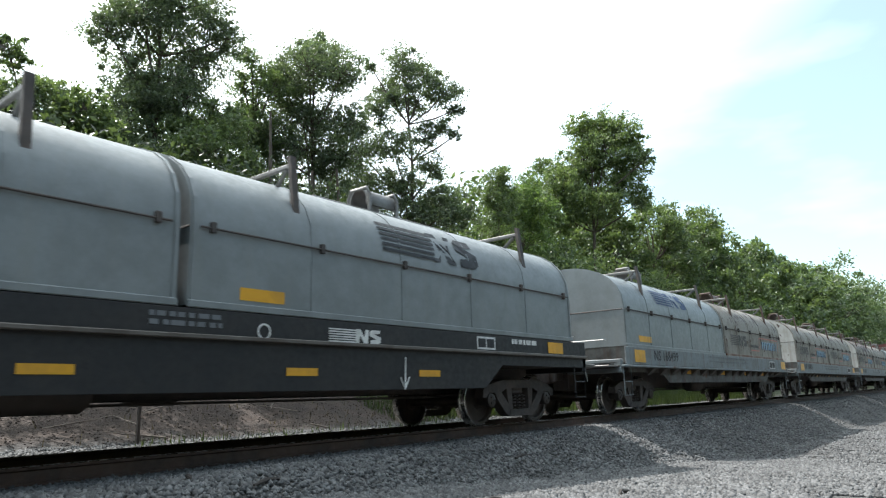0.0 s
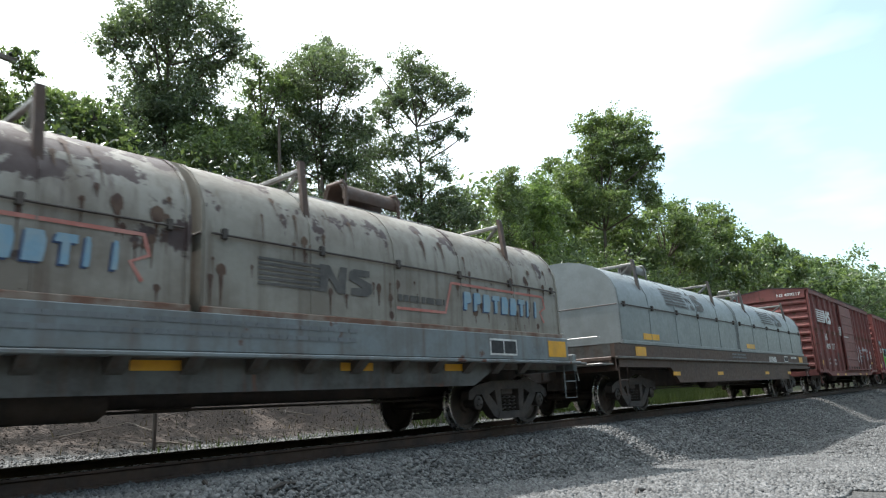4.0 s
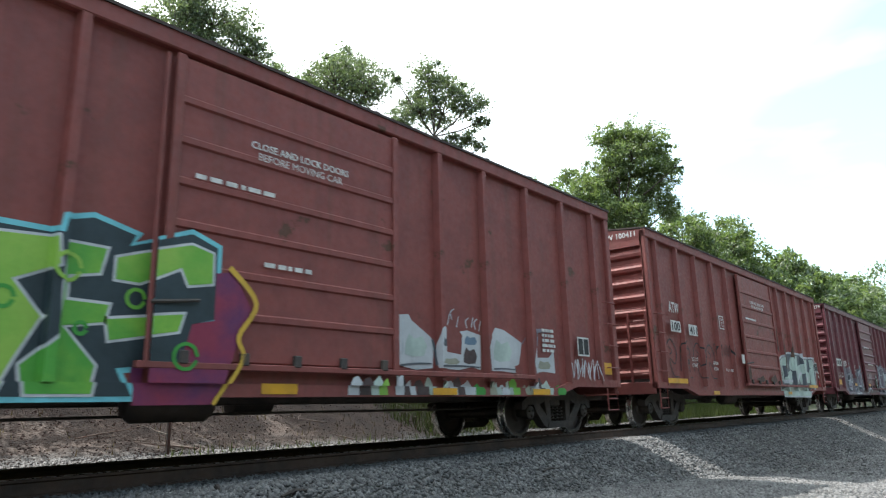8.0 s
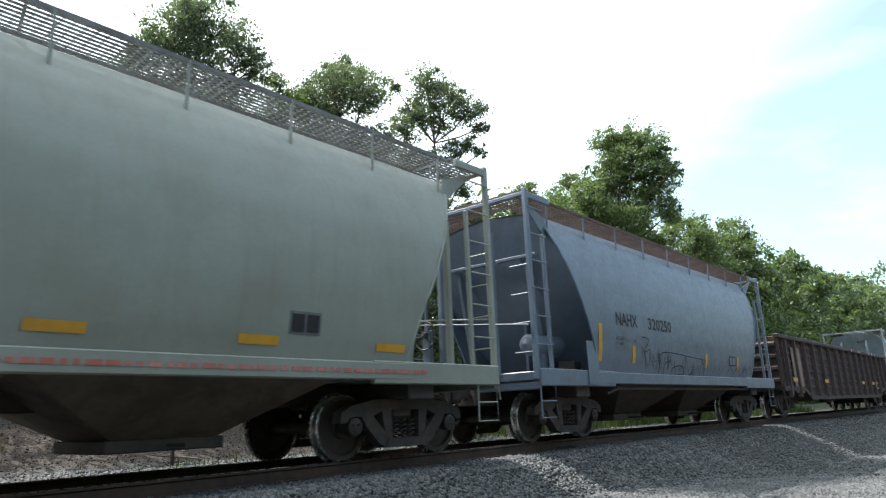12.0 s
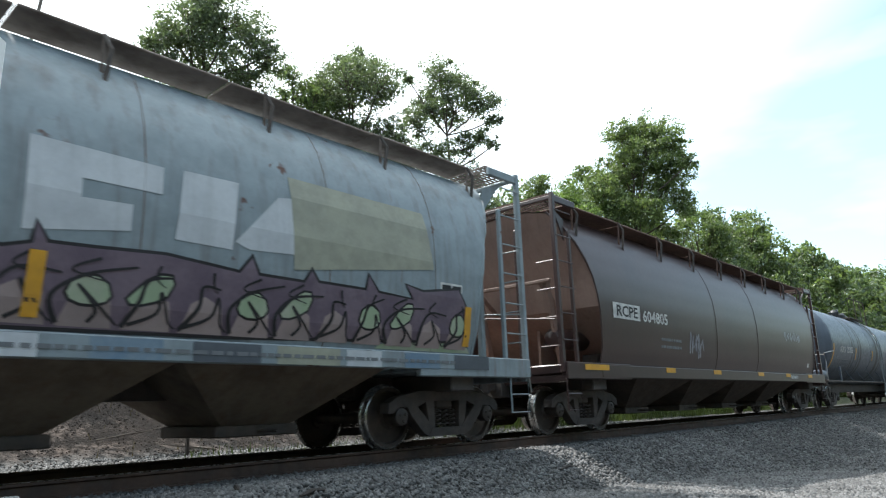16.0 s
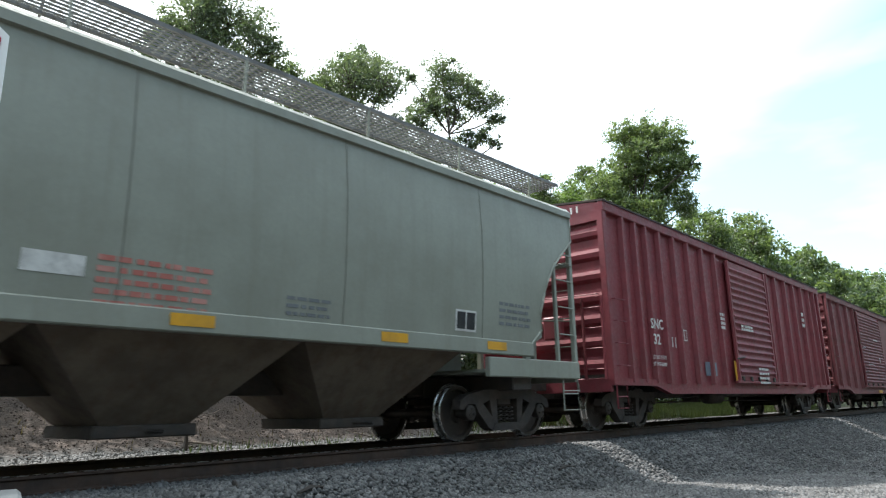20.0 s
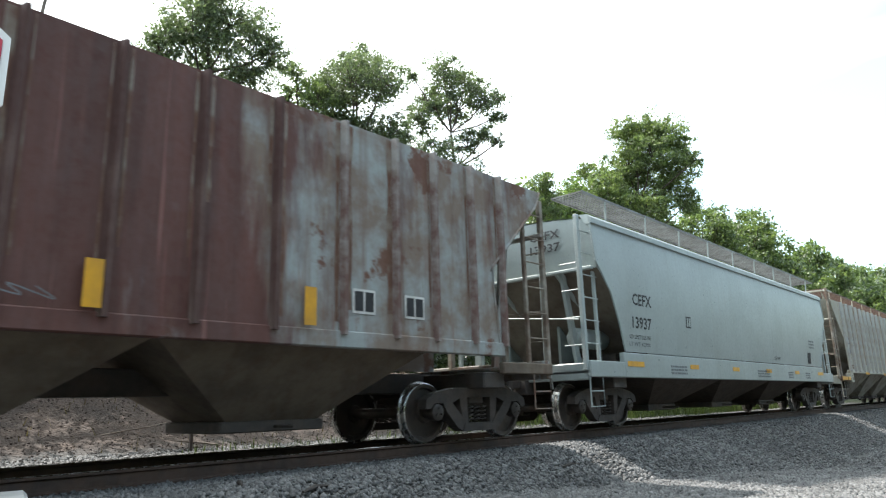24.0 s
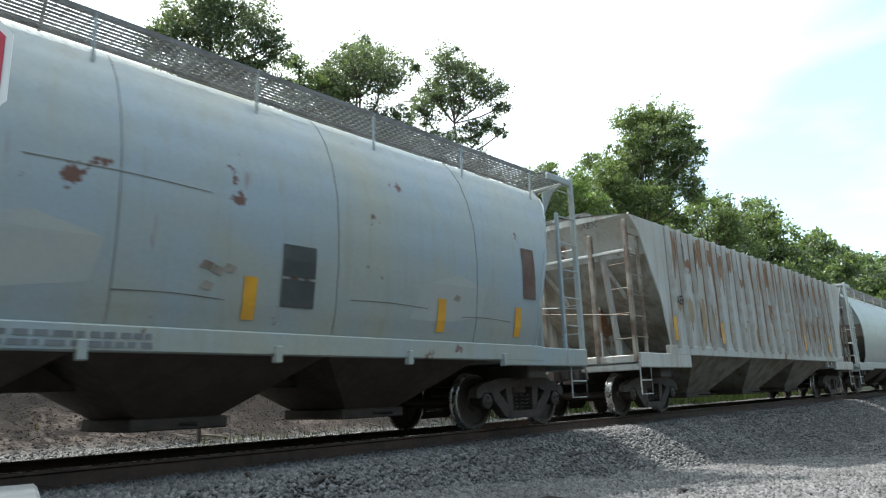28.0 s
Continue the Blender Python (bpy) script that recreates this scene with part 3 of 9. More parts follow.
def stones(name, areas, label, material="gravel", big=1.0):
    pts = []
    for x0, x1, y0, y1, count in areas:
        for _ in range(count):
            x, y = rng.uniform(x0, x1), rng.uniform(y0, y1)
            pts.append((x, y, ground_z(x, y)))
    p = np.array(pts)
    n = len(p)
    size = big * rng.uniform(0.016, 0.042, (n, 1, 1)) * rng.uniform(0.7, 1.3, (n, 1, 3))
    ang = rng.uniform(0, 6.283, n)
    rot = np.zeros((n, 3, 3))
    rot[:, 0, 0], rot[:, 0, 1], rot[:, 1, 0], rot[:, 1, 1], rot[:, 2, 2] = np.cos(ang), -np.sin(ang), np.sin(ang), np.cos(ang), 1
    tip = rng.uniform(-0.6, 0.6, n)
    tilt = np.zeros((n, 3, 3))
    tilt[:, 0, 0], tilt[:, 1, 1], tilt[:, 1, 2], tilt[:, 2, 1], tilt[:, 2, 2] = 1, np.cos(tip), -np.sin(tip), np.sin(tip), np.cos(tip)
    shape = (STONE[None] + rng.uniform(-0.25, 0.25, (n, 6, 3))) * size
    v = np.einsum("nij,nkj->nki", rot @ tilt, shape) + p[:, None] + np.array([0, 0, 0.008])
    me = bpy.data.meshes.new(name)
    me.vertices.add(6 * n)
    me.vertices.foreach_set("co", v.astype(np.float32).ravel())
    me.loops.add(24 * n)
    me.loops.foreach_set("vertex_index", ((np.arange(n) * 6)[:, None, None] + STONE_F).astype(np.int32).ravel())
    me.polygons.add(8 * n)
    me.polygons.foreach_set("loop_start", (np.arange(8 * n) * 3).astype(np.int32))
    me.materials.append(M[material])
    me.update()
    return tagged(new(name, me), label, "gravel", kind="stuff")


stones("ballast_stones", [(1.5, 9, 1.6, 6.93, 34000), (9, 16, 0.2, 6.93, 34000), (16, 30, 0.2, 6.93, 26000), (30, 60, 1.0, 6.6, 8000)],
       "loose grey crushed ballast stones beside the track", "gravel", 1.12)
stones("far_ballast_stones", [(0.5, 14, 8.7, 10.7, 9000), (0.5, 14, 7.1, 8.3, 4000), (14, 40, 8.7, 10.6, 4000)], "loose ballast stones between and behind the rails")
stones("earth_clods", [(0.0, 16, 10.6, 14.5, 5000)], "clods and rubble on the brown bank", "earth", 0.6)
rt = random.Random(12)
for i in range(14):
    x, y, length = rt.uniform(1, 13), rt.uniform(10.8, 12.8), rt.uniform(0.4, 1.3)
    a = rt.uniform(0, 3.1)
    twig = tagged(new("dead_branch", Geo().tube([(-length / 2, 0, 0), (-length * 0.1, 0.05, 0.06), (length * 0.2, 0.02, 0.1), (length / 2, 0.1, 0.16)], [0.012, 0.014, 0.01, 0.005], 5).mesh("dead_branch", M["pole"])),
                  "dead grey branch lying on the brown bank", "branch", group="dead branches")
    twig.matrix_basis = pose(x, y, ground_z(x, y) + 0.02, 0, 0, math.degrees(a))


# ---------------------------------------------------------------- trees and undergrowth
def tree(x, y, height, width, leaf, seed, low=0.28, lean=0.0, leaves=11000, size=0.13, label=""):
    r = np.random.default_rng(seed)
    z0 = ground_z(x, y)
    ob = tagged(new("tree"), label or "tall leafy deciduous tree at the wood's edge", "tree", group="trees behind the track")
    ob.location = (x, y, z0 - 0.1)
    trunk, thick = Geo(), 0.012 * height + 0.03
    spine = [(lean * (k / 7) ** 2 + r.normal() * 0.06 * k / 4, r.normal() * 0.06 * k / 4, height * 0.9 * k / 7) for k in range(8)]
    trunk.tube(spine, [thick * (1 - 0.85 * k / 7) for k in range(8)], 7)
    clumps = []
    for k in range(int(12 + 1.6 * height)):
        h = low + (0.97 - low) * r.random() ** 0.8
        shape = math.sin(math.pi * min(1, max(0.0, (h - low * 0.6) / (1.06 - low * 0.6)))) ** 0.7
        reach = width / 2 * (0.22 + 0.85 * shape) * r.uniform(0.35, 1.0)
        a = r.uniform(0, 6.283)
        i = min(6, int(h * 0.92 * 7))
        base = Vector(spine[i])
        tip = Vector((base.x + math.cos(a) * reach, base.y + math.sin(a) * reach, height * h))
        mid = base.lerp(tip, 0.55) + Vector((0, 0, -0.05 * height * r.random()))
        trunk.tube([base, mid, tip], [thick * 0.34 * (1 - 0.5 * h), thick * 0.2, 0.012], 5)
        for j in range(4):
            c = mid.lerp(tip, r.uniform(0.2, 1.15)) + Vector((r.normal(), r.normal(), r.normal() * 0.7)) * 0.075 * width
            clumps.append((c, r.uniform(0.035, 0.10) * width))
    for j in range(3):
        clumps.append((Vector((spine[-1][0] + r.normal() * 0.05 * width, spine[-1][1], height * (0.97 - 0.03 * j))), 0.06 * width))
    part("trunk", trunk, "bark", ob, "", 60)
    share = np.array([c[1] ** 1.7 for c in clumps])
    share = (share / share.sum() * leaves).astype(int)
    pts = []
    for (c, rad), k in zip(clumps, share):
        d = r.normal(size=(k, 3)) * rad * np.array([0.62, 0.62, 0.42])
        pts.append(d + np.array(c))
    part("crown", cloud_mesh("crown", np.concatenate(pts), size, leaf, r), None, ob)
    return ob


def lobed_tree(x, y, lobes, leaf, leaves, seed, label, size=0.06, thick=0.16, lean=0.0):
    """A tree whose crown is a set of leafy masses on limbs. lobes: (offset across the line of sight, height, radius)."""
    r = np.random.default_rng(seed)
    ob = tagged(new("tree"), label, "tree", group="trees behind the track")
    d = math.hypot(x, y)
    across, deep = np.array([y / d, -x / d, 0.0]), np.array([x / d, y / d, 0.0])
    z0 = ground_z(x, y) - 0.1
    ob.location = (x, y, z0)
    top = max(z for _, z, _ in lobes) - z0
    mid = sum(u * q for u, _, q in lobes) / sum(q for _, _, q in lobes)
    spine = [across * (mid * (k / 8) + lean * math.sin(k * 0.9)) + np.array([0, 0, top * 0.93 * k / 8]) + r.normal(size=3) * 0.05 * (k > 0) for k in range(9)]
    trunk = Geo().tube(spine, [thick * (1 - 0.82 * k / 8) for k in range(9)], 8)
    total = sum(q ** 2 for _, _, q in lobes)
    pts = []
    for u, z, q in lobes:
        q *= 1.1
        back = r.uniform(-0.8, 0.8) * q + r.normal() * 0.5
        c = across * u + deep * back + np.array([0, 0, z - z0])
        k = max(1, min(7, int((c[2] - 0.9 * q) / (top * 0.93) * 8)))
        base = spine[k]
        knee = base * 0.45 + c * 0.55 - np.array([0, 0, 0.25 * q])
        trunk.tube([base, knee, c], [thick * 0.42 * (1 - 0.07 * k), thick * 0.25, 0.02], 6)
        n = int(leaves * q ** 2 / total)
        twigs = max(12, int(44 * q))
        way = r.normal(size=(twigs, 3))
        way /= np.linalg.norm(way, axis=1, keepdims=True)
        way[:, 2] = way[:, 2] * 0.85 + 0.08
        tips = c + way * q * (0.3 + 0.82 * r.random((twigs, 1)) ** 0.7)
        for tip in tips[: twigs // 2]:
            trunk.tube([c - np.array([0, 0, 0.15 * q]), (c + tip) / 2, tip], [0.026, 0.016, 0.006], 4)
        which = r.integers(0, twigs, n)
        spread = np.minimum(0.30 * q, 0.36) * (0.4 + 1.1 * r.random(twigs))
        ball = r.normal(size=(n, 3)) * np.array([0.62, 0.62, 0.42])
        pts.append(tips[which] + ball * spread[which][:, None])
    part("trunk", trunk, "bark", ob, "", 60)
    part("crown", cloud_mesh("crown", np.concatenate(pts), size, leaf, r), None, ob)
    return ob


DARK, BUSHY = "tall dark-leaved tree standing against the sky", "bushy green tree at the wood's edge"
lobed_tree(10.49, 20.0, [(0.44, 14.07, 1.25), (-0.43, 14.35, 0.7), (-0.73, 12.98, 1.08), (-1.72, 12.17, 0.73), (-1.3, 13.42, 0.58), (1.27, 12.54, 1.04), (1.9, 12.97, 0.53), (0.17, 11.72, 1.08),
                         (-0.99, 11.23, 0.86), (-0.31, 10.18, 1.05), (-1.08, 9.78, 0.75), (0.59, 10.4, 0.87), (-0.33, 8.86, 1.13), (-1.36, 8.66, 0.74), (0.2, 7.4, 1.1), (-0.9, 6.6, 1.0)], "leaf_a", 44000, 40, DARK)
lobed_tree(16.92, 20.0, [(0.19, 15.56, 0.72), (-0.42, 15, 0.7), (0.66, 14.3, 0.9), (-0.71, 13.99, 0.9), (-0.19, 13.36, 1.07), (1.06, 13.14, 0.91), (-1.41, 13.32, 0.7), (0.11, 12.09, 1.3), (-1.05, 12.31, 0.82),
                         (1.4, 11.75, 0.83), (-0.23, 10.46, 1.39), (1.04, 10.24, 1.05), (-1.37, 10.44, 0.92), (0, 8.65, 1.37), (-1.35, 8.75, 0.91), (0.6, 7.0, 1.3)], "leaf_a", 42000, 41, DARK)
lobed_tree(23.31, 20.0, [(-0.55, 16.29, 0.96), (0.51, 16.55, 0.79), (1.48, 15.34, 0.84), (-1.5, 15.62, 0.6), (0.11, 14.94, 0.9), (2, 14.56, 0.45), (-2.16, 16.42, 0.4), (-1.02, 14.39, 0.66), (1.45, 13.53, 0.5),
                         (-1.74, 13.67, 0.75), (0.45, 12.84, 0.66), (1.97, 12.86, 0.33), (-2.73, 12.24, 1.16), (-1.09, 11.88, 0.85), (0.8, 11.22, 0.7), (-2.76, 10.22, 1.36), (-0.6, 9.86, 1.3), (1.26, 9.36, 0.97),
                         (2.18, 8.91, 0.7), (0.42, 8.42, 1.34)], "leaf_a", 40000, 42, DARK, 0.065)
lobed_tree(42.14, 20.5, [(1.48, 19.26, 1.21), (0.05, 19.04, 1.06), (2.83, 18.54, 1.2), (3.91, 17.96, 0.79), (1.75, 17.25, 1.67), (0.09, 16.88, 1.45), (3.54, 16.25, 1.18), (4.46, 16.13, 0.47), (-1.66, 16.18, 1.37),
                         (-3.03, 16.61, 0.65), (0.76, 14.95, 1.74), (2.82, 14.77, 1.1), (-1.52, 14.55, 1.44), (3.81, 13.56, 0.85), (-3.39, 14.52, 1.05), (0.96, 13.07, 1.57), (-1.35, 12.91, 1.59)], "leaf_g", 40000, 43,
           "tall round-crowned tree rising above the wood", 0.1, 0.22)
lobed_tree(28.44, 19.0, [(0.39, 12.25, 0.36), (0.29, 11.63, 0.6), (0.45, 10.93, 0.71), (-0.15, 10.73, 0.66), (0.23, 9.86, 0.89), (0.1, 8.6, 1.0)], "leaf_b", 9000, 44, "slim young tree with a pointed top", 0.065, 0.08)
lobed_tree(14.55, 21.0, [(0, 13.53, 0.5), (0.42, 12.94, 0.59), (-0.24, 12.64, 0.54), (0.76, 12.23, 0.68), (0.11, 11.69, 0.72), (-0.2, 10.59, 0.85), (0.67, 10.76, 0.81), (0.26, 9.44, 1), (0.0, 8.0, 1.1)], "leaf_b", 17000, 45, BUSHY)
lobed_tree(11.22, 18.5, [(-0.23, 9.64, 0.67), (0.48, 9.91, 0.57), (-0.56, 8.82, 0.74), (0.33, 8.79, 0.75), (-0.08, 7.88, 0.83), (0.9, 8.05, 0.67), (-0.59, 7.56, 0.73), (0.2, 6.6, 0.9)], "leaf_b", 16000, 46, BUSHY, 0.06, 0.08)
lobed_tree(5.99, 18.5, [(-0.44, 9.16, 0.42), (-0.79, 8.68, 0.46), (0.19, 8.8, 0.45), (0.73, 9.08, 0.32), (1.18, 8.83, 0.38), (-1.21, 8.35, 0.45), (-0.29, 8.21, 0.68), (0.52, 8.2, 0.65), (1.3, 8.09, 0.54), (-0.89, 7.69, 0.62),
                        (0.04, 7.38, 0.68), (1, 7.37, 0.65), (-1.35, 7.3, 0.52), (1.7, 7.49, 0.54), (-0.6, 6.4, 0.8), (0.7, 6.3, 0.8)], "leaf_b", 26000, 47, BUSHY, 0.055, 0.09)
lobed_tree(2.6, 18.5, [(0, 8.9, 0.6), (-0.7, 8.3, 0.7), (0.7, 8.2, 0.7), (0, 7.4, 0.9), (-0.9, 6.9, 0.8), (0.9, 6.8, 0.8), (0.1, 6.0, 0.9)], "leaf_b", 15000, 48, BUSHY, 0.055, 0.09)
lobed_tree(32.24, 20.0, [(0.71, 12.45, 0.79), (0.16, 11.47, 0.98), (0.91, 10.73, 1.17), (-0.39, 10.67, 0.91), (0.4, 9.0, 1.3)], "leaf_c", 14000, 49, BUSHY, 0.075, 0.1)

TREES = [  # x, y, height, crown width, leaf, lowest leaves, leaves
    (36.5, 21.5, 13.0, 6.5, "leaf_b", 0.12, 9000), (48.0, 21.0, 15.0, 7.0, "leaf_b", 0.12, 9000),
    (53.0, 20.0, 15.8, 7.5, "leaf_b", 0.12, 9000), (58.0, 20.5, 16.9, 8.0, "leaf_b", 0.12, 9000), (64.0, 20.0, 16.4, 8.5, "leaf_b", 0.12, 9000),
    (70.0, 20.5, 17.6, 9.0, "leaf_b", 0.12, 9000), (77.0, 20.0, 17.2, 9.5, "leaf_b", 0.12, 9000), (85.0, 20.5, 16.6, 10.0, "leaf_b", 0.12, 9000),
    (96.0, 20.0, 17.2, 11.0, "leaf_d", 0.12, 9000), (109.0, 20.5, 17.2, 13.0, "leaf_b", 0.12, 9000), (126.0, 20.0, 19.0, 15.0, "leaf_d", 0.12, 9000),
    (148.0, 20.0, 20.5, 18.0, "leaf_d", 0.12, 8000), (178.0, 20.0, 22.5, 22.0, "leaf_d", 0.1, 8000), (215.0, 20.0, 24.5, 26.0, "leaf_d", 0.1, 8000)]
for i, (x, y, h, w, leaf, low, count) in enumerate(TREES):
    tree(x, y, h, w, leaf, 60 + i, low, 0.4 * math.sin(i * 2.3), int(count * (1.6 if x < 60 else 1.2)), 0.15 if x < 60 else 0.2 if x < 85 else 0.3, BUSHY)

r = np.random.default_rng(77)


def thicket(name, n, xr, yr, top, size, leaf, label, bottom=0.0):
    c = np.stack([r.uniform(*xr, n // 40), r.uniform(*yr, n // 40), np.zeros(n // 40)], 1)
    c[:, 2] = [ground_z(a, b) + bottom + (top(a) - bottom) * r.random() ** 1.15 for a, b, _ in c]
    pts = np.repeat(c, 40, 0) + r.normal(size=(len(c) * 40, 3)) * size * np.array([3.4, 3.4, 2.6])
    return tagged(new(name, cloud_mesh(name, pts, size, leaf, r)), label, "undergrowth", kind="stuff")


# undergrowth and back woods take the leaf colour with shade painted in
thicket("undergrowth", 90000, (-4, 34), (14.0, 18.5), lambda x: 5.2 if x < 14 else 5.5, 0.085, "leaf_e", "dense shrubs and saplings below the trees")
thicket("shaded_woods", 76000, (-8, 40), (22, 30), lambda x: 6.5 if x < 9 else 8.5, 0.23, "leaf_e", "leafy woodland behind the first trees, shade put into its leaf colour")
# leaves over the added hill out of view; they keep low skylight off the cars
thicket("light_blocking_woods", 46000, (-70, 110), (-44, -17), lambda x: 5.0, 0.6, "leaf_e", "unseen leafy bank behind the camera, added to block skylight")
thicket("bramble", 40000, (30, 56), (16, 20), lambda x: 8.0, 0.1, "leaf_b", "bright green scrub along the line")
thicket("far_bramble", 26000, (56, 110), (16, 20), lambda x: 8.5, 0.2, "leaf_g", "bright green scrub farther along the line")
thicket("middle_woods", 60000, (32, 64), (21.5, 29), lambda x: 12.2 + 0.03 * x, 0.19, "leaf_b", "green wood behind the line of trees")
thicket("distant_woods", 50000, (64, 260), (22, 34), lambda x: 12.5 + 0.03 * x, 0.42, "leaf_b", "green wooded hillside farther along the line")


def blades(name, n, xr, yr, tall, leaf, label):
    x, y = r.uniform(*xr, n), r.uniform(*yr, n)
    z = np.array([ground_z(a, b) for a, b in zip(x, y)])
    root, h = np.stack([x, y, z - 0.01], 1), tall * (0.5 + r.random(n))
    a = r.uniform(0, 6.283, n)
    w = np.stack([np.cos(a), np.sin(a), np.zeros(n)], 1) * 0.012
    bend = np.stack([r.normal(size=n), r.normal(size=n), np.zeros(n)], 1) * 0.25 * h[:, None]
    v = np.stack([root - w, root + w, root + bend + np.stack([0 * h, 0 * h, h], 1)], 1).reshape(-1, 3)
    me = bpy.data.meshes.new(name)
    me.vertices.add(3 * n)
    me.vertices.foreach_set("co", v.astype(np.float32).ravel())
    me.loops.add(3 * n)
    me.loops.foreach_set("vertex_index", np.arange(3 * n, dtype=np.int32))
    me.polygons.add(n)
    me.polygons.foreach_set("loop_start", (np.arange(n) * 3).astype(np.int32))
    me.materials.append(M[leaf])
    me.update()
    return tagged(new(name, me), label, "grass", kind="stuff")


blades("grass", 26000, (12, 46), (10.6, 15.5), 0.34, "grass", "long green grass on the far side of the track")
blades("dry_weeds", 420, (1, 17), (10.8, 14.5), 0.14, "dry_grass", "thin dry weeds on the brown bank")
blades("trackside_weeds", 500, (5, 14), (8.9, 10.2), 0.16, "grass", "a few green weeds behind the rail")

# bare slim trunks in the dark wood
for i in range(26):
    x, y = r.uniform(-1, 16), r.uniform(16, 23)
    z = ground_z(x, y)
    ob = tagged(new("sapling", Geo().tube([(0, 0, -0.1), (r.normal() * 0.15, 0, 4), (r.normal() * 0.4, 0, 6 + 2 * r.random())], [0.1, 0.075, 0.04], 7).mesh("sapling", M["bark"], 60)),
                "slim bare tree trunk in the shaded wood", "tree trunk", group="slim trunks")
    ob.location = (x, y, z)

# leaning utility pole with a crossarm, behind the track
pole = tagged(new("utility_pole"), "old leaning wooden utility pole with a crossarm", "utility pole")
pole.location, pole.rotation_euler = (3.55, 17.6, 1.2), (0, radians(5.8), 0)
part("pole", Geo().tube([(0, 0, -0.6), (0, 0, 4), (0, 0, 11.4)], [0.07, 0.055, 0.035], 12), "pole", pole, "", 60)
part("crossarm", Geo().cbox(-1.3, 0.78, -0.05, 0.05, 7.98, 8.11), "pole", pole)
for px in (-1.1, -0.5, 0.62):
    part("insulator", Geo().lathe([(0.0, 8.11), (0.03, 8.13), (0.045, 8.18), (0.03, 8.23), (0.0, 8.25)], "z", (px, 0, 0), 10), "hose", pole, "", 40)

# stop sign on its post, between the camera and the track
sign = tagged(new("stop_sign"), "red octagonal stop sign with a white border on a post", "road sign")
sign.matrix_basis = pose(0.402, 3.376, 0, 0, 0, -39)
octo = [(0.41 * math.cos(math.pi / 8 + k * math.pi / 4), 1.97 + 0.41 * math.sin(math.pi / 8 + k * math.pi / 4)) for k in range(8)]
part("panel", Geo().prism(octo, "y", -0.002, 0.003), "sign_white", sign, "white border")
part("face", Geo().prism([(x * 0.92, 1.97 + (z - 1.97) * 0.92) for x, z in octo], "y", -0.006, -0.0025), "sign_red", sign, "red face")
part("post", Geo().box(-0.03, 0.03, 0.004, 0.05, ground_z(0.4, 3.4) - 0.3, 2.45), "chrome", sign, "galvanised post")

# small things on the ground
marker = tagged(new("marker_post"), "thin dark marker post with a white tip behind the track", "marker post")
marker.location = (5.45, 10.5, ground_z(5.45, 10.5))
part("post", Geo().box(-0.022, 0.022, -0.022, 0.022, -0.2, 0.92), "steel_dark", marker)
part("tip", Geo().box(-0.026, 0.026, -0.026, 0.026, 0.92, 1.08), "sign_white", marker, "white reflective tip")
block = tagged(new("concrete_block", Geo().cbox(-0.2, 0.2, -0.65, 0.65, -0.3, 0.12, 0.03).mesh("concrete_block", M["concrete"])),
               "pale concrete crossing block beside the rail", "concrete block")
block.matrix_basis = pose(1.55, 5.75, -0.17, 0, 0, -15)
for i, (x, y, length, turn) in enumerate(((4.1, 5.4, 0.5, 20), (5.6, 3.9, 0.34, -35), (7.2, 3.3, 0.42, 10), (3.6, 5.9, 0.3, 60), (9.0, 5.7, 0.5, 5))):
    stick = tagged(new("wood_splinter", Geo().tube([(-length / 2, 0, 0), (0, 0.03, 0.02), (length / 2, 0, 0)], [0.012, 0.025, 0.01], 6).mesh("wood_splinter", M["tie"])),
                   "splintered piece of old tie lying on the ballast", "wood debris", group="wood splinters")
    stick.matrix_basis = pose(x, y, ground_z(x, y) + 0.03, 0, 0, turn)

# ---------------------------------------------------------------- running gear, shared by all cars
WHEEL_R = 0.42
CARS, WHEELS = [], []


def wheelset_mesh():
    out = []
    tread, body = Geo(), Geo()
    for s in (-1, 1):
        body.lathe([(0.0, s * 0.70), (0.12, s * 0.70), (0.14, s * 0.73), (0.33, s * 0.745), (0.35, s * 0.69), (0.40, s * 0.685), (0.405, s * 0.70)], n=32)
        body.lathe([(0.4, s * 0.826), (0.35, s * 0.825), (0.335, s * 0.775), (0.15, s * 0.80), (0.13, s * 0.84), (0.0, s * 0.84)], n=32)
        tread.lathe([(0.405, s * 0.70), (0.445, s * 0.705), (0.44, s * 0.725), (0.424, s * 0.735), (0.418, s * 0.815), (0.412, s * 0.822), (0.4, s * 0.826)], n=40)
        body.lathe([(0.085, s * 0.84), (0.085, s * 0.95), (0.115, s * 0.955), (0.115, s * 1.085), (0.09, s * 1.10), (0.0, s * 1.10)], n=16)
        for k in range(3):
            a = 2.094 * k
            body.box(0.055 * math.cos(a) - 0.014, 0.055 * math.cos(a) + 0.014, min(s * 1.1, s * 1.118), max(s * 1.1, s * 1.118), 0.055 * math.sin(a) - 0.014, 0.055 * math.sin(a) + 0.014)
    body.lathe([(0.08, -0.72), (0.075, 0.0), (0.08, 0.72)], n=14)
    return body.mesh("wheelset", M["wheel"], 35), tread.mesh("tread", M["tread"], 35)


WHEEL_MESH, TREAD_MESH = wheelset_mesh()


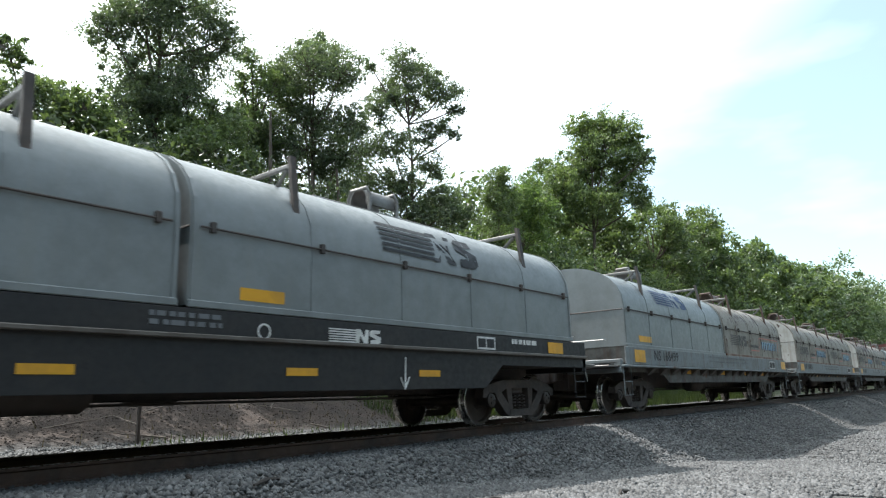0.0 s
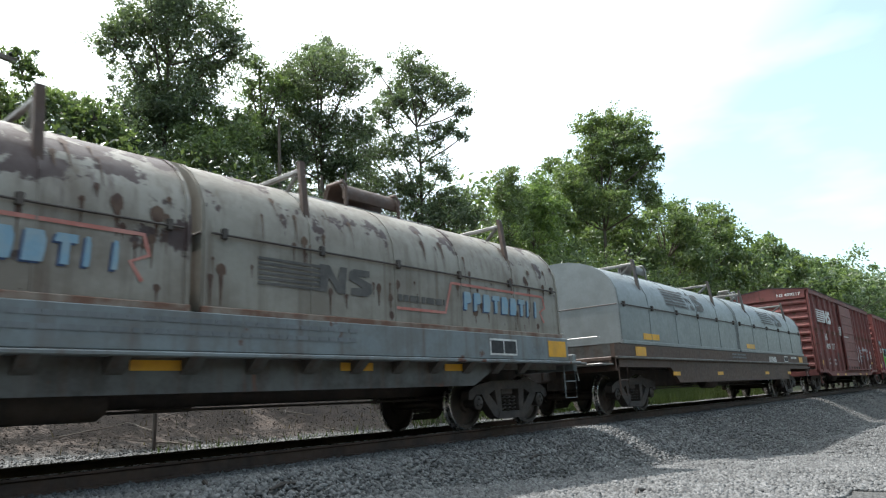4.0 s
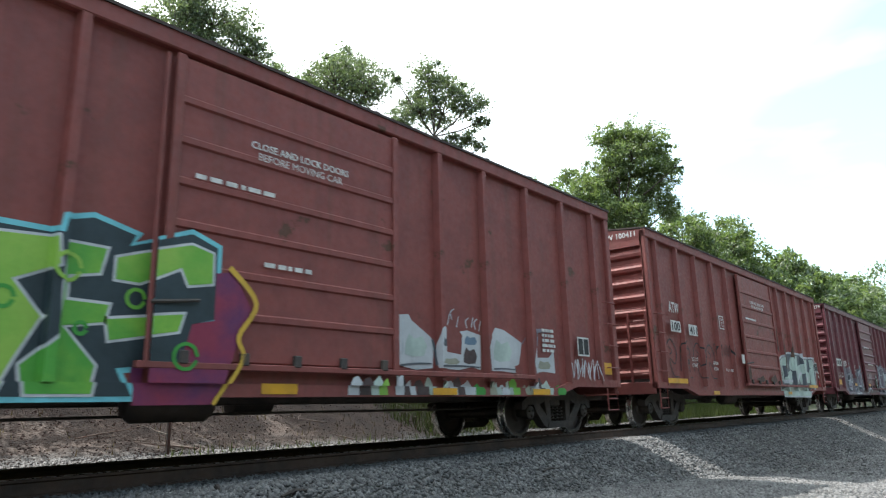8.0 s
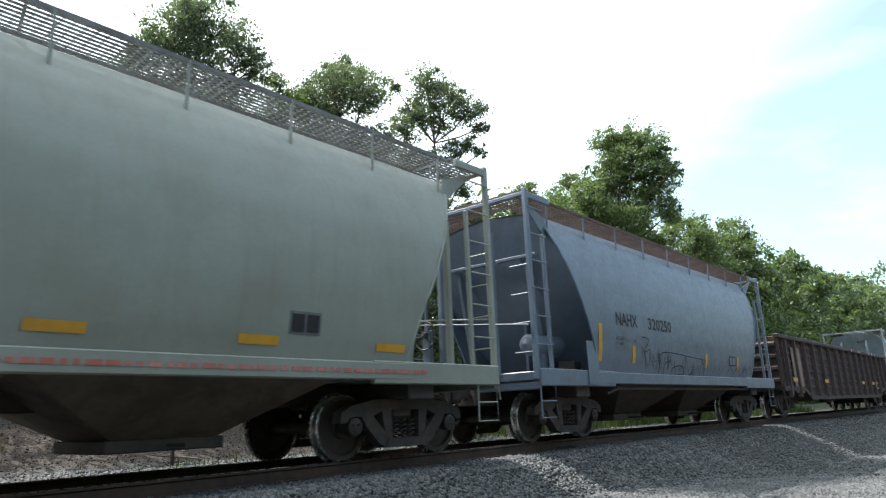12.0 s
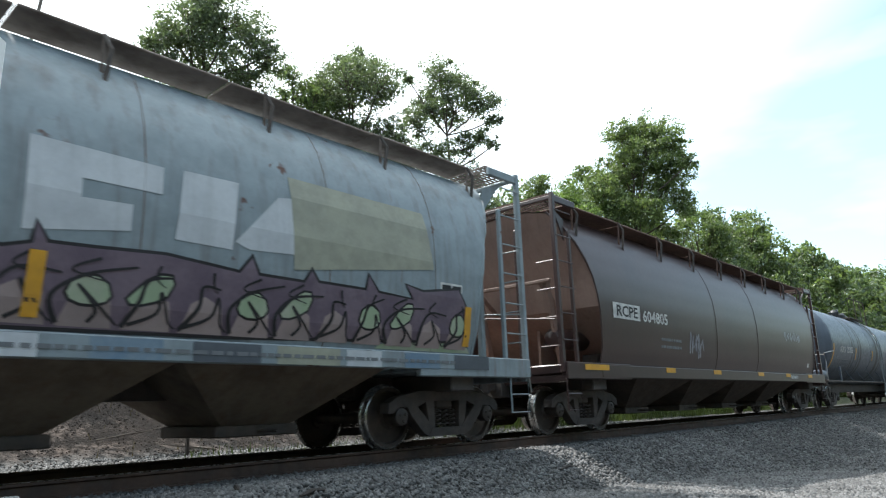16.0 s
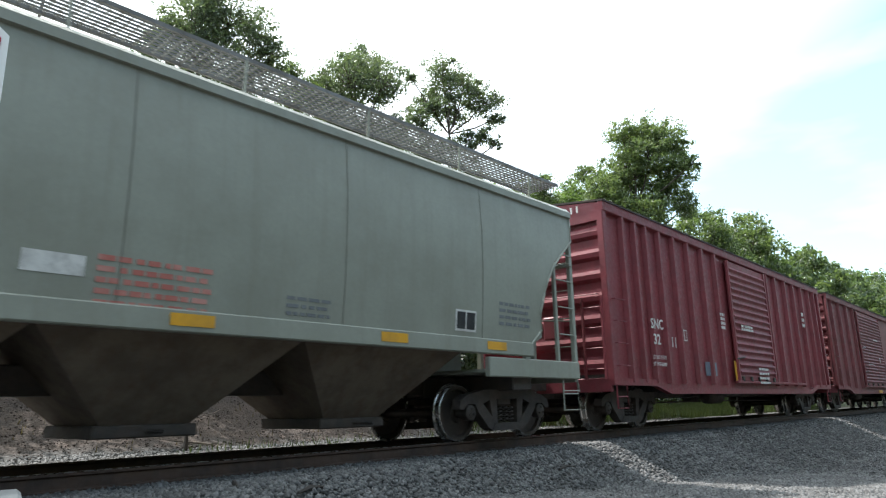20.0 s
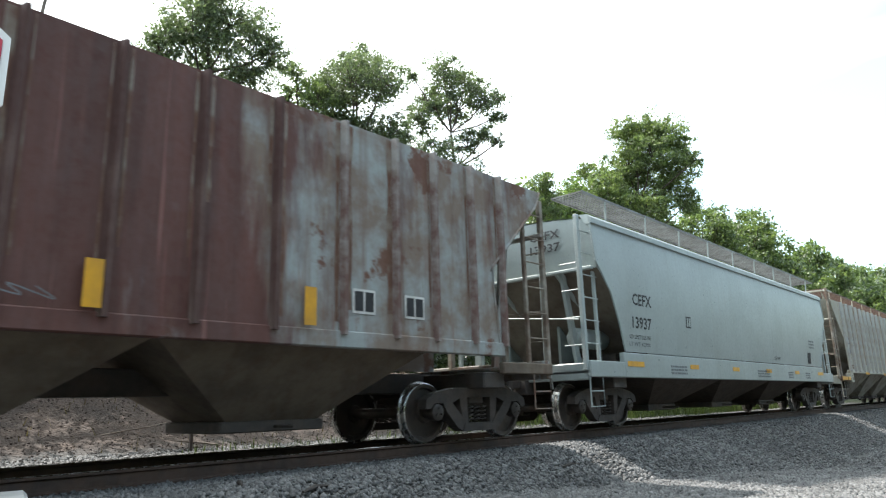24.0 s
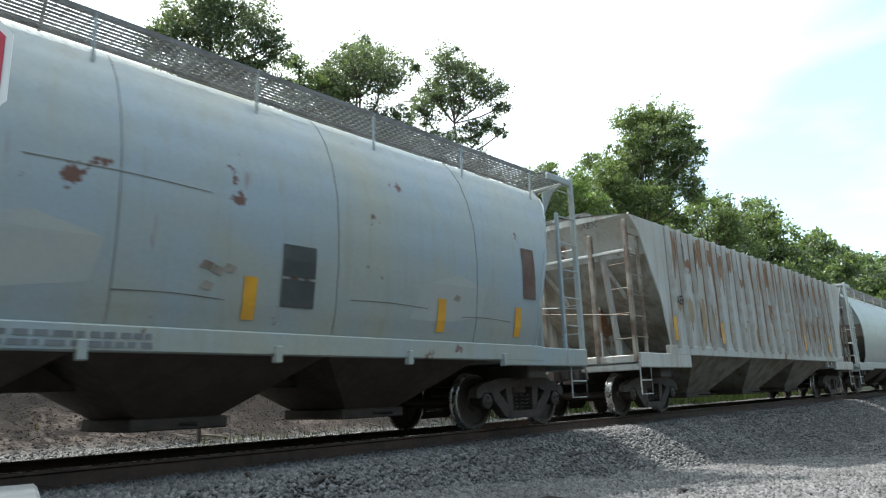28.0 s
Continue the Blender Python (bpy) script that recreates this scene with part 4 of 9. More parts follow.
def side_frame_mesh():
    fr = Geo()
    for y0, y1 in ((-0.085, 0.085),):
        top = [(-1.16, 0.47), (-1.14, 0.60), (-0.98, 0.68), (-0.55, 0.76), (0.55, 0.76), (0.98, 0.68), (1.14, 0.60), (1.16, 0.47), (1.06, 0.47),
               (0.98, 0.545), (0.80, 0.545), (0.72, 0.50), (0.42, 0.62), (-0.42, 0.62), (-0.72, 0.50), (-0.80, 0.545), (-0.98, 0.545), (-1.06, 0.47)]
        fr.prism(top, "y", y0, y1)
        for s in (-1, 1):
            fr.prism([(s * 0.80, 0.54), (s * 0.62, 0.56), (s * 0.30, 0.26), (s * 0.38, 0.14), (s * 0.50, 0.20), (s * 0.72, 0.42)], "y", y0, y1)
            fr.prism([(s * 0.44, 0.64), (s * 0.27, 0.64), (s * 0.25, 0.22), (s * 0.36, 0.22)], "y", y0 * 0.9, y1 * 0.9)
        fr.prism([(-0.40, 0.14), (0.40, 0.14), (0.34, 0.255), (-0.34, 0.255)], "y", y0 * 1.15, y1 * 1.15)
    return fr.mesh("side_frame", M["truck"])


def spring_mesh():
    sp = Geo()
    for x in (-0.15, 0.0, 0.15):
        sp.tube([(x + 0.055 * math.cos(a * 0.9), 0.055 * math.sin(a * 0.9), 0.262 + 0.0082 * a) for a in range(0, 32)], 0.014, 5)
    return sp.mesh("spring_nest", M["truck"], 50)


FRAME_MESH, SPRING_MESH = side_frame_mesh(), spring_mesh()
BOLSTER_MESH = Geo().cbox(-0.19, 0.19, -1.02, 1.02, 0.51, 0.66, 0.03).lathe([(0.0, 0.66), (0.2, 0.66), (0.2, 0.74), (0.0, 0.74)], "z", n=16).mesh("truck", M["truck"])
BEAM_MESH = Geo().cbox(-0.05, 0.05, -0.72, 0.72, 0.33, 0.42, 0.01).cbox(-0.07, 0.07, -0.8, -0.66, 0.28, 0.56, 0.01).cbox(-0.07, 0.07, 0.66, 0.8, 0.28, 0.56, 0.01).mesh("brake_beam", M["truck"])
COUPLER_MESH = (Geo().cbox(-0.62, 0.15, -0.07, 0.07, 0.78, 0.95, 0.015).cbox(0.1, 0.34, -0.13, 0.10, 0.72, 1.0, 0.04)
                .prism([(0.30, -0.13), (0.48, -0.16), (0.50, -0.02), (0.40, 0.0), (0.34, 0.02)], "z", 0.74, 0.99).prism([(0.28, 0.10), (0.46, 0.17), (0.42, 0.2), (0.26, 0.17)], "z", 0.77, 0.96)
                .mesh("coupler", M["truck"]))
HOSE_MESH = Geo().tube([(-0.2, -0.32, 0.72), (0.0, -0.33, 0.70), (0.12, -0.33, 0.55), (0.28, -0.30, 0.40), (0.45, -0.24, 0.36), (0.56, -0.2, 0.42)], 0.026, 7).mesh("brake_hose", M["hose"], 60)
LEVER_MESH = Geo().tube([(0.16, -1.42, 0.72), (0.16, -1.38, 1.02), (0.16, -0.4, 1.0), (0.30, -0.15, 1.06)], 0.014, 6).mesh("uncoupling_lever", M["chrome"], 60)


def truck(car, x):
    tr = part("truck", BOLSTER_MESH, None, car, "dark cast-steel two-axle truck", at=pose(x, 0, 0))
    for s in (-1, 1):
        part("side_frame", FRAME_MESH, None, tr, at=pose(0, s * 1.0, 0))
        part("spring_nest", SPRING_MESH, None, tr, at=pose(0, s * 1.0, 0))
        ws = part("wheelset", WHEEL_MESH, None, tr, "steel wheels on an axle", at=pose(s * 0.91, 0, WHEEL_R))
        ws.data = WHEEL_MESH
        WHEELS.append((ws, car, x + s * 0.91, s * 0.91))
        part("brake_beam", BEAM_MESH, None, tr, at=pose(s * 0.40, 0, 0))
    return tr


# wheels carry their bright treads in the same mesh, as a second material
def join_tread():
    me = WHEEL_MESH
    n0, f0 = len(me.vertices), len(me.polygons)
    v = [tuple(p.co) for p in me.vertices] + [tuple(p.co) for p in TREAD_MESH.vertices]
    f = [tuple(p.vertices) for p in me.polygons] + [tuple(i + n0 for i in p.vertices) for p in TREAD_MESH.polygons]
    me.clear_geometry()
    me.from_pydata(v, [], f)
    me.materials.append(M["tread"])
    me.polygons.foreach_set("material_index", [0] * f0 + [1] * (len(f) - f0))
    me.polygons.foreach_set("use_smooth", [True] * len(f))
    me.set_sharp_from_angle(angle=radians(35))


join_tread()


def ends(car, half, reach=0.35):
    """Couplers, brake hoses and levers at both ends of a car."""
    for s in (-1, 1):
        turn = 0 if s > 0 else 180
        part("coupler", COUPLER_MESH, None, car, "cast-steel coupler", at=pose(s * (half + reach - 0.30), 0, 0, 0, 0, turn))
        part("brake_hose", HOSE_MESH, None, car, "black rubber brake hose", at=pose(s * (half + 0.02), 0, 0, 0, 0, turn))
        part("uncoupling_lever", LEVER_MESH, None, car, at=pose(s * half, 0, 0, 0, 0, turn))


def start_car(name, label, category, centre):
    car = tagged(new(name), label, category, group="cars of the freight train")
    CARS.append((car, centre))
    return car


def ladder(car, x, y, z0, z1, width, steps, material, across="x", name="ladder", label=""):
    g = Geo()
    for s in (0, 1):
        p = (x + s * width, y) if across == "x" else (x, y + s * width)
        g.box(p[0] - 0.022, p[0] + 0.022, p[1] - 0.022, p[1] + 0.022, z0, z1)
    for k in range(steps):
        z = z0 + (z1 - z0) * (k + 0.5) / steps
        b = (x + width, y, z) if across == "x" else (x, y + width, z)
        g.tube([(x, y, z), b], 0.012, 6)
    return part(name, g, material, car, label)


def stirrup(car, x, y, z0, z1, width, material):
    g = Geo().tube([(x, y, z1), (x, y, z0), (x + width, y, z0), (x + width, y, z1)], 0.016, 6)
    g.tube([(x, y, (z0 + z1) / 2), (x + width, y, (z0 + z1) / 2)], 0.014, 6)
    return part("stirrup_step", g, material, car, "", 50)


def grab(car, a, b, out, material):
    """A bent hand hold between two points, standing off by out."""
    o = Vector(out)
    return part("grab_iron", Geo().tube([a, Vector(a) + o, Vector(b) + o, b], 0.011, 6), material, car, "", 50)


def underframe(car, half, material, z0=0.62, z1=0.98):
    part("centre_sill", Geo().cbox(-half, half, -0.2, 0.2, z0, z1, 0.015), material, car)
    part("brake_cylinder", Geo().lathe([(0, -0.35), (0.16, -0.35), (0.17, -0.3), (0.17, 0.25), (0.1, 0.32), (0, 0.32)], "x", (0.9, 0.62, 0.66), 14), "steel_dark", car, "", 40)
    part("air_reservoir", Geo().lathe([(0, -0.5), (0.12, -0.48), (0.18, -0.4), (0.18, 0.4), (0.12, 0.48), (0, 0.5)], "x", (-1.0, -0.72, 0.62), 14), "steel_dark", car, "", 40)
    part("brake_rod", Geo().tube([(-half + 2.4, -0.3, 0.5), (0.4, -0.45, 0.52), (half - 2.4, -0.3, 0.5)], 0.018, 6), "steel_dark", car)


# ---------------------------------------------------------------- lettering and paint
from mathutils.geometry import tessellate_polygon

TEXTS = {}


def letters(car, text, x, z, width, height, material, y=-1.6, lift=0.005, name="lettering", label="", slant=0.0):
    """Painted letters in the plane of a car's side; y may be a number or a function of z for a rounded side."""
    if text not in TEXTS:
        curve = bpy.data.curves.new("text", "FONT")
        curve.body, curve.resolution_u, curve.offset = text, 2, (0.0 if "M" in text or "&" in text else 0.02)
        ob = new("text", curve)
        bpy.context.view_layer.update()
        me = bpy.data.meshes.new_from_object(ob.evaluated_get(bpy.context.evaluated_depsgraph_get()))
        TEXTS[text] = ([tuple(v.co) for v in me.vertices], [tuple(p.vertices) for p in me.polygons])
        bpy.data.objects.remove(ob)
        bpy.data.curves.remove(curve)
        bpy.data.meshes.remove(me)
    vs, fs = TEXTS[text]
    if not vs:
        return None
    x0, x1, z0, z1 = min(v[0] for v in vs), max(v[0] for v in vs), min(v[1] for v in vs), max(v[1] for v in vs)
    side = y if callable(y) else (lambda _: y)
    out = []
    for v in vs:
        zz = z + (v[1] - z0) / (z1 - z0) * height
        out.append((x + (v[0] - x0) / (x1 - x0) * width + slant * (zz - z), side(zz) - lift, zz))
    return part(name, Geo().add(out, fs), material, car, label)


def end_letters(car, text, x_end, y0, z, width, height, material):
    """Letters on the end that faces -x."""
    ob = letters(car, text, 0.0, z, width, height, material, 0.0, 0.0)
    if ob:
        ob.matrix_local = Matrix(((0, 1, 0, x_end - 0.006), (-1, 0, 0, y0), (0, 0, 1, 0), (0, 0, 0, 1))) @ ob.matrix_local


def patch(car, name, x0, x1, z0, z1, material, y=-1.6, lift=0.004, label="", rows=1):
    side = y if callable(y) else (lambda _: y)
    zs = [z0 + (z1 - z0) * k / rows for k in range(rows + 1)]
    g = Geo()
    outer = [(side(z) - lift - 0.003, z) for z in zs]
    inner = [(side(z) - lift, z) for z in reversed(zs)]
    g.prism(outer + inner, "x", x0, x1)
    return part(name, g, material, car, label)


def bars(car, x0, x1, z, lines, material, y=-1.6, height=0.05, seed=0, gap=0.085):
    """Lettering too small to read: short bars in lines."""
    rr, g = random.Random(seed), Geo()
    side = y if callable(y) else (lambda _: y)
    for k in range(lines):
        x, zz = x0, z - k * gap
        while x < x1 - 0.03:
            w = min(rr.uniform(0.05, 0.16), x1 - x)
            yy = side(zz)
            g.box(x, x + w, yy - 0.007, yy - 0.003, zz, zz + height)
            x += w + rr.uniform(0.02, 0.05)
    return tagged(part("small_lettering", g, material, car), kind="stuff")


def data_panel(car, x0, x1, z0, z1, y=-1.6, back="black", edge="white"):
    patch(car, "data_panel", x0, x1, z0, z1, edge, y, 0.004, "white-edged black inspection panel")
    d = 0.03
    mid = (x0 + x1) / 2
    patch(car, "panel_field", x0 + d, mid - d / 2, z0 + d, z1 - d, back, y, 0.008)
    patch(car, "panel_field", mid + d / 2, x1 - d, z0 + d, z1 - d, back, y, 0.008)


def stripes_logo(car, x0, x1, z0, z1, material, y=-1.6, slant=0.25):
    """A railway's mark as plain shapes: level stripes running into two blocky shapes."""
    side = y if callable(y) else (lambda _: y)
    h, w, g = z1 - z0, x1 - x0, Geo()
    for k in range(6):
        a = z0 + h * (k + 0.1) / 6
        b = a + h * 0.095
        e = x0 + w * (0.50 + 0.03 * k * 0.2)
        g.add([(x0, side(a) - 0.007, a), (e, side(a) - 0.007, a), (e, side(b) - 0.007, b), (x0, side(b) - 0.007, b)], [(0, 1, 2, 3)])

    def quad(p):
        g.add([(x0 + w * u, side(z0 + h * t) - 0.008, z0 + h * t) for u, t in p], [tuple(range(len(p)))])
    quad([(0.50, 0.0), (0.56, 0.0), (0.585, 0.55), (0.66, 0.0), (0.735, 0.0), (0.755, 1.0), (0.69, 1.0), (0.665, 0.45), (0.59, 1.0), (0.50, 1.0)])
    quad([(0.79, 0.0), (0.95, 0.0), (1.0, 0.14), (1.0, 0.5), (0.86, 0.72), (0.98, 0.76), (0.98, 1.0), (0.82, 1.0), (0.775, 0.86), (0.775, 0.56), (0.91, 0.34), (0.79, 0.26)])
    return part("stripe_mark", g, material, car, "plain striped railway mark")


def ribbon(points, wide, thin):
    """Left and right edges of a stroke that follows the points and narrows towards its end."""
    fine = []
    for (ax, az), (bx, bz) in zip(points, points[1:]):
        n = max(2, int(math.hypot(bx - ax, bz - az) / 0.09))
        fine += [(ax + (bx - ax) * k / n, az + (bz - az) * k / n) for k in range(n)]
    fine.append(points[-1])
    out = []
    for k, (px, pz) in enumerate(fine):
        a, b = fine[max(0, k - 2)], fine[min(len(fine) - 1, k + 2)]
        dx, dz = b[0] - a[0], b[1] - a[1]
        d = math.hypot(dx, dz) or 1.0
        h = (wide + (thin - wide) * k / (len(fine) - 1)) / 2
        out.append(((px - dz / d * h, pz + dx / d * h), (px + dz / d * h, pz - dx / d * h)))
    ends_in = []
    for at, inner in ((0, 1), (-1, -2)):
        m = [(out[at][0][q] + out[at][1][q]) / 2 for q in (0, 1)]
        n = [(out[inner][0][q] + out[inner][1][q]) / 2 for q in (0, 1)]
        ends_in.append((m[0] - n[0], m[1] - n[1]))
    return out, ends_in


def box_side(posts, door, seams=False):
    """The painted face of a boxcar: (distance across by place and height, the lines along which it bends)."""
    flat = -1.523 if seams else -1.503

    def across(x, z):
        if z < 0.81:
            return -1.577
        if door[0] - 0.08 < x < door[1] + 0.08:
            return -1.63
        near = min((abs(x - p) for p in posts), default=9.0)
        return min(flat, -1.602 + max(0.0, near - 0.045) * 4.0)
    xs_ = sorted([p + q for p in posts for q in (-0.07, -0.045, 0.045, 0.07)] + [door[0] - 0.08, door[1] + 0.08])
    return across, xs_, [0.81]


def round_side(shape_of, profile):
    return (lambda x, z: shape_of(z)), [], sorted(set(round(z, 2) for (_, a), (_, b) in zip(profile, profile[1:]) for z in np.linspace(a, b, 4)))


def slices(poly, at, cuts):
    """A convex outline, cut along lines across one of its axes."""
    out = []
    marks = [-1e9, *cuts, 1e9]
    for a, b in zip(marks, marks[1:]):
        if max(p[at] for p in poly) <= a or min(p[at] for p in poly) >= b:
            continue
        cur = poly
        for bound, keep in ((a, 1), (b, -1)):
            nxt = []
            for p, q in zip(cur, cur[1:] + cur[:1]):
                dp, dq = (p[at] - bound) * keep, (q[at] - bound) * keep
                if dp >= 0:
                    nxt.append(p)
                if dp * dq < 0:
                    k = dp / (dp - dq)
                    nxt.append((p[0] + (q[0] - p[0]) * k, p[1] + (q[1] - p[1]) * k))
            cur = nxt
            if len(cur) < 3:
                break
        if len(cur) >= 3:
            out.append(cur)
    return out


def drape(name, car, polys, material, side, lift, label=""):
    """Lays flat convex pieces of paint on a car's side."""
    across, xs_, zs_ = side
    g, seen = Geo(), {}
    for poly in polys:
        for strip in slices(list(poly), 0, xs_):
            for bit in slices(strip, 1, zs_):
                cx, cz = sum(p[0] for p in bit) / len(bit), sum(p[1] for p in bit) / len(bit)
                face = []
                for x, z in bit:
                    p = (round(x, 3), round(across(x + (cx - x) * 0.02, z + (cz - z) * 0.02) - lift, 3 if xs_ else 4), round(z, 3))
                    i = seen.setdefault(p, len(g.v))
                    if i == len(g.v):
                        g.v.append((p[0], across(x + (cx - x) * 0.02, z + (cz - z) * 0.02) - lift, p[2]))
                    if i not in face:
                        face.append(i)
                if len(face) > 2:
                    g.f.append(tuple(face))
    return part(name, g, material, car, label) if g.f else None


def grown(pts, d):
    """The outline moved outwards by d."""
    turn = 1 if sum(a[0] * b[1] - b[0] * a[1] for a, b in zip(pts, pts[1:] + pts[:1])) > 0 else -1
    out = []
    for k, p in enumerate(pts):
        a, b = pts[k - 1], pts[(k + 1) % len(pts)]
        n1, n2 = Vector((p[1] - a[1], a[0] - p[0])).normalized() * turn, Vector((b[1] - p[1], p[0] - b[0])).normalized() * turn
        m = n1 + n2
        m = m / max(0.6, m.length_squared / 2) if m.length > 0.05 else n1
        out.append((p[0] + m.x * d, p[1] + m.y * d))
    return out


def shape(car, pts, material, side, lift=0.006, grow=0.0, label="", name="sprayed_letter"):
    """One sprayed form with a crisp outline."""
    ring = grown(pts, grow) if grow else pts
    tris = tessellate_polygon([[Vector((x, z, 0)) for x, z in ring]])
    return drape(name, car, [[ring[i] for i in tri] for tri in tris], material, side, lift, label)


def stroke(car, pts, width, material, side, lift=0.008, thin=0.7):
    """One pull of the spray can along a smooth line."""
    path, n = [], len(pts)
    for q in range(n - 1):
        p0, p1, p2, p3 = pts[max(0, q - 1)], pts[q], pts[q + 1], pts[min(n - 1, q + 2)]
        for u in (0.0, 0.2, 0.4, 0.6, 0.8):
            path.append(tuple(p1[c] + 0.5 * u * (p2[c] - p0[c] + u * (2 * p0[c] - 5 * p1[c] + 4 * p2[c] - p3[c] + u * (3 * (p1[c] - p2[c]) + p3[c] - p0[c]))) for c in (0, 1)))
    path.append(pts[-1])
    rows = []
    for k, p in enumerate(path):
        a, b = path[max(0, k - 1)], path[min(len(path) - 1, k + 1)]
        d = math.hypot(b[0] - a[0], b[1] - a[1]) or 1.0
        h = width / 2 * (1 - (1 - thin) * k / (len(path) - 1))
        nx, nz = -(b[1] - a[1]) / d * h, (b[0] - a[0]) / d * h
        rows.append(((p[0] + nx, p[1] + nz), (p[0] - nx, p[1] - nz)))
    return drape("sprayed_stroke", car, [[a, b, d, c] for (a, b), (c, d) in zip(rows, rows[1:])], material, side, lift)


def misted(car, x0, x1, z0, z1, side, seed, field, dark, light, count, gaps=()):
    """A soft, interlaced piece: a ragged field, broad curls over it and thin bright edges on them."""
    rr = random.Random(seed)
    n = max(6, int((x1 - x0) / 0.16))
    tops = [z1 - 0.55 * abs(math.sin(k * 0.9 + seed)) * rr.random() for k in range(n + 1)]
    for k in range(n):
        a, b = x0 + (x1 - x0) * k / n, x0 + (x1 - x0) * (k + 1) / n
        if not any(g0 < (a + b) / 2 < g1 for g0, g1 in gaps):
            drape("sprayed_field", car, [[(a, z0), (b, z0), (b, tops[k + 1]), (a, tops[k])]], field, side, 0.004)
        else:
            drape("sprayed_field", car, [[(a, z0), (b, z0), (b, z0 + 0.55 * (z1 - z0)), (a, z0 + 0.55 * (z1 - z0))]], field, side, 0.004)
    for k in range(count):
        cx, cz = x0 + (x1 - x0) * (k + rr.random()) / count, z0 + (z1 - z0) * rr.uniform(0.3, 0.75)
        if any(g0 - 0.1 < cx < g1 + 0.1 for g0, g1 in gaps):
            cz = z0 + (z1 - z0) * 0.25
        w, h, a0, way = rr.uniform(0.12, 0.34), rr.uniform(0.22, 0.5) * (z1 - z0), rr.uniform(0, 6.28), rr.choice((-1, 1))
        pts = [(cx + w * math.cos(a0 + way * u) + 0.1 * u, min(z1 + 0.05, max(z0 + 0.03, cz + h * math.sin(a0 + way * u)))) for u in np.linspace(0, rr.uniform(1.8, 3.8), 6)]
        e = 0.0001 * k
        stroke(car, pts, rr.uniform(0.10, 0.17), dark, side, 0.007 + e, 0.5)
        stroke(car, [(x + 0.02, z + 0.015) for x, z in pts], rr.uniform(0.06, 0.10), (light, "spray_white", field, light, "spray_faded")[k % 5] if light == "spray_silver" else light if k % 3 else field, side, 0.012 + e, 0.35)


def scrawl(car, x0, x1, z0, z1, count, material, seed, y=-1.6, r=0.018):
    """Thin sprayed tags, each one running line."""
    rr = random.Random(seed)
    side = y if callable(y) else (lambda _: y)
    w = (x1 - x0) / count
    for k in range(count):
        n = rr.randint(7, 10)
        knots = [(x0 + w * (k + 0.05 + 0.9 * q / (n - 1) + rr.uniform(-0.28, 0.28)), (z1 if q % 2 else z0) + (z1 - z0) * rr.uniform(0.0, 0.4) * (-1 if q % 2 else 1)) for q in range(n)]
        path = []
        for q in range(n - 1):
            p0, p1, p2, p3 = knots[max(0, q - 1)], knots[q], knots[q + 1], knots[min(n - 1, q + 2)]
            for u in (0.0, 0.25, 0.5, 0.75):
                path.append(tuple(0.5 * (2 * p1[c] + (p2[c] - p0[c]) * u + (2 * p0[c] - 5 * p1[c] + 4 * p2[c] - p3[c]) * u * u + (3 * p1[c] - p0[c] - 3 * p2[c] + p3[c]) * u ** 3) for c in (0, 1)))
        path.append(knots[-1])
        rows, _ = ribbon(path, 2 * r, 1.4 * r)
        g = Geo().grid([[(ax, side(az) - 0.008 - 0.00003 * q, az), (bx, side(bz) - 0.008 - 0.00003 * q, bz)] for q, ((ax, az), (bx, bz)) in enumerate(rows)])
        part("sprayed_tag", g, material, car)


def hand_wheel(car, x, y, z, r=0.27):
    """Hand brake wheel facing along the car, with its hub and spokes."""
    ring = Geo().tube([(x, y + r * math.cos(a), z + r * math.sin(a)) for a in np.linspace(0, 2 * math.pi, 21)], 0.016, 6)
    wheel = part("hand_brake", ring, "steel_dark", car, "hand brake wheel", 50)
    part("hub", Geo().lathe([(0.0, -0.05), (0.05, -0.04), (0.06, 0.0), (0.05, 0.1), (0.0, 0.1)], "x", (x, y, z), 12), "steel_dark", wheel, "", 40)
    for k in range(4):
        a = math.pi / 4 + k * math.pi / 2
        part("spoke", Geo().tube([(x, y, z), (x, y + r * math.cos(a), z + r * math.sin(a))], 0.012, 5), "steel_dark", wheel)


# ---------------------------------------------------------------- boxcars
def post_mesh(z0, z1, name="side_post"):
    return Geo().prism([(-0.07, -1.50), (0.07, -1.50), (0.045, -1.6), (-0.045, -1.6)], "z", z0, z1).mesh(name, M["box_red"])


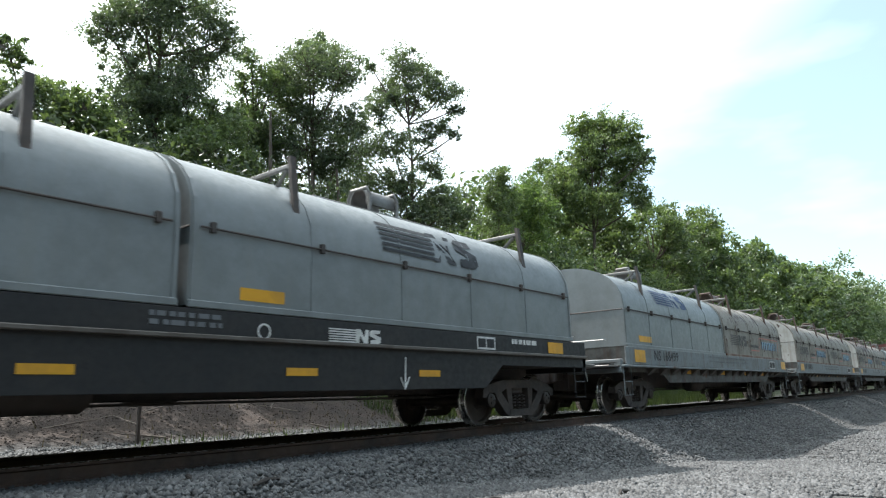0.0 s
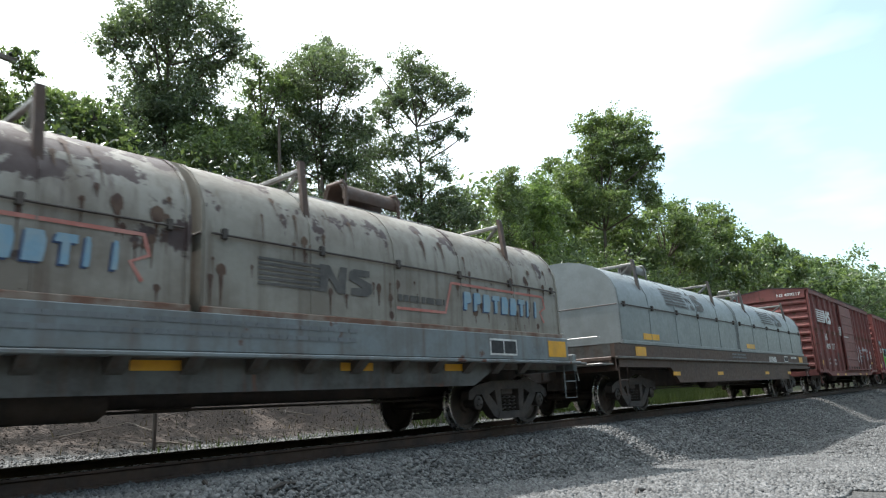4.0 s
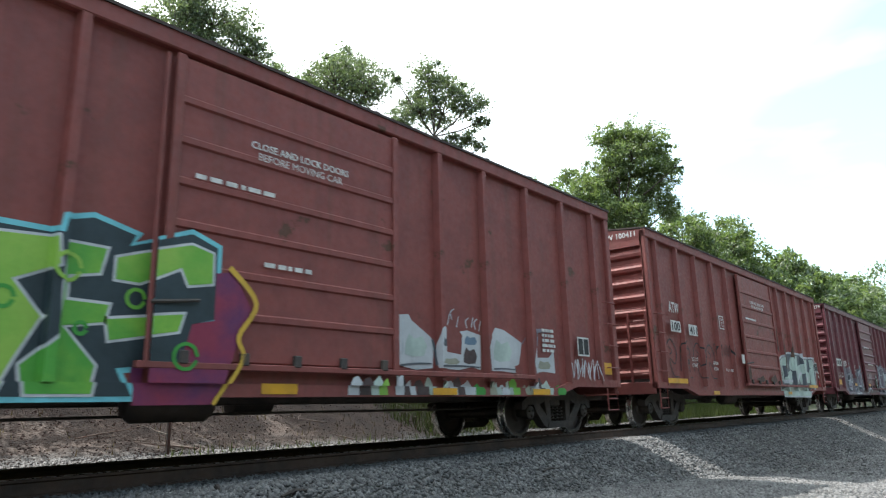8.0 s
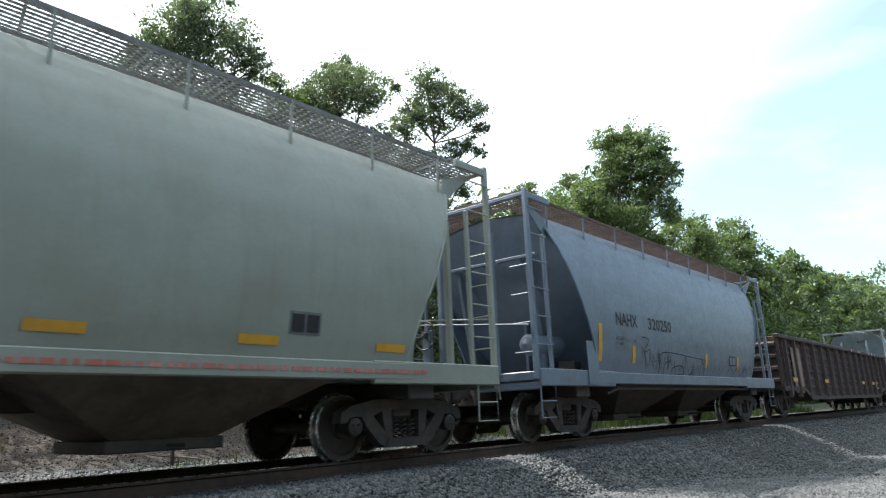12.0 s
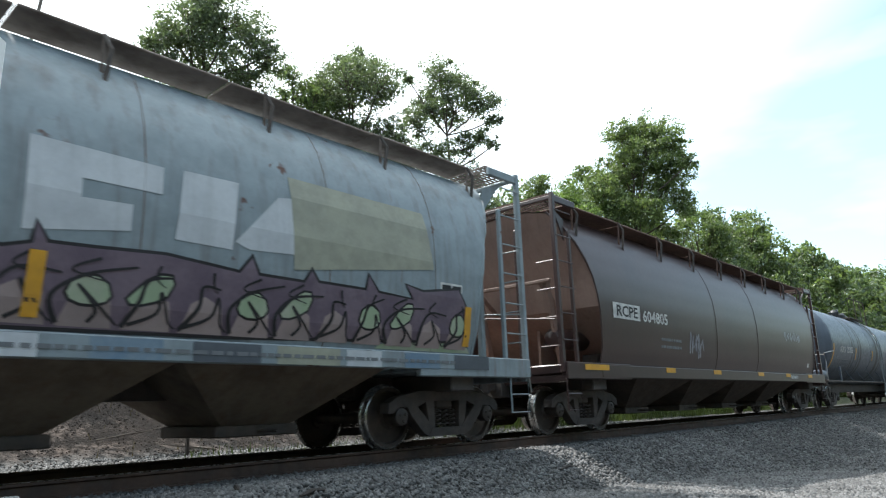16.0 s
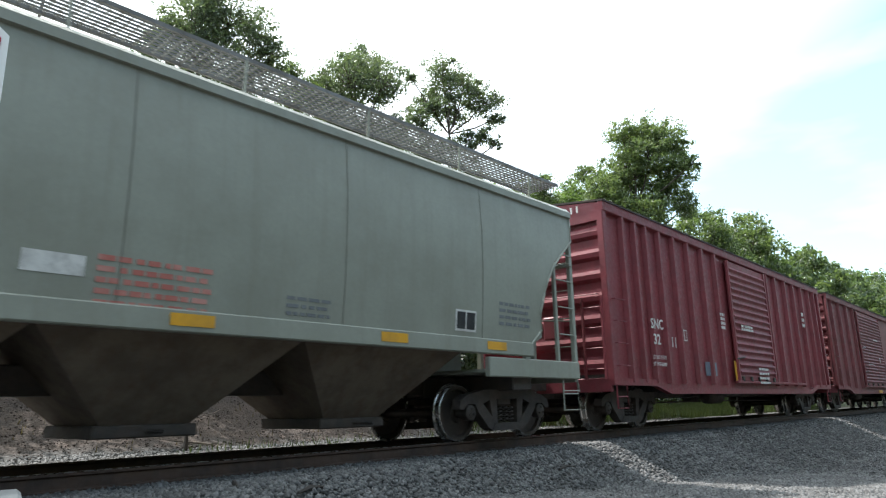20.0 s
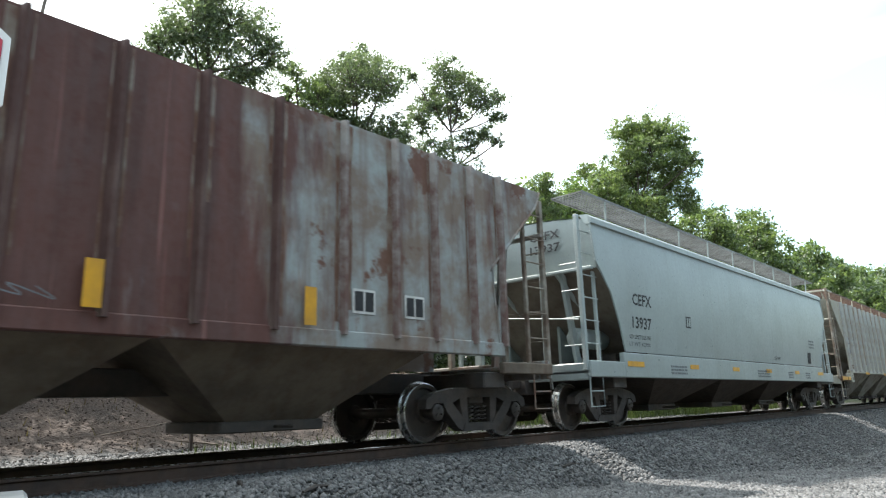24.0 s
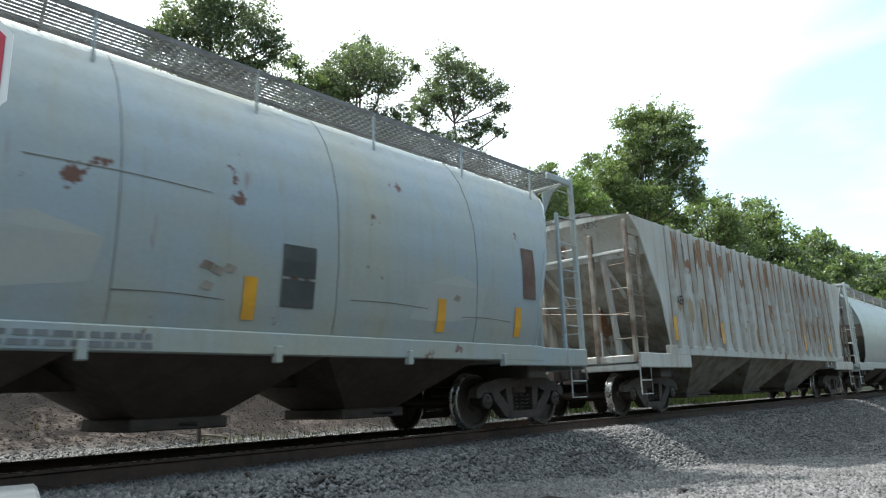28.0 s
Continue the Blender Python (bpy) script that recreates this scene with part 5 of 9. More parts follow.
def boxcar(label, centre, paint, half, posts, door, door_ribs, trucks_at, panels=False, end_ribs=9, door_style="panel"):
    car = start_car("boxcar", label, "boxcar", centre)
    eave, low, high = 4.40, 0.68, 0.84
    bottom = [(-half, high), (-6.1, high), (-5.4, low), (5.4, low), (6.1, high), (half, high)]
    for s in (-1, 1):
        wall = Geo().prism(bottom + [(half, 4.3), (-half, 4.3)], "y", s * 1.50, s * 1.45)
        part("side_wall", wall, paint, car)
        part("top_chord", Geo().cbox(-half, half, s * 1.545 - 0.055, s * 1.545 + 0.055, 4.20, eave, 0.015), paint, car)
        strip = bottom + [(x, z + 0.13) for x, z in reversed(bottom)]
        part("side_sill", Geo().prism(strip, "y", s * 1.505, s * 1.575), paint, car)
    post = post_mesh(0.9, 4.2)
    post.materials[0] = M[paint]
    for x in posts:
        part("side_post", post, None, car, at=pose(x, 0, 0))
        part("side_post", post, None, car, at=pose(-x, 0, 0, 0, 0, 180))
    if panels:
        seam = Geo().prism([(-1.502, -0.012), (-1.518, -0.012), (-1.522, 0.0), (-1.518, 0.012), (-1.502, 0.012)], "x", -half + 0.2, door[0] - 0.1).mesh("panel_seam", M[paint])
        seam2 = Geo().prism([(-1.502, -0.012), (-1.518, -0.012), (-1.522, 0.0), (-1.518, 0.012), (-1.502, 0.012)], "x", door[1] + 0.1, half - 0.2).mesh("panel_seam", M[paint])
        for k in range(7):
            part("panel_seam", seam, None, car, at=pose(0, 0, 1.25 + 0.43 * k))
            part("panel_seam", seam2, None, car, at=pose(0, 0, 1.25 + 0.43 * k))
    # sliding door with its ribs, rails and locking bars
    a, b = door
    leaf = part("sliding_door", Geo().cbox(a, b, -1.60, -1.54, 1.02, 4.14, 0.012), paint, car, "ribbed sliding door")
    for k in range(door_ribs):
        z = 1.05 + 3.05 * (k + 1) / (door_ribs + 1)
        if door_style == "panel":
            part("door_rib", Geo().prism([(-1.60, z - 0.05), (-1.60, z + 0.05), (-1.625, z + 0.03), (-1.625, z - 0.03)], "x", a + 0.06, b - 0.06), paint, leaf)
        else:
            part("door_rib", Geo().prism([(-1.60, z - 0.07), (-1.60, z + 0.07), (-1.65, z)], "x", a + 0.08, b - 0.08), paint, leaf)
    for x in (a + 0.03, b - 0.03):
        part("door_edge", Geo().cbox(x - 0.05, x + 0.05, -1.635, -1.60, 1.0, 4.15, 0.01), paint, leaf)
    part("lock_bar", Geo().tube([(a - 0.12, -1.63, 0.95), (a - 0.12, -1.63, 4.1)], 0.018, 6), paint, leaf)
    part("door_handle", Geo().tube([(a - 0.12, -1.64, 1.55), (a + 0.35, -1.68, 1.6)], 0.02, 6), "steel_dark", leaf)
    part("door_rail", Geo().cbox(a - 0.2, b + (b - a), -1.64, -1.56, 0.94, 1.01, 0.01), paint, car)
    for k in range(5):
        x = a + 0.25 + (b - a - 0.5) * k / 4
        part("door_roller", Geo().cbox(x - 0.05, x + 0.05, -1.65, -1.6, 0.99, 1.12, 0.01), "steel_dark", leaf)
    # far side has the same door, plainly
    part("sliding_door", Geo().cbox(-b, -a, 1.54, 1.60, 1.02, 4.14, 0.012), paint, car)
    # roof with a low ridge and seam caps
    part("roof", Geo().prism([(-1.62, 4.385), (-1.62, 4.42), (0, 4.60), (1.62, 4.42), (1.62, 4.385), (0, 4.565)], "x", -half - 0.02, half + 0.02), "roof_rust", car, "weathered steel roof sheet")
    cap = Geo().prism([(-1.60, 4.42), (-1.60, 4.45), (0, 4.63), (1.60, 4.45), (1.60, 4.42), (0, 4.59)], "x", -0.04, 0.04).mesh("roof_seam", M["roof_rust"])
    for k in range(13):
        part("roof_seam", cap, None, car, at=pose(-half + 0.4 + k * (2 * half - 0.8) / 12, 0, 0))
    # ribbed ends
    for s in (-1, 1):
        wave, z = [], 0.98
        pitch = (3.98 - 0.98) / end_ribs
        for k in range(end_ribs):
            for u, d in ((0.0, 0.0), (0.28, 0.005), (0.42, 0.085), (0.62, 0.10), (0.80, 0.075), (0.94, 0.005)):
                wave.append((z + u * pitch, d))
            z += pitch
        poly = [(s * (half - 0.12), 0.84), (s * (half - 0.10), 0.84)] + [(s * (half - 0.11 + d), zz) for zz, d in wave] + [(s * (half - 0.10), 4.3), (s * (half - 0.16), 4.3)]
        part("end_panel", Geo().prism([(x, zz) for x, zz in poly], "y", -1.46, 1.46), paint, car, "corrugated end")
        part("gable", Geo().prism([(-1.5, 4.02), (1.5, 4.02), (1.5, 4.38), (0, 4.56), (-1.5, 4.38)], "x", s * (half - 0.08), s * half), paint, car)
        for t in (-1, 1):
            part("corner_post", Geo().cbox(min(s * half, s * (half - 0.16)), max(s * half, s * (half - 0.16)), t * 1.515 - 0.065, t * 1.515 + 0.065, high, 4.36, 0.015), paint, car)
        part("end_sill", Geo().cbox(min(s * half, s * (half - 0.1)), max(s * half, s * (half - 0.1)), -1.5, 1.5, 0.72, 0.98, 0.015), paint, car)
        ladder(car, s * (half + 0.08), -1.46, 0.95, 2.5, 0.42, 4, paint, "y", "end_ladder")
        x = -half + 0.12 if s < 0 else half - 0.52
        for k in range(4):
            grab(car, (x, -1.58, 1.2 + 0.42 * k), (x + 0.4, -1.58, 1.2 + 0.42 * k), (0, -0.07, 0), paint)
        stirrup(car, x, -1.55, 0.42, 0.84, 0.4, paint)
        grab(car, (s * half, -1.4, 2.55), (s * half, 0.6, 2.6), (s * 0.12, 0, 0), paint)
    part("brake_housing", Geo().cbox(-half - 0.2, -half - 0.06, -0.62, -0.2, 1.75, 2.2, 0.03), paint, car, "hand brake housing")
    part("brake_step", Geo().cbox(-half - 0.28, -half, 0.1, 1.1, 1.25, 1.29, 0.01), paint, car)
    part("crossover_step", Geo().cbox(half, half + 0.28, -0.8, 0.8, 1.10, 1.14, 0.01), paint, car)
    part("floor", Geo().box(-half + 0.1, half - 0.1, -1.44, 1.44, 0.95, 1.05), "steel_dark", car)
    underframe(car, half - 0.05, "steel_dark")
    for x in np.linspace(-4.6, 4.6, 7):
        part("crossbearer", Geo().cbox(x - 0.06, x + 0.06, -1.44, 1.44, 0.74, 0.94, 0.01), "steel_dark", car)
    for x in (-trucks_at, trucks_at):
        truck(car, x)
    ends(car, half, 0.62)
    return car


POSTS = [-7.15, -5.95, -4.78, -3.6, -2.5, 2.48, 3.55, 4.75, 5.92, 7.05]
car5 = boxcar("weathered red ribbed boxcar with white stripe mark and thin tags", 92.1, "box_red_worn", 7.8, POSTS, (-1.45, 1.8), 6, 6.2, True)
stripes_logo(car5, -6.9, -3.98, 3.02, 3.6, "white")
letters(car5, "NS", -5.8, 2.24, 0.46, 0.3, "white", -1.6)
letters(car5, "409", -5.8, 1.84, 0.84, 0.28, "white", -1.6)
letters(car5, "217", -4.62, 1.86, 0.74, 0.28, "white", -1.6)
letters(car5, "LD LMT", -5.82, 1.36, 0.44, 0.09, "white", -1.6)
letters(car5, "LT WT", -5.82, 1.18, 0.38, 0.09, "white", -1.6)
letters(car5, "154500", -4.6, 1.34, 0.48, 0.09, "white", -1.6)
letters(car5, "65500", -4.56, 1.18, 0.42, 0.09, "white", -1.6)
letters(car5, "98173", 5.9, 1.12, 0.5, 0.14, "white", -1.52)
patch(car5, "plate", -6.97, -6.52, 1.16, 1.36, "yellow", -1.52, label="yellow reflector plate")
for x in (-4.37, -2.5, 1.68, 3.63):
    patch(car5, "reflector", x, x + 0.42, 0.695, 0.785, "yellow", -1.575, label="yellow reflector strip")
patch(car5, "reflector", 6.3, 7.3, 1.3, 1.4, "yellow", -1.52)
bars(car5, -3.45, -3.0, 2.7, 2, "white", -1.52, 0.06, 1)
bars(car5, -2.3, -1.7, 2.95, 5, "white", -1.6, 0.06, 2)
bars(car5, -1.3, 0.0, 2.55, 2, "white", -1.6, 0.05, 3, 0.2)
bars(car5, 6.4, 7.0, 1.95, 5, "white", -1.52, 0.05, 4)
patch(car5, "dark_patch", -3.5, -2.86, 1.38, 1.75, "steel_dark", -1.52, label="darker repainted patch")
side5 = box_side(POSTS, (-1.45, 1.8), True)
TAG = [  # one sprayed tag in a unit square: a star and an angular sign under a crown
    [(0.00, 0.25), (0.28, 0.34)],
    [(0.08, 0.45), (0.14, 0.26), (0.11, 0.09)],
    [(0.11, 0.29), (0.26, 0.17)],
    [(0.20, 0.83), (0.38, 0.05), (0.55, 0.24), (0.78, 0.14), (0.57, 0.01)],
    [(0.36, 0.66), (0.43, 0.26), (0.58, 0.40), (0.79, 0.41), (0.58, 0.54), (0.36, 0.65)],
    [(0.55, 0.26), (0.79, 0.38), (1.00, 0.42)],
    [(0.80, 0.41), (0.81, 0.20), (0.95, 0.13), (0.78, 0.14)],
    [(0.20, 0.83), (0.29, 0.76), (0.38, 0.92), (0.43, 0.76), (0.57, 0.97), (0.54, 0.78), (0.70, 0.71), (0.80, 0.82), (0.75, 0.92), (0.68, 0.88), (0.72, 0.71)],
    [(0.50, 0.78), (0.74, 0.60), (0.99, 0.75), (0.80, 0.55), (0.92, 0.63), (0.99, 0.54)],
]
for x0, x1, z0, z1, w in ((1.5, 2.42, 1.24, 2.3, 0.028), (2.5, 3.5, 1.28, 2.28, 0.026), (4.85, 5.85, 1.46, 2.34, 0.02)):
    for bone in TAG:
        stroke(car5, [(x0 + u * (x1 - x0), z0 + v * (z1 - z0)) for u, v in bone], w * 1.7, "spray_white", side5)
for k in range(7):
    stroke(car5, [(3.8 + 0.13 * k, 2.0 - 0.01 * k), (3.86 + 0.13 * k, 2.2 - 0.04 * (k % 3)), (3.93 + 0.13 * k, 1.99), (3.83 + 0.13 * k, 2.1)], 0.03, "spray_white", side5)
patch(car5, "dark_label", 3.82, 4.6, 1.55, 1.78, "sill_black", -1.52, label="black stencilled field")
bars(car5, 3.95, 4.5, 1.64, 1, "faded_grey", -1.53, 0.05, 64)
end_letters(car5, "NS 409217", -7.82, -0.35, 4.14, 0.95, 0.13, "white")
data_panel(car5, 5.2, 5.62, 1.0, 1.22)


car6 = boxcar("red boxcar with a large green graffiti piece along its side", 109.4, "box_red", 7.75, POSTS, (-1.6, 1.55), 6, 6.2)
patch(car6, "number_field", -7.12, -6.2, 2.44, 2.78, "black", -1.60, label="black painted field")
letters(car6, "ATW", -6.93, 2.5, 0.56, 0.22, "white", -1.61)
patch(car6, "number_field", -6.95, -6.38, 2.02, 2.28, "white", -1.6)
letters(car6, "100", -6.9, 2.05, 0.46, 0.2, "black", -1.61)
patch(car6, "number_field", -5.94, -5.38, 2.03, 2.27, "white", -1.6)
letters(car6, "415", -5.9, 2.06, 0.47, 0.18, "black", -1.61)
letters(car6, "LD LMT", -6.92, 1.36, 0.44, 0.09, "white", -1.6)
letters(car6, "LT WT", -6.92, 1.2, 0.38, 0.09, "white", -1.6)
patch(car6, "plate", -7.8, -7.45, 1.1, 1.32, "yellow", -1.6, label="yellow reflector plate")
side6 = box_side(POSTS, (-1.6, 1.55))
shape(car6, [(-5.95, 0.85), (-5.3, 0.72), (-5.35, 2.0), (-5.7, 2.0), (-5.78, 1.75), (-6.02, 1.45), (-6.1, 1.1)], "spray_purple", side6, 0.003, label="purple sprayed field")
BACK6 = [(-5.45, 2.14), (-4.92, 2.32), (-4.81, 2.23), (-4.43, 2.2), (-4.4, 2.07), (-4.23, 2.07), (-4.2, 2.17), (-3.69, 2.13), (-3.64, 2.3), (-3.27, 2.39), (-3.01, 2.09), (-2.49, 2.08), (-2.47, 2.21), (-2.23, 2.28), (-1.84, 2.18), (-1.89, 2.07), (-1.34, 2.26), (-1.06, 2.16), (-1.06, 1.43), (-1.29, 1.37), (-1.38, 1), (-1.93, 0.94), (-1.8, 0.69), (-5.44, 0.69), (-5.5, 1.0), (-5.42, 1.3)]
shape(car6, BACK6, "spray_cyan", side6, 0.004, grow=0.05, label="light blue outline of a sprayed piece")
shape(car6, BACK6, "spray_navy", side6, 0.007)
for paint, off, more in (("spray_white", 0.010, 0.014), ("spray_green", 0.013, -0.012)):
    shape(car6, [(-5.44, 2), (-4.99, 2.04), (-4.84, 1.8), (-4.71, 1.54), (-4.67, 1.95), (-4.25, 1.99), (-4.23, 1.85), (-4.39, 1.7), (-4.14, 1.37), (-4.11, 0.7), (-4.42, 0.96), (-4.51, 1.33), (-4.67, 1.19), (-4.79, 1.31), (-4.92, 1.18), (-4.9, 0.7), (-5.4, 0.72)], paint, side6, off, more)
for paint, off, more in (("spray_white", 0.010, 0.014), ("spray_lime", 0.013, -0.012)):
    shape(car6, [(-4.17, 2.06), (-3.7, 2.04), (-3.73, 1.84), (-3.48, 1.68), (-3.76, 1.47), (-3.75, 0.93), (-3.79, 0.7), (-4.07, 0.7), (-4.07, 1.44), (-4.27, 1.71)], paint, side6, off, more)
for paint, off, more in (("spray_white", 0.010, 0.014), ("spray_green", 0.013, -0.012)):
    shape(car6, [(-3.61, 2.26), (-3.4, 2.26), (-3.42, 2.04), (-3.07, 1.93), (-3.26, 1.84), (-3.32, 1.55), (-3.44, 1.26), (-3.46, 0.93), (-3.35, 0.7), (-3.7, 0.7), (-3.68, 1.2), (-3.45, 1.49), (-3.45, 1.73), (-3.63, 1.83)], paint, side6, off, more)
for paint, off, more in (("spray_white", 0.010, 0.014), ("spray_lime", 0.013, -0.012)):
    shape(car6, [(-3.34, 1.98), (-2.94, 2.03), (-2.53, 2.05), (-2.49, 1.79), (-2.81, 1.64), (-2.57, 1.35), (-2.74, 1), (-2.87, 0.7), (-3.28, 0.7), (-3.31, 1.03), (-3.1, 1.32), (-3.2, 1.6)], paint, side6, off, more)
for paint, off, more in (("spray_white", 0.010, 0.014), ("spray_green", 0.013, -0.012)):
    shape(car6, [(-2.43, 2.03), (-2.08, 2.02), (-2.13, 1.77), (-2.39, 1.72), (-2.39, 1.52), (-2.02, 1.51), (-2.06, 1.33), (-2.39, 1.28), (-2.1, 0.96), (-2.14, 0.7), (-2.67, 0.7), (-2.71, 0.95), (-2.43, 1.21), (-2.46, 1.61)], paint, side6, off, more)
for paint, off, more in (("spray_white", 0.010, 0.014), ("spray_lime", 0.013, -0.012)):
    shape(car6, [(-2.01, 1.95), (-1.77, 2.03), (-1.34, 2.16), (-1.1, 2.1), (-1.09, 1.78), (-1.36, 1.73), (-1.44, 1.89), (-1.77, 1.72), (-2.01, 1.73)], paint, side6, off, more)
for paint, off, more in (("spray_white", 0.010, 0.014), ("spray_green", 0.013, -0.012)):
    shape(car6, [(-2.06, 1.38), (-1.37, 1.47), (-1.42, 1.28), (-2.02, 1.17)], paint, side6, off, more)
shape(car6, [(-1.79, 0.96), (-1.38, 1.02), (-1.31, 1.37), (-1.06, 1.42), (-1.07, 1.9), (-0.86, 1.94), (-0.64, 1.58), (-0.8, 1.16), (-0.97, 0.61), (-1.79, 0.61)], "spray_purple", side6, 0.005, label="purple sprayed field")
stroke(car6, [(-0.92, 1.98), (-0.59, 1.64), (-0.78, 1.28), (-0.72, 1.05), (-1, 0.61)], 0.06, "spray_yellow", side6, 0.02)
for k in range(12):
    x, z, q = -5.5 + 0.36 * k + 0.1 * (k % 3), 1.0 + 0.83 * ((k * 0.37) % 1.0), 0.05 + 0.035 * (k % 3)
    stroke(car6, [(x + q * math.cos(a), z + q * math.sin(a)) for a in np.linspace(0, 6.0, 8)], 0.035, "spray_leaf" if k % 2 else "spray_lime", side6, 0.017, 1.0)
letters(car6, "CLOSE AND LOCK DOORS", -0.72, 3.36, 1.4, 0.085, "white", -1.60, 0.03)
letters(car6, "BEFORE MOVING CAR", -0.62, 3.24, 1.2, 0.085, "white", -1.60, 0.03)
bars(car6, -1.35, -0.4, 2.85, 1, "white", -1.628, 0.05, 5)
bars(car6, -0.5, 0.15, 2.05, 1, "white", -1.628, 0.05, 6)
# a worn white piece on the side, its gaps showing the brown panel
WORN6 = [
    [(1.62, 1.1), (1.58, 1.3), (1.54, 1.42), (1.6, 1.6), (1.68, 1.74), (1.86, 1.76), (1.93, 1.68), (2.3, 1.48), (2.36, 1.4), (2.33, 1.06), (2.0, 1.03), (1.78, 1.06)],
    [(2.42, 1.06), (2.4, 1.3), (2.44, 1.6), (2.5, 1.64), (2.6, 1.58), (2.61, 1.3), (2.95, 1.27), (2.99, 1.55), (2.93, 1.6), (3.1, 1.63), (3.42, 1.58), (3.4, 1.06), (3.2, 1.1), (2.9, 1.05)],
    [(3.55, 1.05), (3.52, 1.4), (3.6, 1.58), (3.72, 1.62), (3.8, 1.72), (4.02, 1.7), (4.25, 1.62), (4.5, 1.52), (4.46, 1.36), (4.4, 1.18), (4.28, 1.14), (4.3, 1.04), (3.9, 1.06)],
    [(4.76, 1.04), (4.72, 1.22), (4.8, 1.46), (4.86, 1.3), (5.3, 1.32), (5.46, 1.44), (5.48, 1.06), (5.1, 1.08)],
]
for ring in WORN6:
    shape(car6, ring, "spray_faded", side6, 0.005, label="worn patch of white sprayed paint")
for x, z, w, h, tone in ((1.78, 1.2, 0.44, 0.3, "spray_mint"), (3.0, 1.14, 0.32, 0.24, "spray_dull"), (3.03, 1.42, 0.3, 0.13, "spray_sky"), (3.72, 1.2, 0.5, 0.34, "spray_mint"), (2.46, 1.36, 0.1, 0.12, "spray_slate"), (4.95, 1.12, 0.4, 0.14, "spray_beige"), (2.46, 1.12, 0.46, 0.1, "spray_beige")):
    shape(car6, [(x, z + 0.1 * h), (x + 0.3 * w, z), (x + 0.85 * w, z + 0.06 * h), (x + w, z + 0.5 * h), (x + 0.8 * w, z + 0.95 * h), (x + 0.45 * w, z + 0.8 * h), (x + 0.2 * w, z + h), (x + 0.05 * w, z + 0.6 * h)], tone, side6, 0.008)
for x0, z0, x1, z1, w, tone in ((1.7, 1.08, 2.3, 1.12, 0.03, "spray_slate"), (2.44, 1.09, 3.38, 1.1, 0.03, "spray_slate"), (3.6, 1.08, 4.3, 1.09, 0.03, "spray_slate"), (1.62, 1.66, 1.6, 1.2, 0.05, "spray_white"), (3.6, 1.5, 3.58, 1.1, 0.05, "spray_white"),
                               (4.5, 1.5, 4.62, 1.62, 0.025, "spray_lilac"), (4.95, 1.5, 4.97, 1.76, 0.03, "spray_lilac"), (5.15, 1.48, 5.17, 1.74, 0.03, "spray_lilac"), (4.95, 1.75, 5.4, 1.77, 0.07, "spray_lilac"), (2.33, 1.45, 2.4, 1.1, 0.05, "spray_slate")):
    stroke(car6, [(x0, z0), ((x0 + x1) / 2 + 0.015, (z0 + z1) / 2 + 0.012), (x1, z1)], w, tone, side6, 0.011)
for k, (x, z) in enumerate(((2.66, 1.78), (2.76, 1.86), (2.86, 1.76), (3.1, 1.76), (3.2, 1.78), (3.3, 1.76), (3.38, 1.74))):
    stroke(car6, [(x, z - 0.1), (x + 0.03 * (-1) ** k, z), (x + 0.05, z + 0.06)], 0.022, "spray_white", side6, 0.009)
# the lower edge: broken blocks of old colours side by side
rr = random.Random(61)
x = 0.75
for k in range(30):
    w = rr.uniform(0.1, 0.26)
    zt = rr.uniform(0.84, 0.99)
    tone = ("spray_faded", "spray_lime", "spray_beige", "spray_dull", "spray_mint", "spray_beige", "spray_faded", "spray_dull", "spray_leaf", "spray_mint")[(k * 7 + k // 5) % 10]
    if k % 6 != 4:
        shape(car6, [(x, 0.70), (x + w, 0.70), (x + w + rr.uniform(-0.03, 0.04), zt - 0.1), (x + 0.6 * w, zt), (x + 0.25 * w, zt - rr.uniform(0.0, 0.06)), (x - rr.uniform(-0.02, 0.04), zt - 0.08)], tone, side6, 0.004 + 0.0006 * (k % 5))
    x += w * 0.97
data_panel(car6, 6.13, 6.54, 1.38, 1.72, -1.6)
bars(car6, 5.1, 5.5, 1.75, 5, "white", -1.52, 0.05, 7)
scrawl(car6, 5.9, 7.0, 0.95, 1.35, 4, "spray_white", 9, -1.6, 0.012)
patch(car6, "reflector", -0.44, 0.02, 0.71, 0.82, "yellow", -1.575)
for x in (2.2, 4.6):
    patch(car6, "reflector", x, x + 0.5, 0.70, 0.79, "yellow", -1.62)
patch(car6, "reflector", 7.05, 7.5, 1.08, 1.3, "yellow", -1.53)

car7 = boxcar("red boxcar with white number fields and white graffiti", 126.6, "box_red", 7.7, POSTS, (-1.6, 1.6), 6, 6.2)
end_letters(car7, "ATW 100411", -7.78, -0.45, 4.22, 0.95, 0.13, "white")
letters(car7, "ATW", -6.8, 2.56, 0.6, 0.25, "white", -1.6)
patch(car7, "number_field", -6.77, -6.2, 2.12, 2.38, "white", -1.6)
letters(car7, "100", -6.72, 2.15, 0.46, 0.2, "black", -1.61)
patch(car7, "number_field", -5.7, -5.16, 2.1, 2.36, "white", -1.6)
letters(car7, "411", -5.66, 2.13, 0.45, 0.19, "black", -1.61)
letters(car7, "LD LMT", -5.52, 1.5, 0.42, 0.09, "white", -1.53)
letters(car7, "LT WT", -5.52, 1.35, 0.36, 0.09, "white", -1.53)
letters(car7, "157800", -4.1, 1.45, 0.36, 0.085, "white", -1.53)
letters(car7, "62200", -4.08, 1.31, 0.31, 0.085, "white", -1.53)
letters(car7, "MRS 6-2000", -3.2, 1.3, 0.6, 0.08, "white", -1.53)
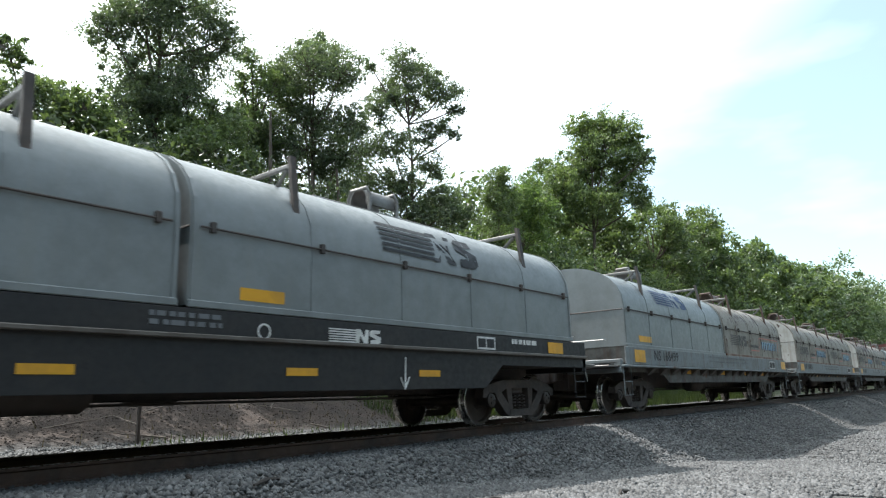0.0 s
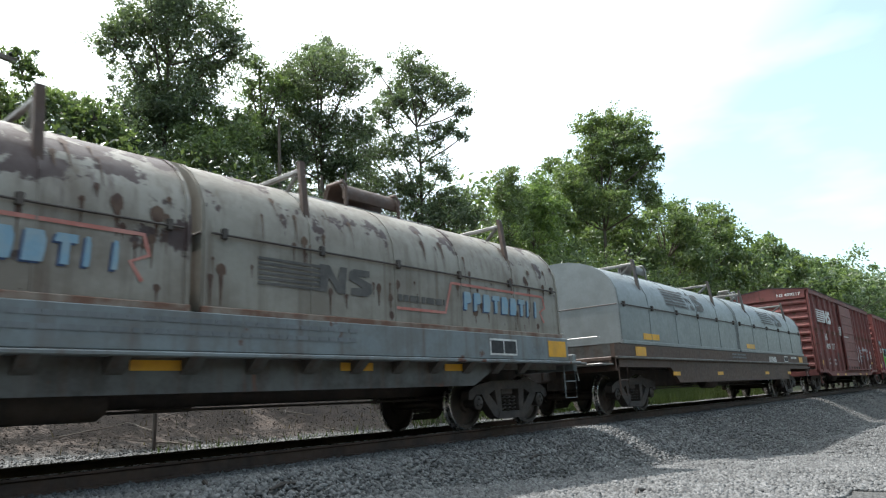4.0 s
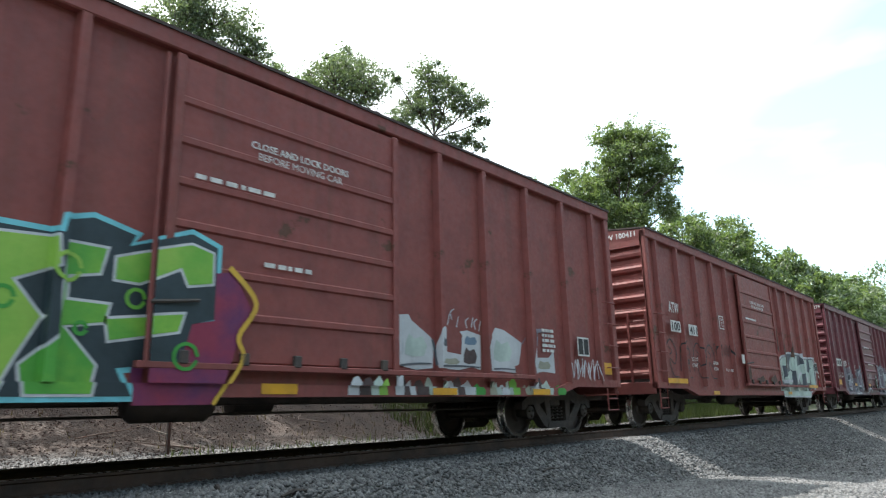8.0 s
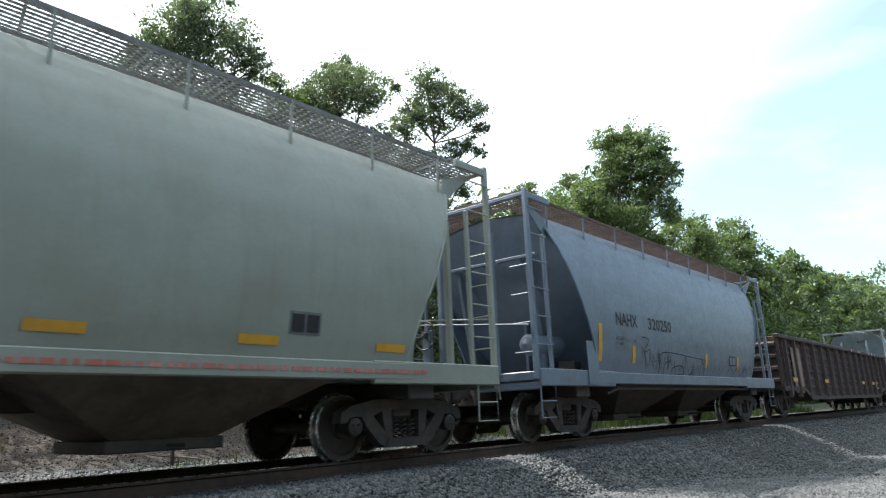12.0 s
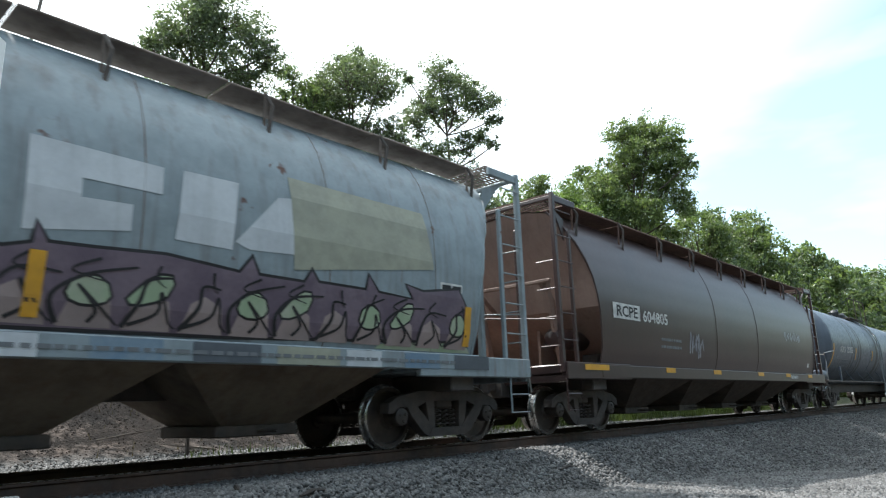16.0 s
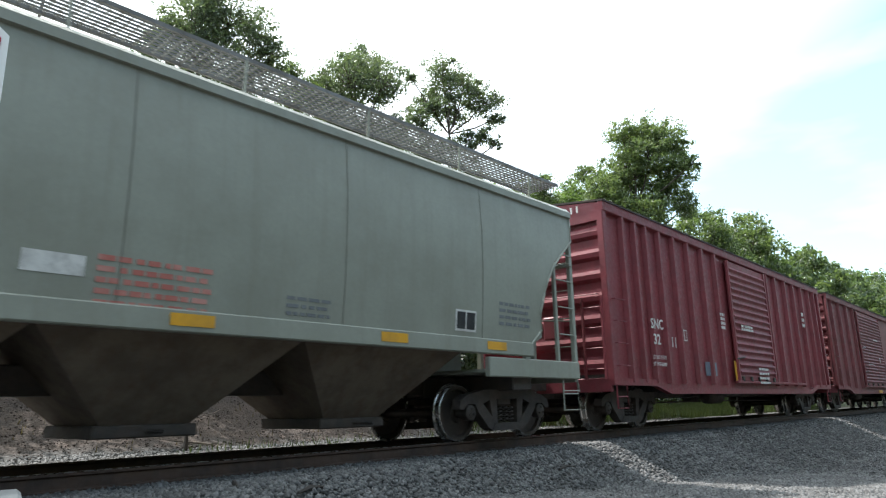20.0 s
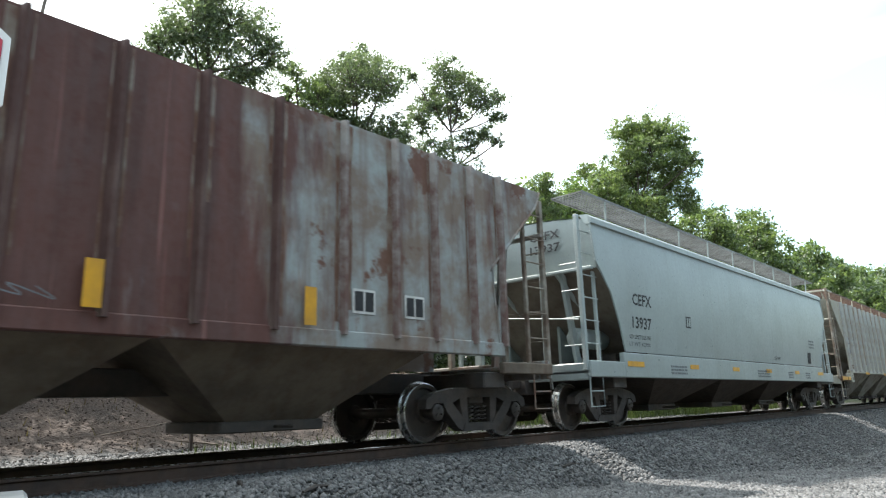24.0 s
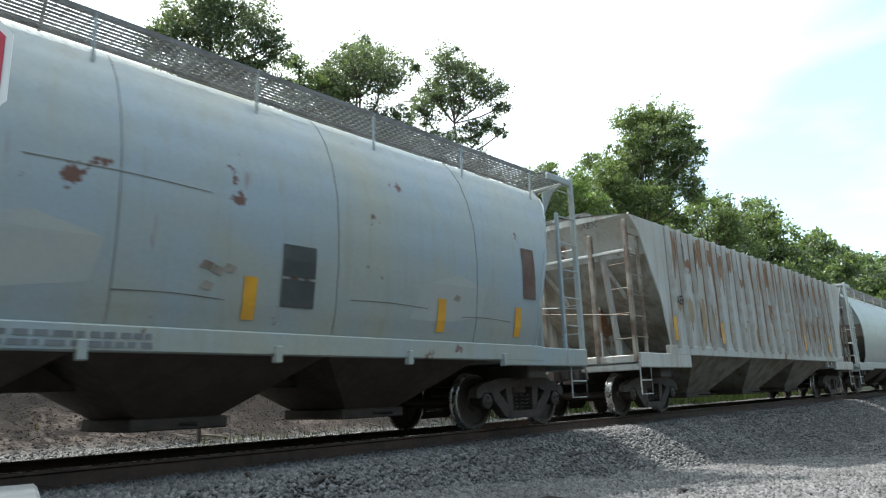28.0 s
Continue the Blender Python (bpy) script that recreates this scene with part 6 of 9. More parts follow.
patch(car7, "plate_mark", -3.27, -2.93, 2.43, 2.79, "white", -1.52, 0.003, "white-edged plate mark")
patch(car7, "plate_field", -3.24, -2.96, 2.46, 2.76, "box_red", -1.52, 0.006)
letters(car7, "PLATE", -3.21, 2.66, 0.22, 0.06, "white", -1.53)
letters(car7, "C", -3.15, 2.5, 0.1, 0.12, "white", -1.53)
letters(car7, "CLOSE AND LOCK DOORS", -0.72, 3.36, 1.4, 0.085, "white", -1.60, 0.03)
letters(car7, "BEFORE MOVING CAR", -0.62, 3.24, 1.2, 0.085, "white", -1.60, 0.03)
bars(car7, -1.3, -0.3, 2.85, 1, "white", -1.628, 0.05, 15)
patch(car7, "placard", -2.0, -1.75, 1.55, 1.8, "white", -1.6)
side7 = box_side(POSTS, (-1.6, 1.6))
BACK7 = [(1.79, 1.7), (1.96, 1.8), (2.67, 2.03), (3.14, 2.08), (4.31, 2.1), (4.69, 2.09), (4.75, 1.9), (4.86, 2), (5.73, 2), (6.67, 2.03), (6.72, 1.58), (6.54, 1.02), (5.84, 0.9), (5.33, 0.77), (5.21, 0.62), (1.87, 0.65), (1.84, 1.06), (2.09, 1.16), (1.82, 1.58)]
shape(car7, BACK7, "spray_white", side7, 0.004, 0.03, "white outline of a sprayed piece")
shape(car7, BACK7, "spray_slate", side7, 0.007, -0.035)
shape(car7, [(1.92, 1.7), (2.42, 1.9), (2.92, 1.98), (2.97, 1.56), (2.63, 1.42), (2.59, 1.56), (2.37, 1.65), (2.27, 1.59), (2.39, 1.34), (2.18, 1.07), (2.03, 1.35)], "spray_mint", side7, 0.011)
shape(car7, [(3.14, 1.71), (3.36, 1.93), (4.26, 2.03), (4.24, 1.79), (4.02, 1.45), (3.89, 1.14), (3.94, 1.03), (3.57, 1.03), (3.51, 1.49), (3.17, 1.54)], "spray_mint", side7, 0.011)
shape(car7, [(2.46, 1.31), (3.21, 1.5), (3.38, 1.44), (3.23, 1.04), (2.66, 1.01), (2.27, 1.08)], "spray_mint", side7, 0.011)
shape(car7, [(4.12, 1.66), (4.84, 1.77), (4.86, 1.55), (4.64, 1.37), (4.59, 1.04), (4.33, 1.06), (4.22, 1.33), (4.13, 1.05), (3.94, 1.06)], "spray_mint", side7, 0.011)
shape(car7, [(4.84, 1.91), (5.53, 1.94), (5.4, 1.5), (5.65, 1.47), (5.86, 1.62), (5.8, 1.94), (6.47, 1.91), (6.27, 1.37), (6.05, 1.31), (6.11, 0.97), (5.84, 0.94), (5.72, 1.34), (5.58, 1.11), (5.09, 1.1), (5.15, 1.4), (4.86, 1.47)], "spray_mint", side7, 0.011)
shape(car7, [(1.85, 0.85), (2.49, 0.94), (4.59, 1), (5.21, 0.89), (5.18, 0.64), (1.87, 0.66)], "spray_mint", side7, 0.011)
stroke(car7, [(2.24, 1.12), (2.84, 1.1)], 0.12, "spray_white", side7, 0.014)
stroke(car7, [(2.65, 1.16), (3.35, 1.14)], 0.12, "spray_white", side7, 0.014)
stroke(car7, [(4.03, 1.14), (4.32, 1.35), (4.64, 1.45)], 0.12, "spray_white", side7, 0.014)
stroke(car7, [(5.21, 1.19), (5.52, 1.38)], 0.12, "spray_white", side7, 0.014)
for k in range(4):
    x, w = -7.0 + 0.82 * k, 0.62
    stroke(car7, [(x, 1.25), (x + 0.1 * w, 1.75), (x + 0.55 * w, 1.95), (x + w, 1.7), (x + 0.8 * w, 1.4), (x + 0.35 * w, 1.5), (x + 0.55 * w, 1.15), (x + 1.1 * w, 1.1)], 0.035, "spray_black", side7)
    stroke(car7, [(x + 0.3 * w, 1.78), (x + 0.6 * w, 1.68), (x + 0.35 * w, 1.6)], 0.025, "spray_black", side7, 0.009)
for k in range(6):
    stroke(car7, [(-3.9 + 0.3 * k, 1.68), (-3.82 + 0.3 * k, 2.02), (-3.72 + 0.3 * k, 1.72), (-3.66 + 0.3 * k, 1.95)], 0.024, "spray_black", side7)
for x, z0, z1, w in ((1.68, 2.0, 2.9, 0.12), (1.7, 1.25, 1.7, 0.1), (2.48, 1.5, 2.55, 0.05), (3.55, 1.9, 2.5, 0.07), (-1.55, 1.1, 1.5, 0.14), (-0.6, 1.05, 1.25, 0.4), (0.7, 1.05, 1.3, 0.35)):
    shape(car7, [(x - w, z0 + 0.05), (x + 0.4 * w, z0), (x + w, z0 + 0.3 * (z1 - z0)), (x + 0.6 * w, z1), (x - 0.3 * w, z1 - 0.08), (x - 0.8 * w, z0 + 0.6 * (z1 - z0))], "rust_dark", side7, 0.016, label="dark rust stain", name="rust_stain")
patch(car7, "reflector", -7.2, -6.1, 0.95, 1.06, "yellow", -1.6)
patch(car7, "reflector", -4.4, -4.0, 0.7, 0.79, "yellow", -1.575)
patch(car7, "reflector", 2.2, 2.6, 0.7, 0.79, "yellow", -1.62)
patch(car7, "reflector", 5.0, 6.2, 0.93, 1.03, "yellow", -1.615)
data_panel(car7, 6.1, 6.6, 1.5, 1.85)
bars(car7, 6.9, 7.3, 1.45, 2, "white", -1.53, 0.09, 17, 0.15)
patch(car7, "label", 6.9, 7.3, 1.0, 1.2, "sign_red", -1.53)

car8 = boxcar("dark maroon boxcar with silver graffiti along its foot", 143.8, "box_maroon", 7.75, POSTS, (-1.15, 2.0), 7, 6.2, False, 9, "wave")
end_letters(car8, "IANR 15279", -7.83, -0.6, 4.2, 0.85, 0.13, "white")
patch(car8, "number_field", -7.05, -6.15, 1.86, 2.16, "white", -1.6)
letters(car8, "IANR", -6.98, 1.91, 0.76, 0.2, "black", -1.61)
letters(car8, "15279", -5.78, 1.88, 0.62, 0.24, "white", -1.6)
letters(car8, "LD LMT 157400", -7.05, 1.52, 0.85, 0.08, "white", -1.6)
letters(car8, "LT WT 62800", -7.05, 1.4, 0.85, 0.08, "white", -1.6)
letters(car8, "THINK SAFETY", -7.55, 1.86, 0.3, 0.06, "white", -1.53)
patch(car8, "plate", -7.13, -6.65, 1.1, 1.3, "yellow", -1.6, label="yellow reflector plate")
side8 = box_side(POSTS, (-1.15, 2.0))
misted(car8, -5.4, -1.55, 0.70, 2.0, side8, 3, "spray_lilac", "spray_slate", "spray_silver", 34, ((-3.72, -2.85),))
misted(car8, 2.1, 5.25, 0.70, 2.15, side8, 5, "spray_lilac", "spray_slate", "spray_silver", 30)
misted(car8, -1.5, -0.7, 0.70, 0.98, side8, 8, "spray_lilac", "spray_slate", "spray_silver", 5)
scrawl(car8, -1.0, 0.1, 1.15, 1.75, 4, "spray_silver", 53, -1.632, 0.008)
scrawl(car8, -0.6, 1.8, 0.72, 0.95, 9, "faded_grey", 56, -1.58, 0.008)
data_panel(car8, -3.1, -2.85, 1.75, 2.0, -1.52, "box_maroon")
patch(car8, "door_plate", 0.95, 1.45, 0.98, 1.65, "sill_black", -1.65, 0.004, "black door lubrication plate")
for text, z in (("DOOR", 1.5), ("LUBE", 1.3), ("04-15", 1.08)):
    letters(car8, text, 1.03, z, 0.34, 0.11, "white", -1.66, 0.006)
bars(car8, -0.8, 0.6, 2.9, 1, "white", -1.65, 0.06, 18)
bars(car8, -0.3, 1.0, 2.1, 1, "white", -1.65, 0.06, 19)
bars(car8, 5.0, 5.5, 1.95, 5, "white", -1.52, 0.06, 20, 0.11)
data_panel(car8, 6.13, 6.62, 1.4, 1.8, -1.52)
letters(car8, "THINK SAFETY", 7.1, 1.86, 0.35, 0.07, "white", -1.53)
patch(car8, "plate", 6.3, 6.76, 1.08, 1.27, "yellow", -1.52)
scrawl(car8, 6.1, 6.9, 0.72, 1.02, 5, "spray_white", 54, -1.58, 0.02)
scrawl(car8, 6.1, 6.6, 1.95, 2.3, 4, "faded_grey", 55, -1.52, 0.02)
for x in (-4.2, -0.9, 0.9, 3.82):
    patch(car8, "reflector", x, x + 0.48, 1.08, 1.18, "yellow", -1.635)

POSTS16 = [-7.05, -6.5, -6.0, -5.35, -4.6, -3.8, -2.95, -2.1, 1.95, 2.8, 3.8, 4.7, 5.6, 6.5, 7.2]
car16 = boxcar("crimson ribbed boxcar with a louvred door and white numbers", 281.3, "box_crimson", 7.85, POSTS16, (-1.35, 1.65), 16, 6.35, False, 7, "wave")
end_letters(car16, "SNC 3211", -7.93, 0.0, 4.22, 1.1, 0.14, "white")
letters(car16, "SNC", -6.18, 2.0, 0.58, 0.22, "white", -1.6)
letters(car16, "32", -6.1, 1.68, 0.32, 0.22, "white", -1.6)
letters(car16, "11", -5.22, 1.66, 0.2, 0.22, "white", -1.6)
letters(car16, "LD LMT 155000", -6.2, 1.38, 0.62, 0.08, "white", -1.6)
letters(car16, "LT WT 65000", -6.2, 1.24, 0.62, 0.08, "white", -1.6)
data_panel(car16, -4.5, -4.2, 1.85, 2.1, -1.52, "box_crimson")
patch(car16, "placard", -3.3, -2.6, 1.1, 1.42, "hop_blue", -1.52, label="grey placard board")
patch(car16, "placard", -3.85, -3.55, 1.15, 1.4, "faded_grey", -1.52)
bars(car16, -2.2, -1.9, 2.6, 4, "white", -1.6, 0.07, 21, 0.11)
bars(car16, -0.9, 0.0, 2.4, 2, "white", -1.65, 0.06, 22)
bars(car16, 0.1, 0.9, 1.3, 4, "white", -1.65, 0.06, 23, 0.12)
patch(car16, "reflector", -1.6, -1.4, 1.0, 1.5, "yellow", -1.6)
bars(car16, 5.2, 5.5, 3.2, 3, "white", -1.6, 0.12, 24, 0.18)


car17 = boxcar("red boxcar with a many-ribbed door and dark and silver graffiti", 298.1, "box_brick", 7.8, [-7.1, -5.9, -4.7, -3.5, 7.2], (-3.1, 1.5), 22, 6.15, False, 8, "wave")
side17 = box_side([-7.1, -5.9, -4.7, -3.5, 7.2], (-3.1, 1.5))
misted(car17, 1.65, 5.9, 0.72, 2.05, side17, 4, "spray_umber", "spray_black", "spray_dull", 26)
for k in range(13):
    x, z = 1.75 + 0.33 * k, 1.0 + 0.95 * ((k * 0.62 + 0.3) % 1.0)
    stroke(car17, [(x, z), (x + 0.03, z - 0.10 - 0.06 * (k % 4)), (x + 0.05, z - 0.14 - 0.12 * (k % 3))], 0.075, "spray_white", side17, 0.02, 0.3)
for pts in ([(3.55, 1.2), (3.58, 1.95), (3.75, 2.08), (3.95, 1.95), (4.1, 1.3)], [(4.6, 1.15), (4.75, 1.75), (4.9, 1.2)], [(2.3, 1.9), (2.5, 1.3), (2.62, 1.1)], [(5.15, 0.78), (5.3, 1.15), (5.6, 1.25)]):
    stroke(car17, pts, 0.045, "spray_white", side17, 0.022)
for pts in ([(6.34, 1.72), (6.40, 2.02), (6.47, 1.98), (6.44, 1.86), (6.38, 1.84)], [(6.50, 1.9), (6.53, 1.8), (6.58, 1.92)], [(6.62, 1.86), (6.60, 1.78), (6.66, 1.76), (6.67, 1.86), (6.62, 1.88)], [(6.71, 1.78), (6.72, 1.9)],
            [(6.82, 1.84), (6.76, 1.83), (6.77, 1.75), (6.83, 1.76), (6.85, 2.05)], [(6.6, 2.06), (6.72, 2.12)], [(6.66, 2.14), (6.66, 2.03)], [(6.5, 1.64), (6.62, 1.66), (6.57, 1.6)]):
    stroke(car17, pts, 0.03, "spray_white", side17, 0.008, 0.9)
bars(car17, 6.38, 6.55, 1.5, 5, "white", -1.51, 0.05, 61, 0.1)
bars(car17, 6.66, 6.85, 1.5, 5, "white", -1.51, 0.05, 62, 0.1)
for x0, x1, z in ((-2.3, -1.2, 1.9), (-2.9, -2.4, 2.6)):
    stroke(car17, [(x0, z), ((x0 + x1) / 2, z + 0.02), (x1, z)], 0.025, "spray_white", side17, 0.03, 1.0)
stroke(car17, [(-2.2, 2.0), (-2.32, 1.9), (-2.2, 1.8)], 0.025, "spray_white", side17, 0.03, 1.0)
ring = Geo().lathe([(0.07, -0.003), (0.10, -0.003), (0.10, 0.003), (0.07, 0.003)], "y", (0.25, -1.662, 2.15), 20)
part("round_mark", ring, "white", car17, "round white stencil")
for x in (2.1, 4.9, 7.2):
    patch(car17, "reflector", x, x + 0.11, 1.05, 1.55 if x < 7 else 1.85, "yellow", -1.56)
data_panel(car17, 5.36, 5.78, 1.2, 1.46, -1.53, "box_brick")
patch(car17, "reflector", -0.75, -0.05, 0.7, 0.82, "yellow", -1.6)
bars(car17, -0.6, 0.3, 3.0, 1, "white", -1.66, 0.05, 25)


# ---------------------------------------------------------------- coil cars with two lift-off hoods each
def hood_profile(w=1.46, z0=1.5, zs=2.35, top=3.42):
    pts = [(-w, z0), (-w, zs)]
    for k in range(1, 14):
        a = math.pi - math.pi * k / 14
        pts.append((w * math.cos(a), zs + (top - zs) * math.sin(a) ** 0.85))
    return pts + [(w, zs), (w, z0)]


def hood_side(z, w=1.46, zs=2.35, top=3.42):
    """Distance of the hood's near face from the middle, by height."""
    if z <= zs:
        return -w
    s = min(1.0, ((z - zs) / (top - zs)) ** (1 / 0.85))
    return -w * math.sqrt(max(0.0, 1 - s * s))


def coil_hood(car, x0, x1, paint, loops=True):
    prof = hood_profile()
    hood = part("hood", Geo().prism(prof, "x", x0, x1), paint, car, "round-topped steel coil hood", 40)
    for x in (x0 + 0.02, x1 - 0.06):
        part("end_band", Geo().prism([(y * 1.012, z + 0.012) for y, z in prof] + [(y * 0.97, z) for y, z in reversed(prof)], "x", x, x + 0.04), paint, hood)
    n = 5
    for k in range(1, n):
        x = x0 + (x1 - x0) * k / n
        part("seam_band", Geo().prism([(y * 1.006, z + 0.006) for y, z in prof] + [(y * 0.97, z) for y, z in reversed(prof)], "x", x - 0.012, x + 0.012), paint, hood)
    for s in (-1, 1):
        part("hood_rail", Geo().tube([(x0 + 0.1, s * 1.485, 2.33), (x1 - 0.1, s * 1.485, 2.33)], 0.013, 6), "steel_dark", hood)
        for k in range(6):
            x = x0 + 0.25 + (x1 - x0 - 0.5) * k / 5
            part("rail_clip", Geo().cbox(x - 0.03, x + 0.03, s * 1.48 - 0.03, s * 1.48 + 0.03, 2.28, 2.40, 0.008), "steel_dark", hood)
        part("hood_sill", Geo().cbox(x0, x1, s * 1.47 - 0.03, s * 1.47 + 0.03, 1.47, 1.55, 0.01), paint if paint == "hood_grey" else "rust_line", hood)
    if paint != "hood_grey":
        # chipped spots where rust has come through, each with a short run below it
        rr, g = random.Random(int(100 * x0) + 900), Geo()
        heavy = paint == "hood_rusty"
        for k in range(80 if heavy else 55):
            x, top = rr.uniform(x0 + 0.1, x1 - 0.1), rr.choice((rr.uniform(1.62, 2.3), rr.uniform(2.35, 2.95), rr.uniform(2.6, 3.2) if heavy else rr.uniform(1.8, 2.6)))
            rad, n = rr.choice((0.018, 0.03, 0.045, 0.06)) * rr.uniform(0.7, 1.3), 8
            ring = [(x + rad * (0.7 + 0.5 * rr.random()) * math.cos(6.283 * q / n), top + rad * 1.2 * (0.7 + 0.5 * rr.random()) * math.sin(6.283 * q / n)) for q in range(n)]
            g.add([(a, hood_side(b) - 0.006, b) for a, b in ring], [tuple(range(n))])
            low, w = max(1.56, top - rr.uniform(0.06, 0.42)), rad * rr.uniform(0.25, 0.6)
            g.grid([[(x - w * (1 - 0.85 * q / 4), hood_side(z) - 0.0065, z), (x + w * (1 - 0.85 * q / 4), hood_side(z) - 0.0065, z)] for q, z in enumerate(np.linspace(top, low, 5))])
        for k in range(26):
            y, z, rad = rr.uniform(-1.2, 1.2), rr.uniform(1.7, 3.1), rr.uniform(0.015, 0.05)
            if z < 2.3 + 0.8 * math.sqrt(1 - (y / 1.3) ** 2):
                g.add([(x0 - 0.007, y + rad * (0.6 + 0.6 * rr.random()) * math.cos(6.283 * q / 7), z + 1.5 * rad * math.sin(6.283 * q / 7)) for q in range(7)], [tuple(range(7))])
                g.grid([[(x0 - 0.0065, y - 0.3 * rad, zz), (x0 - 0.0065, y + 0.3 * rad * (1 - 0.2 * q), zz)] for q, zz in enumerate(np.linspace(z, max(1.55, z - 5 * rad), 4))])
        tagged(part("rust_chips", g, "rust_dark", hood, "rust spots and runs"), kind="stuff")
    if paint != "hood_grey" and x0 < -1:
        part("hood_end", Geo().prism([(y * 0.985, z - 0.01) for y, z in prof], "x", x0 - 0.004, x0 + 0.012), "hood_white", hood, "paler end sheet with rust spots")
    part("end_rail", Geo().tube([(x0 - 0.0, -1.44, 2.33), (x0 - 0.0, 1.44, 2.33)], 0.013, 6), "steel_dark", hood)
    # stacking guides: a raking post and a strut on either side, tied across the top
    dark = "sill_brown" if paint != "hood_grey" else "steel_dark"
    for x, d in ((x0 + 1.45, 1), (x1 - 1.45, -1)):
        for s in (-1, 1):
            y = s * 1.33
            part("guide_post", Geo().prism([(y * 1.02 - 0.03, 2.62), (y * 1.02 + 0.03, 2.62), (y * 0.94 + 0.03, 3.52), (y * 0.94 - 0.03, 3.52)], "x", x - 0.045, x + 0.045), dark, hood)
            part("guide_strut", Geo().tube([(x, y * 0.88, 3.36), (x + 0.04, y * 0.62, 3.12)], 0.03, 6), "grate", hood)
        part("guide_tie", Geo().cbox(x - 0.03, x + 0.03, -1.26, 1.26, 3.37, 3.43, 0.01), "grate", hood)
    if loops:
        mid = (x0 + x1) / 2
        part("roof_walk", Geo().cbox(mid - 1.5, mid + 1.5, -0.34, 0.34, 3.42, 3.47, 0.01), "grate", hood)
        metal = "grate" if paint == "hood_grey" else "sill_brown"
        # a steel trough laid along the top, held by a hoop at either end
        reach = 0.34 if paint == "hood_grey" else 0.6
        arc = [(0.21 * math.cos(a), 3.66 + 0.21 * math.sin(a)) for a in np.linspace(-0.35, math.pi + 0.35, 13)]
        part("lifting_saddle", Geo().prism([(y - 0.1, z) for y, z in arc] + [(y * 0.88 - 0.1, z - 0.012) for y, z in reversed(arc)], "x", mid - reach, mid + reach), metal, hood, "curved steel lifting saddle", 40)
        for s in (-1, 1):
            c = mid + s * (reach - 0.02)
            part("lifting_loop", Geo().tube([(c, -0.34, 3.36), (c, -0.34, 3.74), (c, -0.28, 3.86), (c, 0.08, 3.86), (c, 0.14, 3.74), (c, 0.14, 3.36)], 0.032, 8), metal, hood, "", 50)
    return hood


def coil_car(label, centre, half_hood, paints, sill, trucks_at, heavy=False):
    car = start_car("coil_car", label, "coil car", centre)
    end = half_hood + 0.45
    for s in (-1, 1):
        if heavy:
            belly = [(-end, 0.98), (-5.7, 0.98), (-5.2, 0.62), (5.2, 0.62), (5.7, 0.98), (end, 0.98), (end, 1.46), (-end, 1.46)]
            part("side_sill", Geo().prism(belly, "y", s * 1.40, s * 1.50), sill, car, "deep side sill")
            part("sill_flange", Geo().cbox(-end, end, s * 1.51 - 0.05, s * 1.51 + 0.05, 1.15, 1.20, 0.01), "flange", car, "pale worn sill flange")
        else:
            part("side_plate", Geo().cbox(-end + 0.3, end - 0.3, s * 1.49 - 0.02, s * 1.49 + 0.02, 1.08, 1.48, 0.01), sill, car, "lettered side plate")
            part("side_ledge", Geo().cbox(-end, end, s * 1.50 - 0.1, s * 1.50 + 0.1, 1.02, 1.07, 0.012), sill, car)
            belly = [(-end + 0.6, 0.92), (-5.2, 0.92), (-4.7, 0.68), (4.7, 0.68), (5.2, 0.92), (end - 0.6, 0.92), (end - 0.6, 1.02), (-end + 0.6, 1.02)]
            part("side_sill", Geo().prism(belly, "y", s * 1.34, s * 1.40), "sill_low", car)
    if not heavy:
        gusset = Geo().prism([(-1.40, 1.02), (-1.58, 1.02), (-1.40, 0.86)], "x", -0.09, 0.09).mesh("gusset", M["sill_low"])
        for k in range(17):
            part("gusset", gusset, None, car, at=pose(-6.0 + 0.75 * k, 0, 0))
    part("deck", Geo().box(-end, end, -1.34, 1.34, 1.0, 1.1), "steel_dark", car)
    for s in (-1, 1):
        part("end_sill", Geo().cbox(min(s * end, s * (end - 0.14)), max(s * end, s * (end - 0.14)), -1.5, 1.5, 0.9, 1.2, 0.015), sill, car)
        part("end_platform", Geo().cbox(min(s * end, s * (end + 0.5)), max(s * end, s * (end + 0.5)), -1.45, 1.45, 1.02, 1.06, 0.01), "grate", car)
        x = s * (end - 0.3) - 0.2
        stirrup(car, x, -1.5, 0.42, 1.0, 0.4, sill)
        grab(car, (s * (end + 0.02), -1.2, 1.62), (s * (end + 0.02), 1.2, 1.62), (s * 0.12, 0, 0), "chrome")
    for s in (-1, 1):
        a, b = sorted((s * (half_hood - 0.02), s * (half_hood - 0.1)))
        part("end_bulkhead", Geo().cbox(a, b, -1.42, 1.42, 1.06, 1.56, 0.01), "sill_low", car, "rust-stained end bulkhead")
        part("deck_plate", Geo().cbox(min(s * end, s * (half_hood - 0.1)), max(s * end, s * (half_hood - 0.1)), -1.40, 1.40, 1.10, 1.13, 0.005), "steel_dark", car)
    hand_wheel(car, -end - 0.22, 0.75, 1.75)
    part("brake_stand", Geo().cbox(-end - 0.16, -end, 0.62, 0.88, 1.0, 1.95, 0.02), sill, car)
    underframe(car, end, "steel_dark", 0.55, 1.0)
    coil_hood(car, -half_hood, -0.06, paints[0])
    coil_hood(car, 0.06, half_hood, paints[1])
    for x in (-trucks_at, trucks_at):
        truck(car, x)
    ends(car, end, 0.5)
    return car


